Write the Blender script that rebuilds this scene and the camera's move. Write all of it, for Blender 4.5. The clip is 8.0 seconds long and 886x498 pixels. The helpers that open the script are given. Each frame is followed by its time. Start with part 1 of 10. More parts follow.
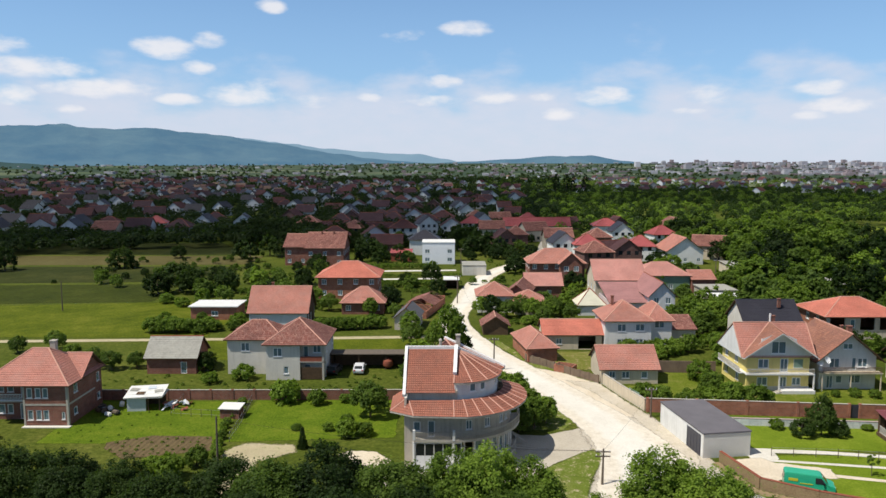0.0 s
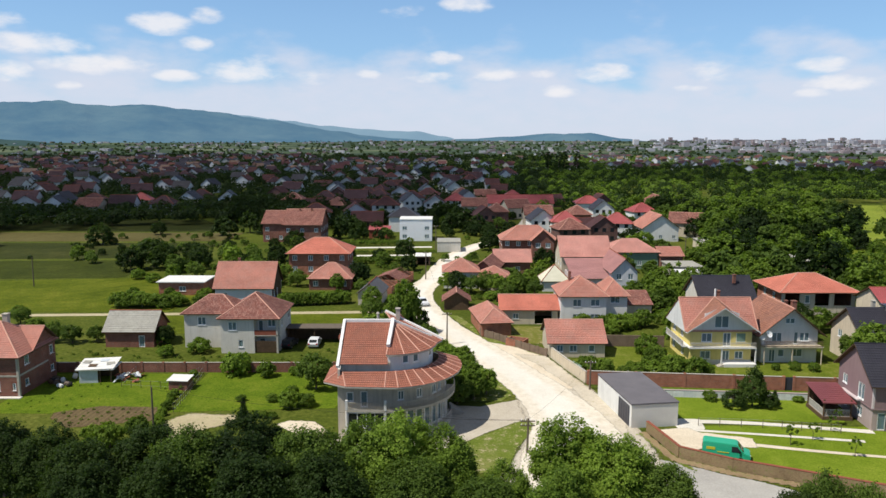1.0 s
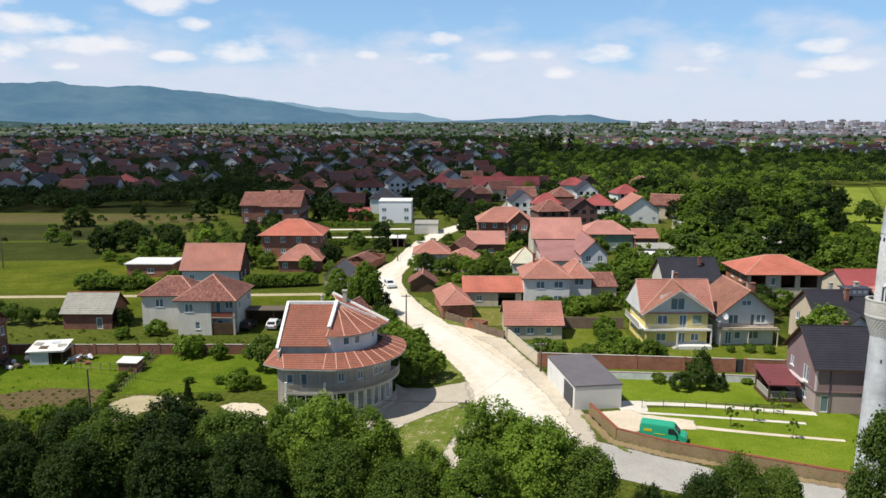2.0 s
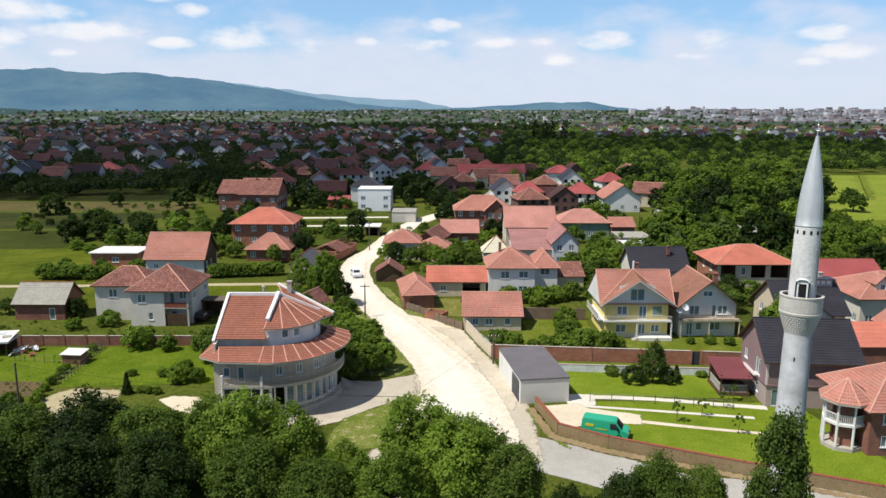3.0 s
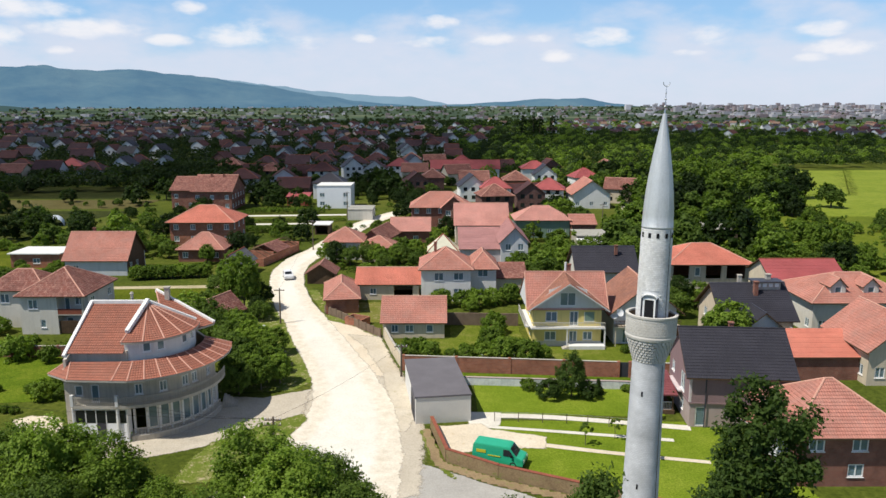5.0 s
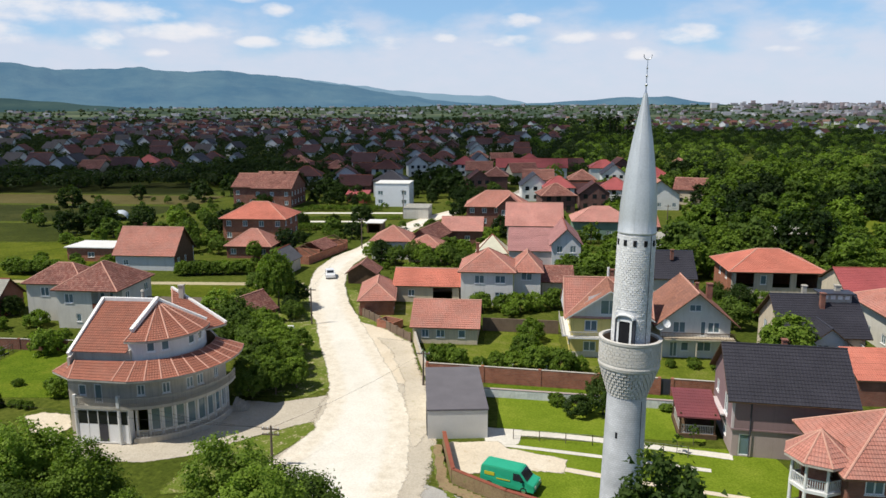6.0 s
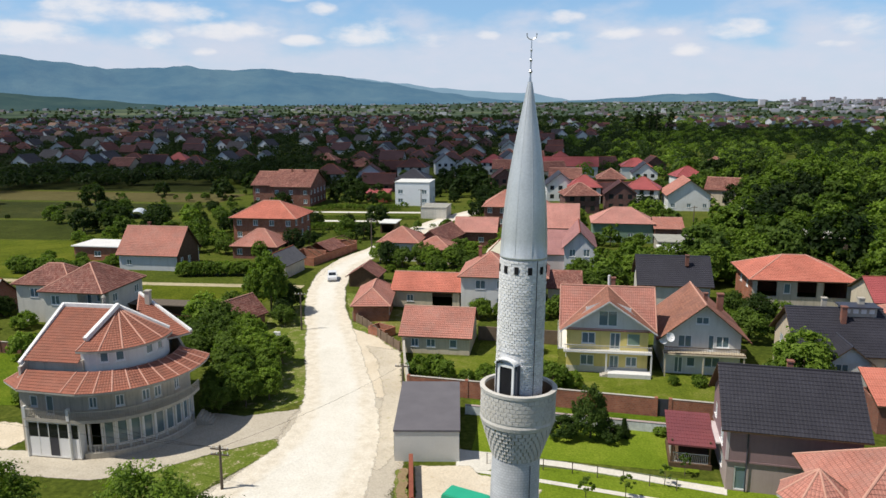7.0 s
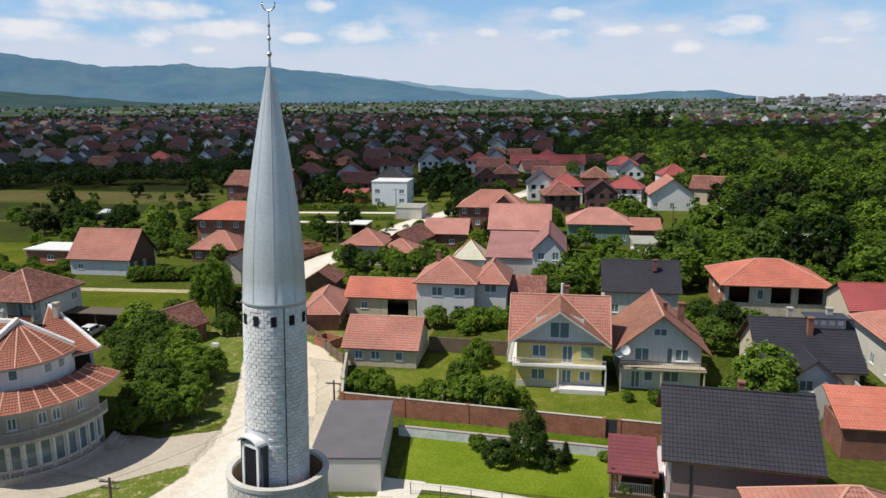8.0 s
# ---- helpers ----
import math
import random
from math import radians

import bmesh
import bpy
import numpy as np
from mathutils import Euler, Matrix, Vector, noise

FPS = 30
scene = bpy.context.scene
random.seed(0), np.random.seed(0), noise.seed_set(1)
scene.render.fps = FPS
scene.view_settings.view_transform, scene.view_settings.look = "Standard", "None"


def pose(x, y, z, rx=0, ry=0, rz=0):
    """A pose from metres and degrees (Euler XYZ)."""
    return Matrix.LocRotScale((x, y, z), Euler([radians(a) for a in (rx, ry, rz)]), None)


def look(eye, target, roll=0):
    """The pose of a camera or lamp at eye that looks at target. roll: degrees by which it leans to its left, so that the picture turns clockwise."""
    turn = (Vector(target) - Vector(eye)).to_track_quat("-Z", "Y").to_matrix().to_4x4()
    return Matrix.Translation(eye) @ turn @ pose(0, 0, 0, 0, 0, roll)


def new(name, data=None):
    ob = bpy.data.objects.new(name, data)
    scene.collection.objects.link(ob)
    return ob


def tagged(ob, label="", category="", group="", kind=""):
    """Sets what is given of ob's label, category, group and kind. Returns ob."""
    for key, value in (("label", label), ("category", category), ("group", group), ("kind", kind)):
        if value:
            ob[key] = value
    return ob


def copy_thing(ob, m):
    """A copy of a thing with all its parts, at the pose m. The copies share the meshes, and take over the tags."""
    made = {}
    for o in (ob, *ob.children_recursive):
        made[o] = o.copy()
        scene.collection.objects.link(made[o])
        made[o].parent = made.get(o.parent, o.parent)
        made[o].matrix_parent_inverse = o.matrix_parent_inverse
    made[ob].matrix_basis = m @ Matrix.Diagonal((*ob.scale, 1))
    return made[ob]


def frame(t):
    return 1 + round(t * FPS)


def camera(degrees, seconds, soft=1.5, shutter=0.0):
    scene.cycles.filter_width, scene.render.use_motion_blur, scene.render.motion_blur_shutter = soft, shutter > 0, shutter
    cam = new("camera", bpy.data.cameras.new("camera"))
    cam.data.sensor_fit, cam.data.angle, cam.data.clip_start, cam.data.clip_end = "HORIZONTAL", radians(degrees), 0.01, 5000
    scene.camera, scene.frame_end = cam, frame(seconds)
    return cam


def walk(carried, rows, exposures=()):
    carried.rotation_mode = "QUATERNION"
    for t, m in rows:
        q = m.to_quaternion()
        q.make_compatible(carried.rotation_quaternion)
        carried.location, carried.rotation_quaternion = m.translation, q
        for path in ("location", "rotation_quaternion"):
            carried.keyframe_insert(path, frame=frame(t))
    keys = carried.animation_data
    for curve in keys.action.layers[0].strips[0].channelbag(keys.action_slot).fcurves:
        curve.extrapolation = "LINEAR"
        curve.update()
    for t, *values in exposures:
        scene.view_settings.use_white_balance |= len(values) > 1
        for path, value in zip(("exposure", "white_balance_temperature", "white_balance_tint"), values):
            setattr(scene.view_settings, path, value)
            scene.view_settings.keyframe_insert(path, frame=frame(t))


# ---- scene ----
cam = camera(62.5, 8.0, 1.5)
METRES, EYE, TILT, LEAN, TURN = 62.0, 34.1, -6.7, 0.0, 0.0
ROWS = [
    (0.00, 0.0000, 0.0000, 0.0000, 0.00, 0.00, 0.00),
    (0.50, 0.0637, -0.0180, -0.0028, -0.01, -0.89, -0.05),
    (1.00, 0.1235, -0.0272, -0.0049, -0.03, -1.74, -0.07),
    (1.50, 0.1803, -0.0280, -0.0063, -0.05, -2.58, -0.08),
    (2.25, 0.2595, -0.0076, -0.0049, -0.10, -3.42, -0.10),
    (3.00, 0.3371, 0.0185, -0.0028, -0.16, -4.12, -0.13),
    (3.50, 0.3856, 0.0484, -0.0009, -0.20, -4.18, -0.10),
    (4.00, 0.4333, 0.0825, 0.0014, -0.23, -4.25, -0.06),
    (4.50, 0.4807, 0.1203, -0.0029, -0.26, -4.32, 0.02),
    (4.70, 0.4994, 0.1379, -0.0037, -0.27, -4.34, 0.02),
    (5.20, 0.5461, 0.1831, -0.0054, -0.29, -4.37, 0.02),
    (5.60, 0.5835, 0.2200, -0.0062, -0.30, -4.41, 0.02),
    (5.70, 0.5928, 0.2293, -0.0063, -0.10, -4.42, 0.02),
    (5.80, 0.6022, 0.2387, -0.0064, 1.00, -4.43, -0.07),
    (5.90, 0.6116, 0.2480, -0.0064, 3.72, -4.44, -0.32),
    (6.00, 0.6210, 0.2574, -0.0064, 5.82, -4.45, -0.54),
    (6.10, 0.6305, 0.2671, -0.0060, 7.36, -4.47, -0.65),
    (6.20, 0.6401, 0.2771, -0.0051, 8.50, -4.50, -0.75),
    (6.30, 0.6498, 0.2875, -0.0040, 9.10, -4.53, -0.81),
    (6.50, 0.6689, 0.3081, -0.0017, 9.11, -4.59, -0.81),
    (7.00, 0.7146, 0.3587, 0.0027, 9.08, -4.68, -0.78),
    (7.50, 0.7593, 0.4118, 0.0080, 9.06, -4.78, -0.73),
    (8.00, 0.8044, 0.4668, 0.0133, 9.03, -4.87, -0.67),
]
walk(cam, [(t, pose(0, 0, EYE, TILT, LEAN, TURN) @ pose(METRES * x, METRES * y, METRES * z, 90 + pitch, roll, yaw)) for t, x, y, z, yaw, pitch, roll in ROWS], exposures=[(0.0, -0.03), (3.5, 0.1), (6.0, -0.02), (8.0, -0.08)])

# ---- world, sun, exposure ----
SUN_ELEV, SUN_AZ = radians(59), math.atan2(-0.91, -0.42)   # azimuth from +y towards +x
world = bpy.data.worlds.new("sky_world")
scene.world = world
world.use_nodes = True


def build_sky():
    nt = world.node_tree
    nt.nodes.clear()
    out = nt.nodes.new("ShaderNodeOutputWorld")
    bg = nt.nodes.new("ShaderNodeBackground")
    sky = nt.nodes.new("ShaderNodeTexSky")
    sky.sky_type = "NISHITA"
    sky.sun_disc = False
    sky.sun_elevation, sky.sun_rotation = SUN_ELEV, SUN_AZ
    sky.altitude, sky.air_density, sky.dust_density, sky.ozone_density = 500, 1.0, 0.45, 3.0
    bg.inputs["Strength"].default_value = 0.085
    co = nt.nodes.new("ShaderNodeTexCoord")
    sep = nt.nodes.new("ShaderNodeSeparateXYZ")
    nt.links.new(co.outputs["Generated"], sep.inputs[0])

    def m(op, a, b=None, clamp=False):
        n = nt.nodes.new("ShaderNodeMath")
        n.operation, n.use_clamp = op, clamp
        for i, v in enumerate((a, b)):
            if v is None:
                continue
            if isinstance(v, (int, float)):
                n.inputs[i].default_value = v
            else:
                nt.links.new(v, n.inputs[i])
        return n.outputs[0]
    az = m("ARCTAN2", sep.outputs["X"], sep.outputs["Y"])
    el = m("ARCSINE", sep.outputs["Z"])
    # cloud layer: noise on (azimuth, elevation), squeezed upright so that the puffs lie flat
    comb = nt.nodes.new("ShaderNodeCombineXYZ")
    nt.links.new(m("MULTIPLY", az, 57.3), comb.inputs[0])
    nt.links.new(m("MULTIPLY", el, 57.3 * 2.2), comb.inputs[1])
    fine = nt.nodes.new("ShaderNodeTexNoise")
    fine.inputs["Scale"].default_value, fine.inputs["Detail"].default_value, fine.inputs["Roughness"].default_value = 0.42, 6, 0.55
    nt.links.new(comb.outputs[0], fine.inputs["Vector"])
    fz = m("SUBTRACT", fine.outputs["Fac"], 0.5)
    total = None
    for a, e, wa, we, s in CLOUDS:
        dx = m("DIVIDE", m("SUBTRACT", az, radians(a)), radians(wa))
        dy = m("DIVIDE", m("SUBTRACT", el, radians(e)), radians(we))
        d = m("ADD", m("MULTIPLY", dx, dx), m("MULTIPLY", dy, dy))
        v = m("MULTIPLY", m("SUBTRACT", 1.0, d, True), s)
        total = v if total is None else m("MAXIMUM", total, v)
    body = m("ADD", total, m("MULTIPLY", fz, 1.9))
    mask = nt.nodes.new("ShaderNodeMapRange")
    mask.interpolation_type = "SMOOTHSTEP"
    mask.inputs["From Min"].default_value, mask.inputs["From Max"].default_value = 0.12, 1.05
    nt.links.new(body, mask.inputs["Value"])
    gate = m("MULTIPLY", mask.outputs[0], m("MULTIPLY", total, 4.0, True))
    # a thin bright bank above the horizon, broken by broad noise
    broad = nt.nodes.new("ShaderNodeTexNoise")
    broad.inputs["Scale"].default_value, broad.inputs["Detail"].default_value = 0.16, 6
    nt.links.new(comb.outputs[0], broad.inputs["Vector"])
    rise = nt.nodes.new("ShaderNodeMapRange")
    rise.interpolation_type = "SMOOTHSTEP"
    rise.inputs["From Min"].default_value, rise.inputs["From Max"].default_value = 7.8, 3.2
    nt.links.new(m("ADD", m("MULTIPLY", el, 57.3), m("MULTIPLY", m("SUBTRACT", broad.outputs["Fac"], 0.5), 13.0)), rise.inputs["Value"])
    bank = m("MULTIPLY", rise.outputs[0], m("ADD", 0.62, m("MULTIPLY", fine.outputs["Fac"], 0.42)), True)
    veil = nt.nodes.new("ShaderNodeMapRange")
    veil.interpolation_type = "SMOOTHSTEP"
    for key, v in (("From Min", 24.0), ("From Max", 6.0), ("To Min", 0.0), ("To Max", 0.42)):
        veil.inputs[key].default_value = v
    nt.links.new(m("MULTIPLY", el, 57.3), veil.inputs["Value"])
    mix0 = nt.nodes.new("ShaderNodeMixRGB")
    mix0.inputs["Color2"].default_value = (5.0, 7.9, 11.4, 1)
    nt.links.new(veil.outputs[0], mix0.inputs["Fac"])
    mix1 = nt.nodes.new("ShaderNodeMixRGB")
    mix1.inputs["Color2"].default_value = BANK_COLOUR
    tint = nt.nodes.new("ShaderNodeMixRGB")
    tint.blend_type = "MULTIPLY"
    tint.inputs["Fac"].default_value, tint.inputs["Color2"].default_value = 1.0, (0.93, 1.20, 1.44, 1)
    nt.links.new(sky.outputs[0], tint.inputs["Color1"])
    nt.links.new(tint.outputs[0], mix0.inputs["Color1"])
    nt.links.new(mix0.outputs[0], mix1.inputs["Color1"])
    nt.links.new(bank, mix1.inputs["Fac"])
    mix2 = nt.nodes.new("ShaderNodeMixRGB")
    mix2.inputs["Color2"].default_value = CLOUD_COLOUR
    nt.links.new(mix1.outputs[0], mix2.inputs["Color1"])
    nt.links.new(m("MULTIPLY", gate, 0.85), mix2.inputs["Fac"])
    # the same broken cumulus goes on overhead
    flat = nt.nodes.new("ShaderNodeCombineXYZ")
    up = m("MAXIMUM", sep.outputs["Z"], 0.12)
    nt.links.new(m("DIVIDE", sep.outputs["X"], up), flat.inputs[0])
    nt.links.new(m("DIVIDE", sep.outputs["Y"], up), flat.inputs[1])
    cover = nt.nodes.new("ShaderNodeTexNoise")
    cover.inputs["Scale"].default_value, cover.inputs["Detail"].default_value = 1.3, 6
    nt.links.new(flat.outputs[0], cover.inputs["Vector"])
    lid = nt.nodes.new("ShaderNodeMapRange")
    lid.interpolation_type = "SMOOTHSTEP"
    lid.inputs["From Min"].default_value, lid.inputs["From Max"].default_value = 0.45, 0.62
    nt.links.new(cover.outputs["Fac"], lid.inputs["Value"])
    high = nt.nodes.new("ShaderNodeMapRange")
    high.interpolation_type = "SMOOTHSTEP"
    high.inputs["From Min"].default_value, high.inputs["From Max"].default_value = 15.0, 22.0
    nt.links.new(m("MULTIPLY", el, 57.3), high.inputs["Value"])
    mix3 = nt.nodes.new("ShaderNodeMixRGB")
    mix3.inputs["Color2"].default_value = OVERHEAD_COLOUR
    nt.links.new(mix2.outputs[0], mix3.inputs["Color1"])
    nt.links.new(m("MULTIPLY", lid.outputs[0], high.outputs[0]), mix3.inputs["Fac"])
    nt.links.new(mix3.outputs[0], bg.inputs["Color"])
    nt.links.new(bg.outputs[0], out.inputs[0])


# azimuth, elevation, half width, half height (degrees), density
CLOUDS = [
    (-20.4, 8.2, 2.8, 0.98, 1.00), (-17.4, 8.9, 1.6, 0.75, 0.80), (-18.1, 6.9, 1.4, 0.63, 1.00), (-12.8, 11.4, 1.5, 0.63, 0.90), (-28.7, 6.4, 4.5, 0.98, 0.90),
    (-24.8, 5.2, 4.4, 0.86, 1.00), (-30.3, 7.8, 1.8, 0.86, 0.80), (-30.2, 4.6, 1.8, 0.86, 0.70), (1.8, 10.1, 2.5, 0.75, 0.90), (-3.0, 9.6, 2.1, 0.58, 0.45),
    (-0.1, 6.2, 1.8, 0.63, 1.00), (-19.4, 4.6, 2.2, 0.52, 0.90), (-14.4, 5.7, 2.5, 0.75, 0.70), (-15.1, 5.0, 4.0, 0.92, 0.80), (-5.7, 5.0, 1.2, 0.46, 0.90),
    (-1.0, 4.8, 3.0, 0.52, 0.70), (4.0, 5.0, 2.2, 0.58, 0.90), (12.1, 5.0, 2.7, 0.86, 0.85), (9.0, 3.7, 1.8, 0.58, 0.85), (19.7, 5.0, 2.5, 0.92, 0.60),
    (18.1, 3.8, 1.6, 0.35, 0.70), (26.8, 5.2, 2.3, 0.69, 0.80), (28.3, 3.9, 3.1, 0.69, 0.80), (26.4, 3.3, 1.5, 0.46, 0.80), (-26.8, 3.7, 1.2, 0.40, 0.70),
    (-9.7, 4.7, 2.5, 0.69, 0.50), (7.6, 5.0, 1.3, 0.40, 0.40), (-34.4, 6.3, 3.5, 1.15, 0.90), (-37.6, 4.8, 4.0, 1.04, 0.90), (33.1, 4.3, 3.0, 0.92, 0.80),
    (36.2, 5.9, 3.0, 1.15, 0.90), (-7.8, 16.6, 3.0, 1.04, 0.90), (13.1, 17.8, 3.5, 1.27, 0.90), (-23.5, 14.8, 3.0, 1.15, 0.90),
]
BANK_COLOUR, CLOUD_COLOUR, OVERHEAD_COLOUR = (8.1, 8.6, 10.0, 1), (10.6, 10.5, 10.8, 1), (4.4, 4.15, 3.9, 1)
build_sky()

sun = new("sun", bpy.data.lights.new("sun", "SUN"))
sun.data.energy, sun.data.angle, sun.data.color = 5.3, radians(0.53), (1.0, 0.945, 0.845)
SUN_DIR = Vector((math.sin(SUN_AZ) * math.cos(SUN_ELEV), math.cos(SUN_AZ) * math.cos(SUN_ELEV), math.sin(SUN_ELEV)))
sun.matrix_world = look(SUN_DIR * 100, (0, 0, 0))


# ---- materials ----
def mat_nodes(name):
    mt = bpy.data.materials.new(name)
    mt.use_nodes = True
    nt = mt.node_tree
    return mt, nt, nt.nodes["Principled BSDF"]


def ramp(nt, fac, stops):
    n = nt.nodes.new("ShaderNodeValToRGB")
    while len(n.color_ramp.elements) < len(stops):
        n.color_ramp.elements.new(0.5)
    for e, (p, c) in zip(n.color_ramp.elements, stops):
        e.position, e.color = p, (*c, 1)
    nt.links.new(fac, n.inputs[0])
    return n.outputs[0]


def tex_noise(nt, vec, scale, detail=5, rough=0.6):
    n = nt.nodes.new("ShaderNodeTexNoise")
    n.inputs["Scale"].default_value, n.inputs["Detail"].default_value, n.inputs["Roughness"].default_value = scale, detail, rough
    if vec is not None:
        nt.links.new(vec, n.inputs["Vector"])
    return n.outputs["Fac"]


def mixc(nt, fac, a, b, mode="MIX"):
    n = nt.nodes.new("ShaderNodeMixRGB")
    n.blend_type = mode
    for i, v in enumerate((fac, a, b)):
        if isinstance(v, (int, float)):
            n.inputs[i].default_value = v
        elif isinstance(v, tuple):
            n.inputs[i].default_value = (*v, 1)
        else:
            nt.links.new(v, n.inputs[i])
    return n.outputs[0]


def math_node(nt, op, a, b, clamp=False):
    n = nt.nodes.new("ShaderNodeMath")
    n.operation, n.use_clamp = op, clamp
    for i, v in enumerate((a, b)):
        if isinstance(v, (int, float)):
            n.inputs[i].default_value = v
        else:
            nt.links.new(v, n.inputs[i])
    return n.outputs[0]


def bump(nt, p, height, strength=0.4, dist=0.03):
    n = nt.nodes.new("ShaderNodeBump")
    n.inputs["Strength"].default_value, n.inputs["Distance"].default_value = strength, dist
    nt.links.new(height, n.inputs["Height"])
    nt.links.new(n.outputs[0], p.inputs["Normal"])


def world_coord(nt):
    n = nt.nodes.new("ShaderNodeNewGeometry")
    return n.outputs["Position"]


def uv_coord(nt):
    n = nt.nodes.new("ShaderNodeTexCoord")
    return n.outputs["UV"]


def plain(name, dark, light, scale=1.5, rough=0.85, bumps=0.3, fine=18.0, metal=0.0, streak=0.0):
    """Plaster, concrete, paint, metal: two scales of tone, grain and fine relief."""
    mt, nt, p = mat_nodes(name)
    w = world_coord(nt)
    big = tex_noise(nt, w, scale, 6, 0.65)
    col = ramp(nt, big, [(0.3, dark), (0.7, light)])
    small = tex_noise(nt, w, fine, 4)
    col = mixc(nt, 0.35, col, ramp(nt, small, [(0.3, tuple(c * 0.75 for c in dark)), (0.7, light)]))
    if streak:
        mp = nt.nodes.new("ShaderNodeMapping")
        mp.inputs["Scale"].default_value = (3.0, 3.0, 0.25)
        nt.links.new(w, mp.inputs["Vector"])
        st = ramp(nt, tex_noise(nt, mp.outputs[0], 1.0, 5), [(0.5, (1, 1, 1)), (0.8, (1 - streak,) * 3)])
        col = mixc(nt, 1.0, col, st, "MULTIPLY")
    nt.links.new(col, p.inputs["Base Color"])
    p.inputs["Roughness"].default_value, p.inputs["Metallic"].default_value = rough, metal
    p.inputs["Specular IOR Level"].default_value = 0.15 if rough > 0.75 else 0.5
    bump(nt, p, small, bumps, 0.02)
    return mt


def tiles(name, a, b, stain, worn=0.5, rough=0.8, tw=0.24, th=0.36, joint=0.5, roll=0.45):
    """Roof tiles on metre UVs: tone from tile to tile, rolls across, stains over all."""
    mt, nt, p = mat_nodes(name)
    uv = uv_coord(nt)
    br = nt.nodes.new("ShaderNodeTexBrick")
    br.offset = 0.0
    for k, v in (("Scale", 1.0), ("Mortar Size", 0.018), ("Brick Width", tw), ("Row Height", th), ("Bias", 0.0)):
        br.inputs[k].default_value = v
    br.inputs["Color1"].default_value, br.inputs["Color2"].default_value = (*a, 1), (*b, 1)
    br.inputs["Mortar"].default_value = (*[c * joint for c in a], 1)
    nt.links.new(uv, br.inputs["Vector"])
    w = world_coord(nt)
    st = ramp(nt, tex_noise(nt, w, 0.7, 7, 0.7), [(0.42, (0, 0, 0)), (0.68, (1, 1, 1))])
    col = mixc(nt, math_node(nt, "MULTIPLY", st, worn), br.outputs["Color"], stain)
    tone = ramp(nt, tex_noise(nt, w, 0.25, 3), [(0.3, (0.82,) * 3), (0.7, (1.12,) * 3)])
    col = mixc(nt, 1.0, col, tone, "MULTIPLY")
    nt.links.new(col, p.inputs["Base Color"])
    p.inputs["Roughness"].default_value = rough
    p.inputs["Specular IOR Level"].default_value = 0.15 if rough > 0.7 else 0.3
    wave = nt.nodes.new("ShaderNodeTexWave")
    wave.bands_direction = "X"
    wave.inputs["Scale"].default_value = 0.314 / tw
    nt.links.new(uv, wave.inputs["Vector"])
    bump(nt, p, wave.outputs["Fac"], roll, 0.05)
    return mt


def bricks(name, a, b, mortar, bw=0.25, bh=0.085, rough=0.9):
    """Brickwork on metre UVs."""
    mt, nt, p = mat_nodes(name)
    uv = uv_coord(nt)
    br = nt.nodes.new("ShaderNodeTexBrick")
    for k, v in (("Scale", 1.0), ("Mortar Size", 0.012), ("Brick Width", bw), ("Row Height", bh)):
        br.inputs[k].default_value = v
    br.inputs["Color1"].default_value, br.inputs["Color2"].default_value, br.inputs["Mortar"].default_value = (*a, 1), (*b, 1), (*mortar, 1)
    nt.links.new(uv, br.inputs["Vector"])
    tone = ramp(nt, tex_noise(nt, world_coord(nt), 0.8, 6), [(0.3, (0.7,) * 3), (0.7, (1.15,) * 3)])
    nt.links.new(mixc(nt, 1.0, br.outputs["Color"], tone, "MULTIPLY"), p.inputs["Base Color"])
    p.inputs["Roughness"].default_value = rough
    p.inputs["Specular IOR Level"].default_value = 0.12
    bump(nt, p, br.outputs["Fac"], -0.4, 0.02)
    return mt


def foliage(name, dark, light, island=0.5):
    """Leaves: tone by leaf and by tree, some light coming through."""
    mt, nt, p = mat_nodes(name)
    geo = nt.nodes.new("ShaderNodeNewGeometry")
    ob = nt.nodes.new("ShaderNodeObjectInfo")
    f = math_node(nt, "ADD", math_node(nt, "MULTIPLY", geo.outputs["Random Per Island"], island), math_node(nt, "MULTIPLY", ob.outputs["Random"], 1 - island))
    big = tex_noise(nt, geo.outputs["Position"], 0.35, 3)
    f = math_node(nt, "ADD", math_node(nt, "MULTIPLY", f, 0.6), math_node(nt, "MULTIPLY", big, 0.4))
    col = ramp(nt, f, [(0.2, dark), (0.8, light)])
    nt.links.new(col, p.inputs["Base Color"])
    p.inputs["Roughness"].default_value = 0.6
    p.inputs["Specular IOR Level"].default_value = 0.15
    tr = nt.nodes.new("ShaderNodeBsdfTranslucent")
    nt.links.new(mixc(nt, 1.0, col, (0.9, 1.0, 0.35), "MULTIPLY"), tr.inputs[0])
    mx = nt.nodes.new("ShaderNodeMixShader")
    mx.inputs[0].default_value = 0.5
    nt.links.new(p.outputs[0], mx.inputs[1])
    nt.links.new(tr.outputs[0], mx.inputs[2])
    nt.links.new(mx.outputs[0], nt.nodes["Material Output"].inputs[0])
    return mt


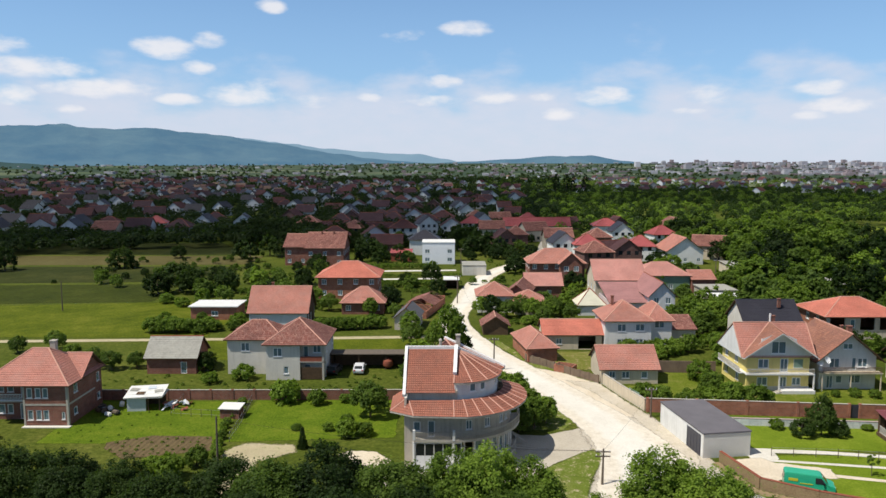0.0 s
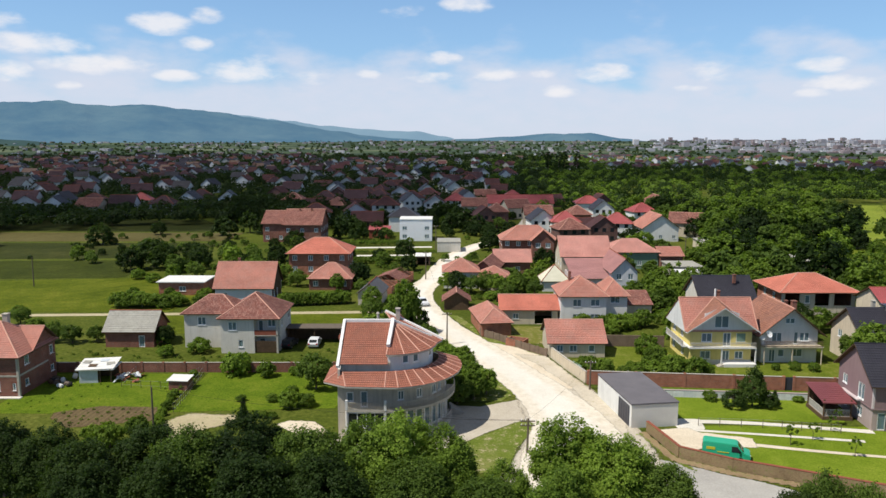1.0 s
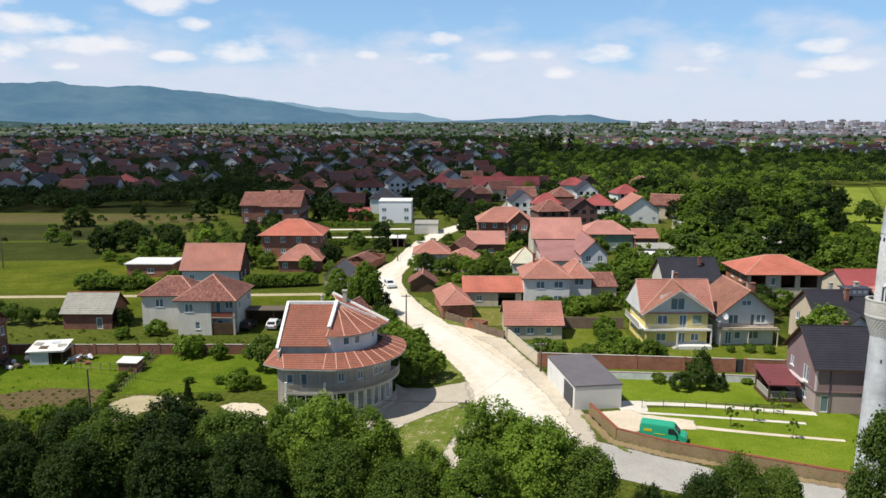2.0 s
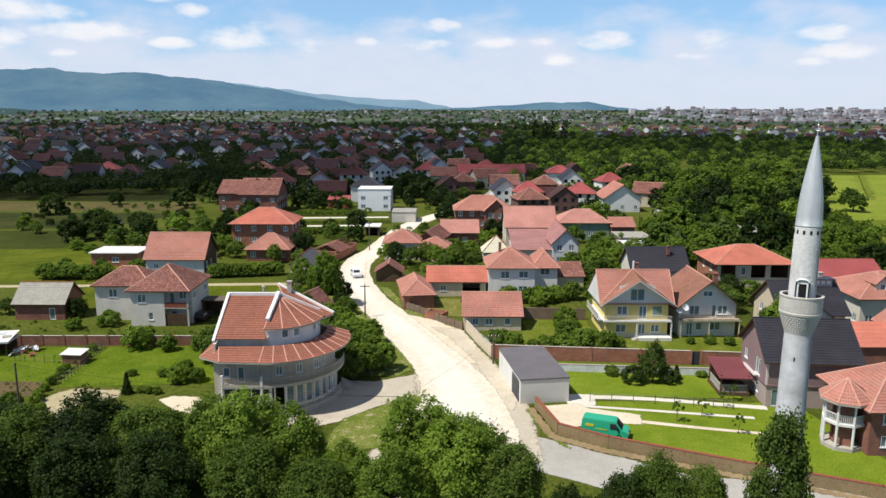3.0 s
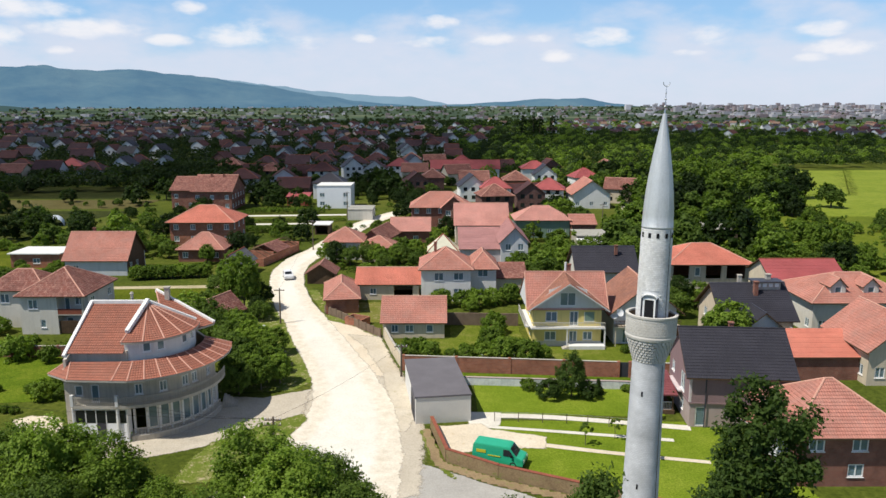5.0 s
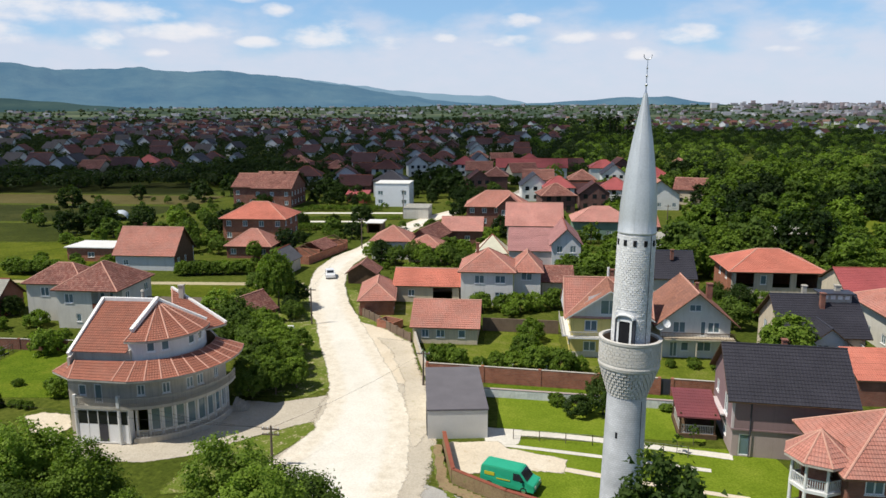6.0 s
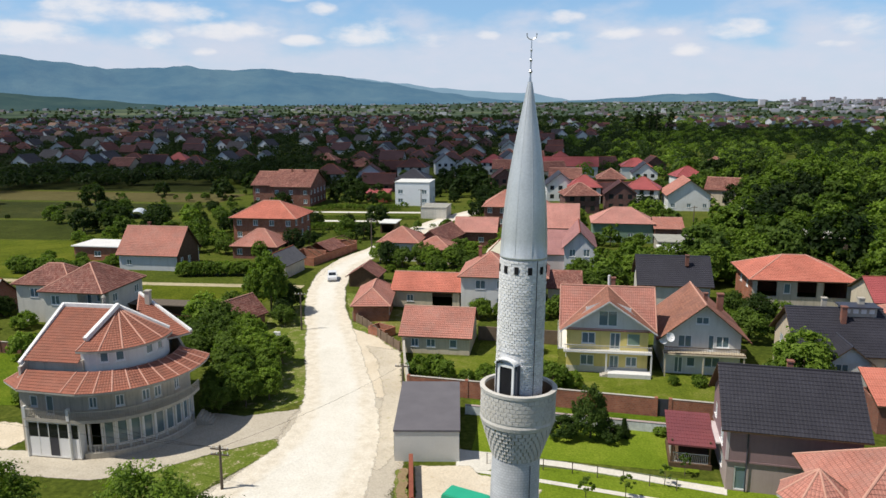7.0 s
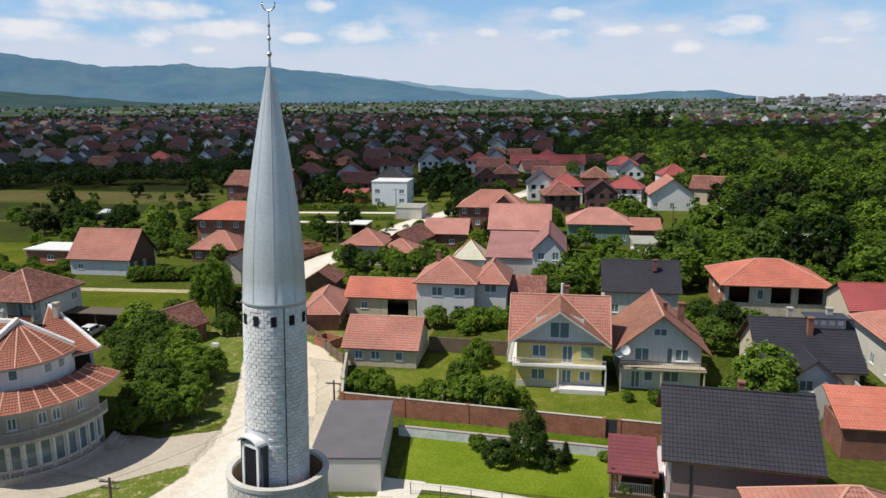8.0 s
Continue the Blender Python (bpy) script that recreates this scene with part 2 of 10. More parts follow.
def frayed(nt, p, w):
    """Let a ground patch fray out along its border: "edge" runs from 1 outside to 3 inside; meshes without it stay whole."""
    at = nt.nodes.new("ShaderNodeAttribute")
    at.attribute_name = "edge"
    e = at.outputs["Fac"]
    ragged = math_node(nt, "ADD", math_node(nt, "MULTIPLY", tex_noise(nt, w, 0.7, 5, 0.65), 1.2), math_node(nt, "MULTIPLY", tex_noise(nt, w, 4.5, 4, 0.7), 0.8))
    k = math_node(nt, "ADD", math_node(nt, "SUBTRACT", e, 2.0), math_node(nt, "SUBTRACT", ragged, 1.0))
    mr = nt.nodes.new("ShaderNodeMapRange")
    mr.interpolation_type = "SMOOTHSTEP"
    mr.inputs["From Min"].default_value, mr.inputs["From Max"].default_value = -0.16, 0.16
    nt.links.new(k, mr.inputs["Value"])
    whole = math_node(nt, "LESS_THAN", e, 0.5)
    nt.links.new(math_node(nt, "MAXIMUM", mr.outputs[0], whole), p.inputs["Alpha"])


def ground_mat(name, stops, scale=0.06, mid=0.5, fine=4.0, mottle=0.5, rows=0.0, row_turn=0.0, dirt=None, whole=False):
    """Grass, crops and earth: three scales of tone; rows draws tilled lines that many metres apart."""
    mt, nt, p = mat_nodes(name)
    w = world_coord(nt)
    a = tex_noise(nt, w, scale, 5, 0.6)
    b = tex_noise(nt, w, mid, 6, 0.7)
    c = tex_noise(nt, w, fine, 5, 0.7)
    f = math_node(nt, "ADD", math_node(nt, "MULTIPLY", a, 0.45), math_node(nt, "ADD", math_node(nt, "MULTIPLY", b, 0.35), math_node(nt, "MULTIPLY", c, 0.2)))
    col = ramp(nt, f, stops)
    col = mixc(nt, mottle, col, ramp(nt, c, [(0.3, (0.55,) * 3), (0.7, (1.3,) * 3)]), "MULTIPLY")
    if rows:
        mp = nt.nodes.new("ShaderNodeMapping")
        mp.inputs["Rotation"].default_value = (0, 0, row_turn)
        nt.links.new(w, mp.inputs["Vector"])
        wv = nt.nodes.new("ShaderNodeTexWave")
        wv.inputs["Scale"].default_value, wv.inputs["Distortion"].default_value = 0.314 / rows, 3.5
        nt.links.new(mp.outputs[0], wv.inputs["Vector"])
        col = mixc(nt, 0.4, col, ramp(nt, wv.outputs["Fac"], [(0.2, (0.62,) * 3), (0.8, (1.2,) * 3)]), "MULTIPLY")
    if dirt:
        spot = ramp(nt, math_node(nt, "ADD", math_node(nt, "MULTIPLY", b, 0.6), math_node(nt, "MULTIPLY", c, 0.4)), [(0.54, (0, 0, 0)), (0.62, (1, 1, 1))])
        col = mixc(nt, spot, col, dirt)
    nt.links.new(col, p.inputs["Base Color"])
    p.inputs["Roughness"].default_value = 0.95
    p.inputs["Specular IOR Level"].default_value = 0.04
    bump(nt, p, c, 0.6, 0.08)
    if not whole:
        frayed(nt, p, w)
    return mt


M_TILE = tiles("orange_roof_tile", (0.48, 0.205, 0.155), (0.40, 0.17, 0.13), (0.34, 0.205, 0.17), 0.5)
M_TILE_REST = tiles("brownish_roof_tile", (0.35, 0.135, 0.090), (0.285, 0.110, 0.075), (0.21, 0.105, 0.078), 0.55)
M_TILE_NEW = tiles("bright_orange_roof_tile", (0.56, 0.185, 0.130), (0.50, 0.165, 0.115), (0.44, 0.18, 0.13), 0.3)
M_TILE_OLD = tiles("weathered_roof_tile", (0.21, 0.075, 0.058), (0.36, 0.19, 0.15), (0.12, 0.055, 0.048), 0.75)
M_TILE_PINK = tiles("salmon_roof_tile", (0.55, 0.26, 0.215), (0.49, 0.225, 0.185), (0.40, 0.235, 0.20), 0.4)
M_RIDGETILE = plain("ridge_tile", (0.44, 0.225, 0.165), (0.58, 0.33, 0.255), 2.5, 0.85, 0.3)
M_TILE_MAUVE = tiles("mauve_roof_sheet", (0.38, 0.19, 0.18), (0.35, 0.175, 0.165), (0.30, 0.175, 0.165), 0.3)
M_TILE_RED = tiles("crimson_roof_sheet", (0.36, 0.085, 0.085), (0.335, 0.08, 0.08), (0.30, 0.085, 0.08), 0.3, 0.55, 0.24, 0.36, 0.75, 0.2)
M_TILE_DARK = tiles("anthracite_roof_tile", (0.030, 0.029, 0.039), (0.026, 0.025, 0.034), (0.042, 0.041, 0.050), 0.4, 0.6, 0.30, 0.35, 0.7, 0.2)
M_CANOPY = tiles("dull_crimson_sheet", (0.19, 0.055, 0.060), (0.175, 0.05, 0.056), (0.15, 0.055, 0.058), 0.3, 0.55, 0.24, 0.36, 0.75, 0.2)
M_TILE_BROWN = tiles("brown_patched_roof_tile", (0.36, 0.17, 0.115), (0.24, 0.105, 0.075), (0.19, 0.10, 0.08), 0.75)
M_SHEET = plain("grey_cement_sheet", (0.26, 0.25, 0.22), (0.40, 0.39, 0.34), 0.9, 0.9, 0.3, streak=0.3)
M_GARWALL = plain("whitewashed_block", (0.55, 0.535, 0.50), (0.66, 0.645, 0.60), 0.4, 0.9, 0.2)
M_SHOPGLASS = plain("dark_shop_glass", (0.012, 0.014, 0.018), (0.022, 0.025, 0.03), 0.8, 0.12, 0.0)
M_MAUVELOW = plain("pinkish_grey_plaster", (0.36, 0.285, 0.27), (0.43, 0.345, 0.325), 0.4, 0.85, 0.2, streak=0.15)
M_KIOSK = plain("white_shop_panel", (0.80, 0.81, 0.83), (0.87, 0.88, 0.90), 0.8, 0.4, 0.05)
M_GARROOF = plain("grey_bitumen_roof", (0.115, 0.108, 0.118), (0.16, 0.15, 0.162), 0.35, 0.9, 0.25)
M_RESTWALL = plain("grey_beige_render", (0.43, 0.375, 0.30), (0.60, 0.545, 0.46), 0.6, 0.9, 0.3, streak=0.4)
M_STONEOLD = plain("weathered_stone", (0.46, 0.43, 0.38), (0.62, 0.60, 0.56), 1.5, 0.9, 0.5, 25, streak=0.3)
M_WHITEROOF = plain("white_sheet_roof", (0.62, 0.61, 0.57), (0.78, 0.77, 0.73), 0.6, 0.6, 0.1, streak=0.2)
M_CREAMROOF = plain("cream_roof", (0.52, 0.50, 0.38), (0.66, 0.63, 0.50), 0.6, 0.8, 0.2)
M_WHITE = plain("white_plaster", (0.60, 0.60, 0.58), (0.76, 0.76, 0.74), 0.5, 0.85, 0.2, streak=0.2)
M_GREY = plain("grey_render", (0.54, 0.51, 0.45), (0.68, 0.65, 0.58), 0.5, 0.9, 0.3, streak=0.2)
M_LIGHTGREY = plain("pale_grey_render", (0.62, 0.61, 0.59), (0.74, 0.73, 0.71), 0.5, 0.9, 0.25, streak=0.15)
M_CONC = plain("raw_concrete", (0.36, 0.33, 0.28), (0.51, 0.475, 0.41), 0.6, 0.9, 0.4, streak=0.3)
M_YELLOW = plain("yellow_plaster", (0.66, 0.54, 0.18), (0.76, 0.63, 0.24), 0.5, 0.85, 0.2, streak=0.15)
M_BEIGE = plain("beige_plaster", (0.52, 0.44, 0.33), (0.64, 0.56, 0.43), 0.5, 0.85, 0.25, streak=0.3)
M_MAUVE_SHADED = plain("mauve_plaster_shaded", (0.235, 0.155, 0.160), (0.285, 0.195, 0.20), 0.4, 0.85, 0.2, streak=0.15)
M_PINKPL = plain("pale_pink_plaster", (0.50, 0.42, 0.42), (0.60, 0.52, 0.52), 0.4, 0.85, 0.2, streak=0.2)
M_BLUE = plain("blue_grey_plaster", (0.53, 0.54, 0.56), (0.63, 0.64, 0.66), 0.4, 0.85, 0.2, streak=0.2)
M_GREEN = plain("green_plaster", (0.16, 0.24, 0.18), (0.22, 0.31, 0.24), 0.4, 0.85, 0.2, streak=0.2)
M_BRICK = bricks("red_brick", (0.27, 0.092, 0.062), (0.20, 0.068, 0.048), (0.23, 0.175, 0.14))
M_BLOCK = bricks("clay_block", (0.38, 0.145, 0.085), (0.29, 0.105, 0.065), (0.32, 0.25, 0.20), 0.30, 0.20)
M_WOOD = plain("dark_wood", (0.07, 0.045, 0.028), (0.14, 0.09, 0.055), 2.5, 0.8, 0.4)
M_POLE = plain("weathered_pole_wood", (0.09, 0.07, 0.055), (0.17, 0.14, 0.11), 3.0, 0.9, 0.4)
M_FRAME = plain("white_window_frame", (0.72, 0.72, 0.71), (0.82, 0.82, 0.81), 2.0, 0.4, 0.05)
M_RIDGE = plain("white_ridge_coping", (0.66, 0.65, 0.63), (0.82, 0.81, 0.79), 1.5, 0.7, 0.2)
M_CONE = plain("dull_zinc_cladding", (0.50, 0.52, 0.52), (0.64, 0.66, 0.66), 0.9, 0.42, 0.04, metal=0.35, streak=0.2)
M_METAL = plain("zinc_sheet", (0.40, 0.42, 0.44), (0.55, 0.57, 0.60), 0.8, 0.38, 0.06, metal=0.75)
M_RAIL = plain("painted_rail", (0.42, 0.40, 0.37), (0.58, 0.55, 0.50), 3.0, 0.6, 0.1)
M_DARKMETAL = plain("dark_metal", (0.03, 0.032, 0.045), (0.05, 0.052, 0.07), 2.0, 0.5, 0.1)
M_STONE = plain("pale_stone_block", (0.54, 0.54, 0.545), (0.70, 0.70, 0.70), 1.2, 0.9, 0.5, 30)
M_BARK = plain("bark", (0.07, 0.055, 0.04), (0.15, 0.12, 0.09), 4.0, 0.95, 0.7)
M_LEAF = foliage("broad_leaves", (0.045, 0.082, 0.013), (0.172, 0.255, 0.042))
M_LEAF_MID = foliage("deep_green_leaves", (0.030, 0.060, 0.013), (0.112, 0.172, 0.034))
M_LEAF_BR = foliage("sunny_leaves", (0.068, 0.122, 0.015), (0.26, 0.37, 0.050))
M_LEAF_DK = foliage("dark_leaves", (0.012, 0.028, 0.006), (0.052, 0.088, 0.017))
# a darker copy of the leaves, with cloud shade put into the colour
M_LEAF_FAR_SHADED = foliage("far_shaded_leaves", (0.014, 0.028, 0.009), (0.050, 0.080, 0.019))
M_BUSH = foliage("bush_leaves", (0.056, 0.100, 0.013), (0.215, 0.315, 0.042))
M_LAWN = ground_mat("lawn", [(0.3, (0.078, 0.125, 0.009)), (0.5, (0.136, 0.192, 0.015)), (0.7, (0.215, 0.258, 0.032))], 0.14, 0.7, 5.0, 0.75)
M_GARDEN = ground_mat("garden_grass", [(0.3, (0.042, 0.078, 0.006)), (0.5, (0.094, 0.142, 0.010)), (0.7, (0.170, 0.190, 0.022))], 0.25, 1.1, 4.0, 0.9)
M_ROUGH = ground_mat("rough_garden_grass", [(0.3, (0.055, 0.085, 0.010)), (0.5, (0.115, 0.145, 0.016)), (0.72, (0.25, 0.225, 0.075))], 0.2, 0.9, 4.0, 0.85)
M_MEADOW = ground_mat("meadow", [(0.3, (0.038, 0.056, 0.005)), (0.5, (0.086, 0.108, 0.009)), (0.7, (0.165, 0.165, 0.022))], 0.11, 0.45, 2.4, 0.85)
M_FIELD = ground_mat("bright_field", [(0.3, (0.105, 0.145, 0.016)), (0.5, (0.170, 0.215, 0.026)), (0.7, (0.25, 0.265, 0.05))], 0.05, 0.4, 3.0, 0.55)
M_GROUND = ground_mat("plain_land", [(0.3, (0.032, 0.050, 0.008)), (0.5, (0.070, 0.090, 0.013)), (0.7, (0.135, 0.135, 0.030))], 0.03, 0.2, 1.6, 0.8, whole=True)
M_CROP = ground_mat("green_crop", [(0.3, (0.020, 0.030, 0.006)), (0.55, (0.048, 0.060, 0.011)), (0.75, (0.095, 0.095, 0.020))], 0.09, 0.5, 3.0, 0.9, rows=1.6, row_turn=0.3)
# straw and pasture tones are lowered to paint in cloud shade
M_STRAW = ground_mat("shaded_mown_field", [(0.3, (0.062, 0.056, 0.020)), (0.5, (0.095, 0.082, 0.031)), (0.7, (0.125, 0.112, 0.045))], 0.05, 0.4, 3.0, 0.5)
M_PASTURE = ground_mat("shaded_rough_pasture", [(0.3, (0.018, 0.026, 0.006)), (0.5, (0.038, 0.046, 0.012)), (0.7, (0.078, 0.076, 0.022))], 0.08, 0.3, 2.0, 0.9)
M_TILTH = ground_mat("tilled_bed", [(0.3, (0.085, 0.060, 0.034)), (0.55, (0.135, 0.100, 0.052)), (0.75, (0.08, 0.10, 0.018))], 0.3, 1.0, 6.0, 0.6, rows=0.7, row_turn=0.12)
M_SAND = ground_mat("pale_sand", [(0.3, (0.50, 0.42, 0.305)), (0.5, (0.61, 0.53, 0.41)), (0.68, (0.70, 0.63, 0.51))], 0.25, 0.9, 6.0, 0.4, dirt=(0.50, 0.41, 0.29))
def road_mat():
    """Bleached dusty asphalt that gives way to sand and gravel towards its margins."""
    mt = ground_mat("dusty_asphalt", [(0.3, (0.56, 0.52, 0.44)), (0.5, (0.655, 0.62, 0.545)), (0.7, (0.725, 0.70, 0.635))], 0.1, 0.5, 5.0, 0.25)
    nt = mt.node_tree
    p = nt.nodes["Principled BSDF"]
    dust = p.inputs["Base Color"].links[0].from_socket
    w = world_coord(nt)
    gravel = ramp(nt, tex_noise(nt, w, 0.9, 7, 0.7), [(0.3, (0.53, 0.465, 0.365)), (0.5, (0.63, 0.57, 0.47)), (0.7, (0.71, 0.655, 0.56))])
    gravel = mixc(nt, 0.4, gravel, ramp(nt, tex_noise(nt, w, 6.0, 5, 0.7), [(0.3, (0.6,) * 3), (0.7, (1.25,) * 3)]), "MULTIPLY")
    at = nt.nodes.new("ShaderNodeAttribute")
    at.attribute_name = "core"
    k = math_node(nt, "ADD", at.outputs["Fac"], math_node(nt, "MULTIPLY", math_node(nt, "SUBTRACT", tex_noise(nt, w, 0.45, 6, 0.65), 0.5), 1.8))
    mr = nt.nodes.new("ShaderNodeMapRange")
    mr.interpolation_type = "SMOOTHSTEP"
    mr.inputs["From Min"].default_value, mr.inputs["From Max"].default_value = -0.7, 0.7
    nt.links.new(k, mr.inputs["Value"])
    nt.links.new(mixc(nt, mr.outputs[0], gravel, dust), p.inputs["Base Color"])
    return mt


M_ROAD = road_mat()
M_ASPH = ground_mat("dusty_forecourt", [(0.3, (0.36, 0.315, 0.25)), (0.5, (0.46, 0.41, 0.33)), (0.7, (0.57, 0.52, 0.43))], 0.12, 0.7, 6.0, 0.4)
M_SIDEROAD = ground_mat("grey_worn_asphalt", [(0.3, (0.30, 0.285, 0.26)), (0.5, (0.37, 0.355, 0.325)), (0.7, (0.45, 0.43, 0.39))], 0.12, 0.7, 7.0, 0.3)
M_PATH = ground_mat("dirt_track", [(0.3, (0.30, 0.25, 0.15)), (0.5, (0.42, 0.36, 0.23)), (0.7, (0.52, 0.45, 0.31))], 0.2, 1.0, 6.0, 0.4, dirt=(0.14, 0.18, 0.04))
M_SHOULDER = ground_mat("trodden_sandy_earth", [(0.3, (0.40, 0.34, 0.25)), (0.5, (0.53, 0.47, 0.375)), (0.7, (0.64, 0.585, 0.49))], 0.25, 1.1, 6.0, 0.5, dirt=(0.36, 0.31, 0.20))
M_VERGE = ground_mat("worn_verge", [(0.3, (0.070, 0.110, 0.014)), (0.5, (0.125, 0.160, 0.026)), (0.7, (0.26, 0.235, 0.10))], 0.2, 0.9, 5.0, 0.65, dirt=(0.42, 0.35, 0.23))
M_PATHGRASS = ground_mat("worn_yard_grass", [(0.3, (0.085, 0.105, 0.018)), (0.5, (0.145, 0.150, 0.030)), (0.7, (0.26, 0.22, 0.10))], 0.15, 0.8, 5.0, 0.6, dirt=(0.36, 0.29, 0.18))
M_ORCHARD = ground_mat("orchard_grass", [(0.3, (0.060, 0.090, 0.010)), (0.5, (0.110, 0.140, 0.014)), (0.7, (0.175, 0.185, 0.030))], 0.08, 0.5, 3.0, 0.7)
M_SLAB = plain("pale_concrete_path", (0.55, 0.52, 0.46), (0.70, 0.67, 0.60), 0.6, 0.9, 0.2)
M_SLABG = ground_mat("worn_pale_concrete", [(0.3, (0.50, 0.46, 0.39)), (0.5, (0.60, 0.565, 0.49)), (0.7, (0.68, 0.645, 0.57))], 0.2, 0.9, 6.0, 0.3)
M_VAN = plain("green_van_paint", (0.02, 0.33, 0.18), (0.03, 0.40, 0.23), 0.8, 0.3, 0.02)
M_CARWHITE = plain("white_car_paint", (0.62, 0.63, 0.64), (0.72, 0.73, 0.74), 0.8, 0.3, 0.02)
M_CARDARK = plain("dark_car_paint", (0.02, 0.02, 0.025), (0.035, 0.035, 0.04), 0.8, 0.3, 0.02)
M_TYRE = plain("black_rubber", (0.015, 0.015, 0.015), (0.03, 0.03, 0.03), 4.0, 0.9, 0.2)
M_TARP = plain("pale_blue_sheet", (0.42, 0.47, 0.52), (0.60, 0.64, 0.68), 1.2, 0.6, 0.3)
M_RUST = plain("rusty_brick_red", (0.20, 0.06, 0.04), (0.30, 0.10, 0.06), 1.5, 0.8, 0.3)


def glass_mat():
    mt, nt, p = mat_nodes("window_glass")
    p.inputs["Base Color"].default_value = (0.33, 0.47, 0.52, 1)
    p.inputs["Roughness"].default_value = 0.03
    p.inputs["Transmission Weight"].default_value = 0.62
    p.inputs["IOR"].default_value = 1.5
    bump(nt, p, tex_noise(nt, world_coord(nt), 0.8, 2), 0.05, 0.02)
    return mt


M_GLASS = glass_mat()


# ---- mesh helpers ----
def mesh_of(name, bm):
    me = bpy.data.meshes.new(name)
    bm.to_mesh(me)
    bm.free()
    return me


def part(name, bm, material, parent=None, label="", at=None):
    """One mesh object under a thing or part (bm may be a ready mesh)."""
    me = bm if isinstance(bm, bpy.types.Mesh) else mesh_of(name, bm)
    if material and not me.materials:
        me.materials.append(material)
    ob = new(name, me)
    if parent is not None:
        ob.parent = parent
    if at is not None:
        ob.matrix_basis = at
    if label:
        ob["label"] = label
    return ob


def thing(name, label, category, m=None, group="", kind=""):
    ob = new(name)
    if m is not None:
        ob.matrix_basis = m
    return tagged(ob, label, category, group, kind)


def box(bm, x0, x1, y0, y1, z0, z1):
    v = [bm.verts.new(c) for c in ((x0, y0, z0), (x1, y0, z0), (x1, y1, z0), (x0, y1, z0), (x0, y0, z1), (x1, y0, z1), (x1, y1, z1), (x0, y1, z1))]
    for f in ((3, 2, 1, 0), (4, 5, 6, 7), (0, 1, 5, 4), (1, 2, 6, 5), (2, 3, 7, 6), (3, 0, 4, 7)):
        bm.faces.new([v[i] for i in f])


def boxes(*dims):
    bm = bmesh.new()
    for d in dims:
        box(bm, *d)
    return bm


def bevelled(bm, w):
    bmesh.ops.bevel(bm, geom=bm.edges[:], offset=w, segments=2, affect="EDGES")
    return bm


def metre_uv(bm):
    """UVs in metres: along the face's level direction and up its slope."""
    uv = bm.loops.layers.uv.verify()
    bm.normal_update()
    for f in bm.faces:
        n = f.normal
        u = Vector((-n.y, n.x, 0))
        u = u.normalized() if u.length > 0.05 else Vector((1, 0, 0))
        v = n.cross(u)
        for l in f.loops:
            l[uv].uv = (l.vert.co.dot(u), l.vert.co.dot(v))
    return bm


def tube(bm, a, b, r, n=8, r2=None):
    """A round bar from a to b."""
    a, b = Vector(a), Vector(b)
    d = (b - a).normalized()
    s = d.orthogonal().normalized()
    t = d.cross(s)
    rings = []
    for c, rr in ((a, r), (b, r if r2 is None else r2)):
        rings.append([bm.verts.new(c + (s * math.cos(2 * math.pi * i / n) + t * math.sin(2 * math.pi * i / n)) * rr) for i in range(n)])
    for i in range(n):
        bm.faces.new((rings[0][i], rings[0][(i + 1) % n], rings[1][(i + 1) % n], rings[1][i]))
    bm.faces.new(rings[0][::-1])
    bm.faces.new(rings[1])
    return bm


def polytube(bm, pts, r, n=5):
    """One bent round bar through points."""
    pts = [Vector(p) for p in pts]
    rings = []
    for i, p in enumerate(pts):
        d = (pts[min(i + 1, len(pts) - 1)] - pts[max(i - 1, 0)]).normalized()
        s = d.cross(Vector((0.03, 0.02, 1))).normalized()
        t = d.cross(s)
        rings.append([bm.verts.new(p + (s * math.cos(2 * math.pi * k / n) + t * math.sin(2 * math.pi * k / n)) * r) for k in range(n)])
    for p, q in zip(rings, rings[1:]):
        for k in range(n):
            bm.faces.new((p[k], p[(k + 1) % n], q[(k + 1) % n], q[k]))
    return bm


def lathe(bm, profile, n=24, a0=0.0, a1=2 * math.pi, uv=False):
    """Turn a profile of (radius, z) about the z axis; uv: lay metre UVs round it."""
    full = abs(a1 - a0 - 2 * math.pi) < 1e-6
    m = n if full else n + 1
    rings = [[bm.verts.new((r * math.cos(a0 + (a1 - a0) * i / n), r * math.sin(a0 + (a1 - a0) * i / n), z)) for i in range(m)] for r, z in profile]
    for p, q in zip(rings, rings[1:]):
        for i in range(n):
            j = (i + 1) % m
            f = bm.faces.new((p[i], p[j], q[j], q[i]))
            if uv:
                lay = bm.loops.layers.uv.verify()
                r = profile[0][0]
                for l, k in zip(f.loops, (i, i + 1, i + 1, i)):
                    l[lay].uv = (r * (a1 - a0) * k / n, l.vert.co.z)
    return bm


def pydata(name, verts, faces):
    me = bpy.data.meshes.new(name)
    me.from_pydata(verts, [], faces)
    me.update()
    return me


def edge_attribute(me, values):
    me.attributes.new("edge", "FLOAT", "POINT").data.foreach_set("value", np.asarray(values, dtype=np.float32) + 2.0)


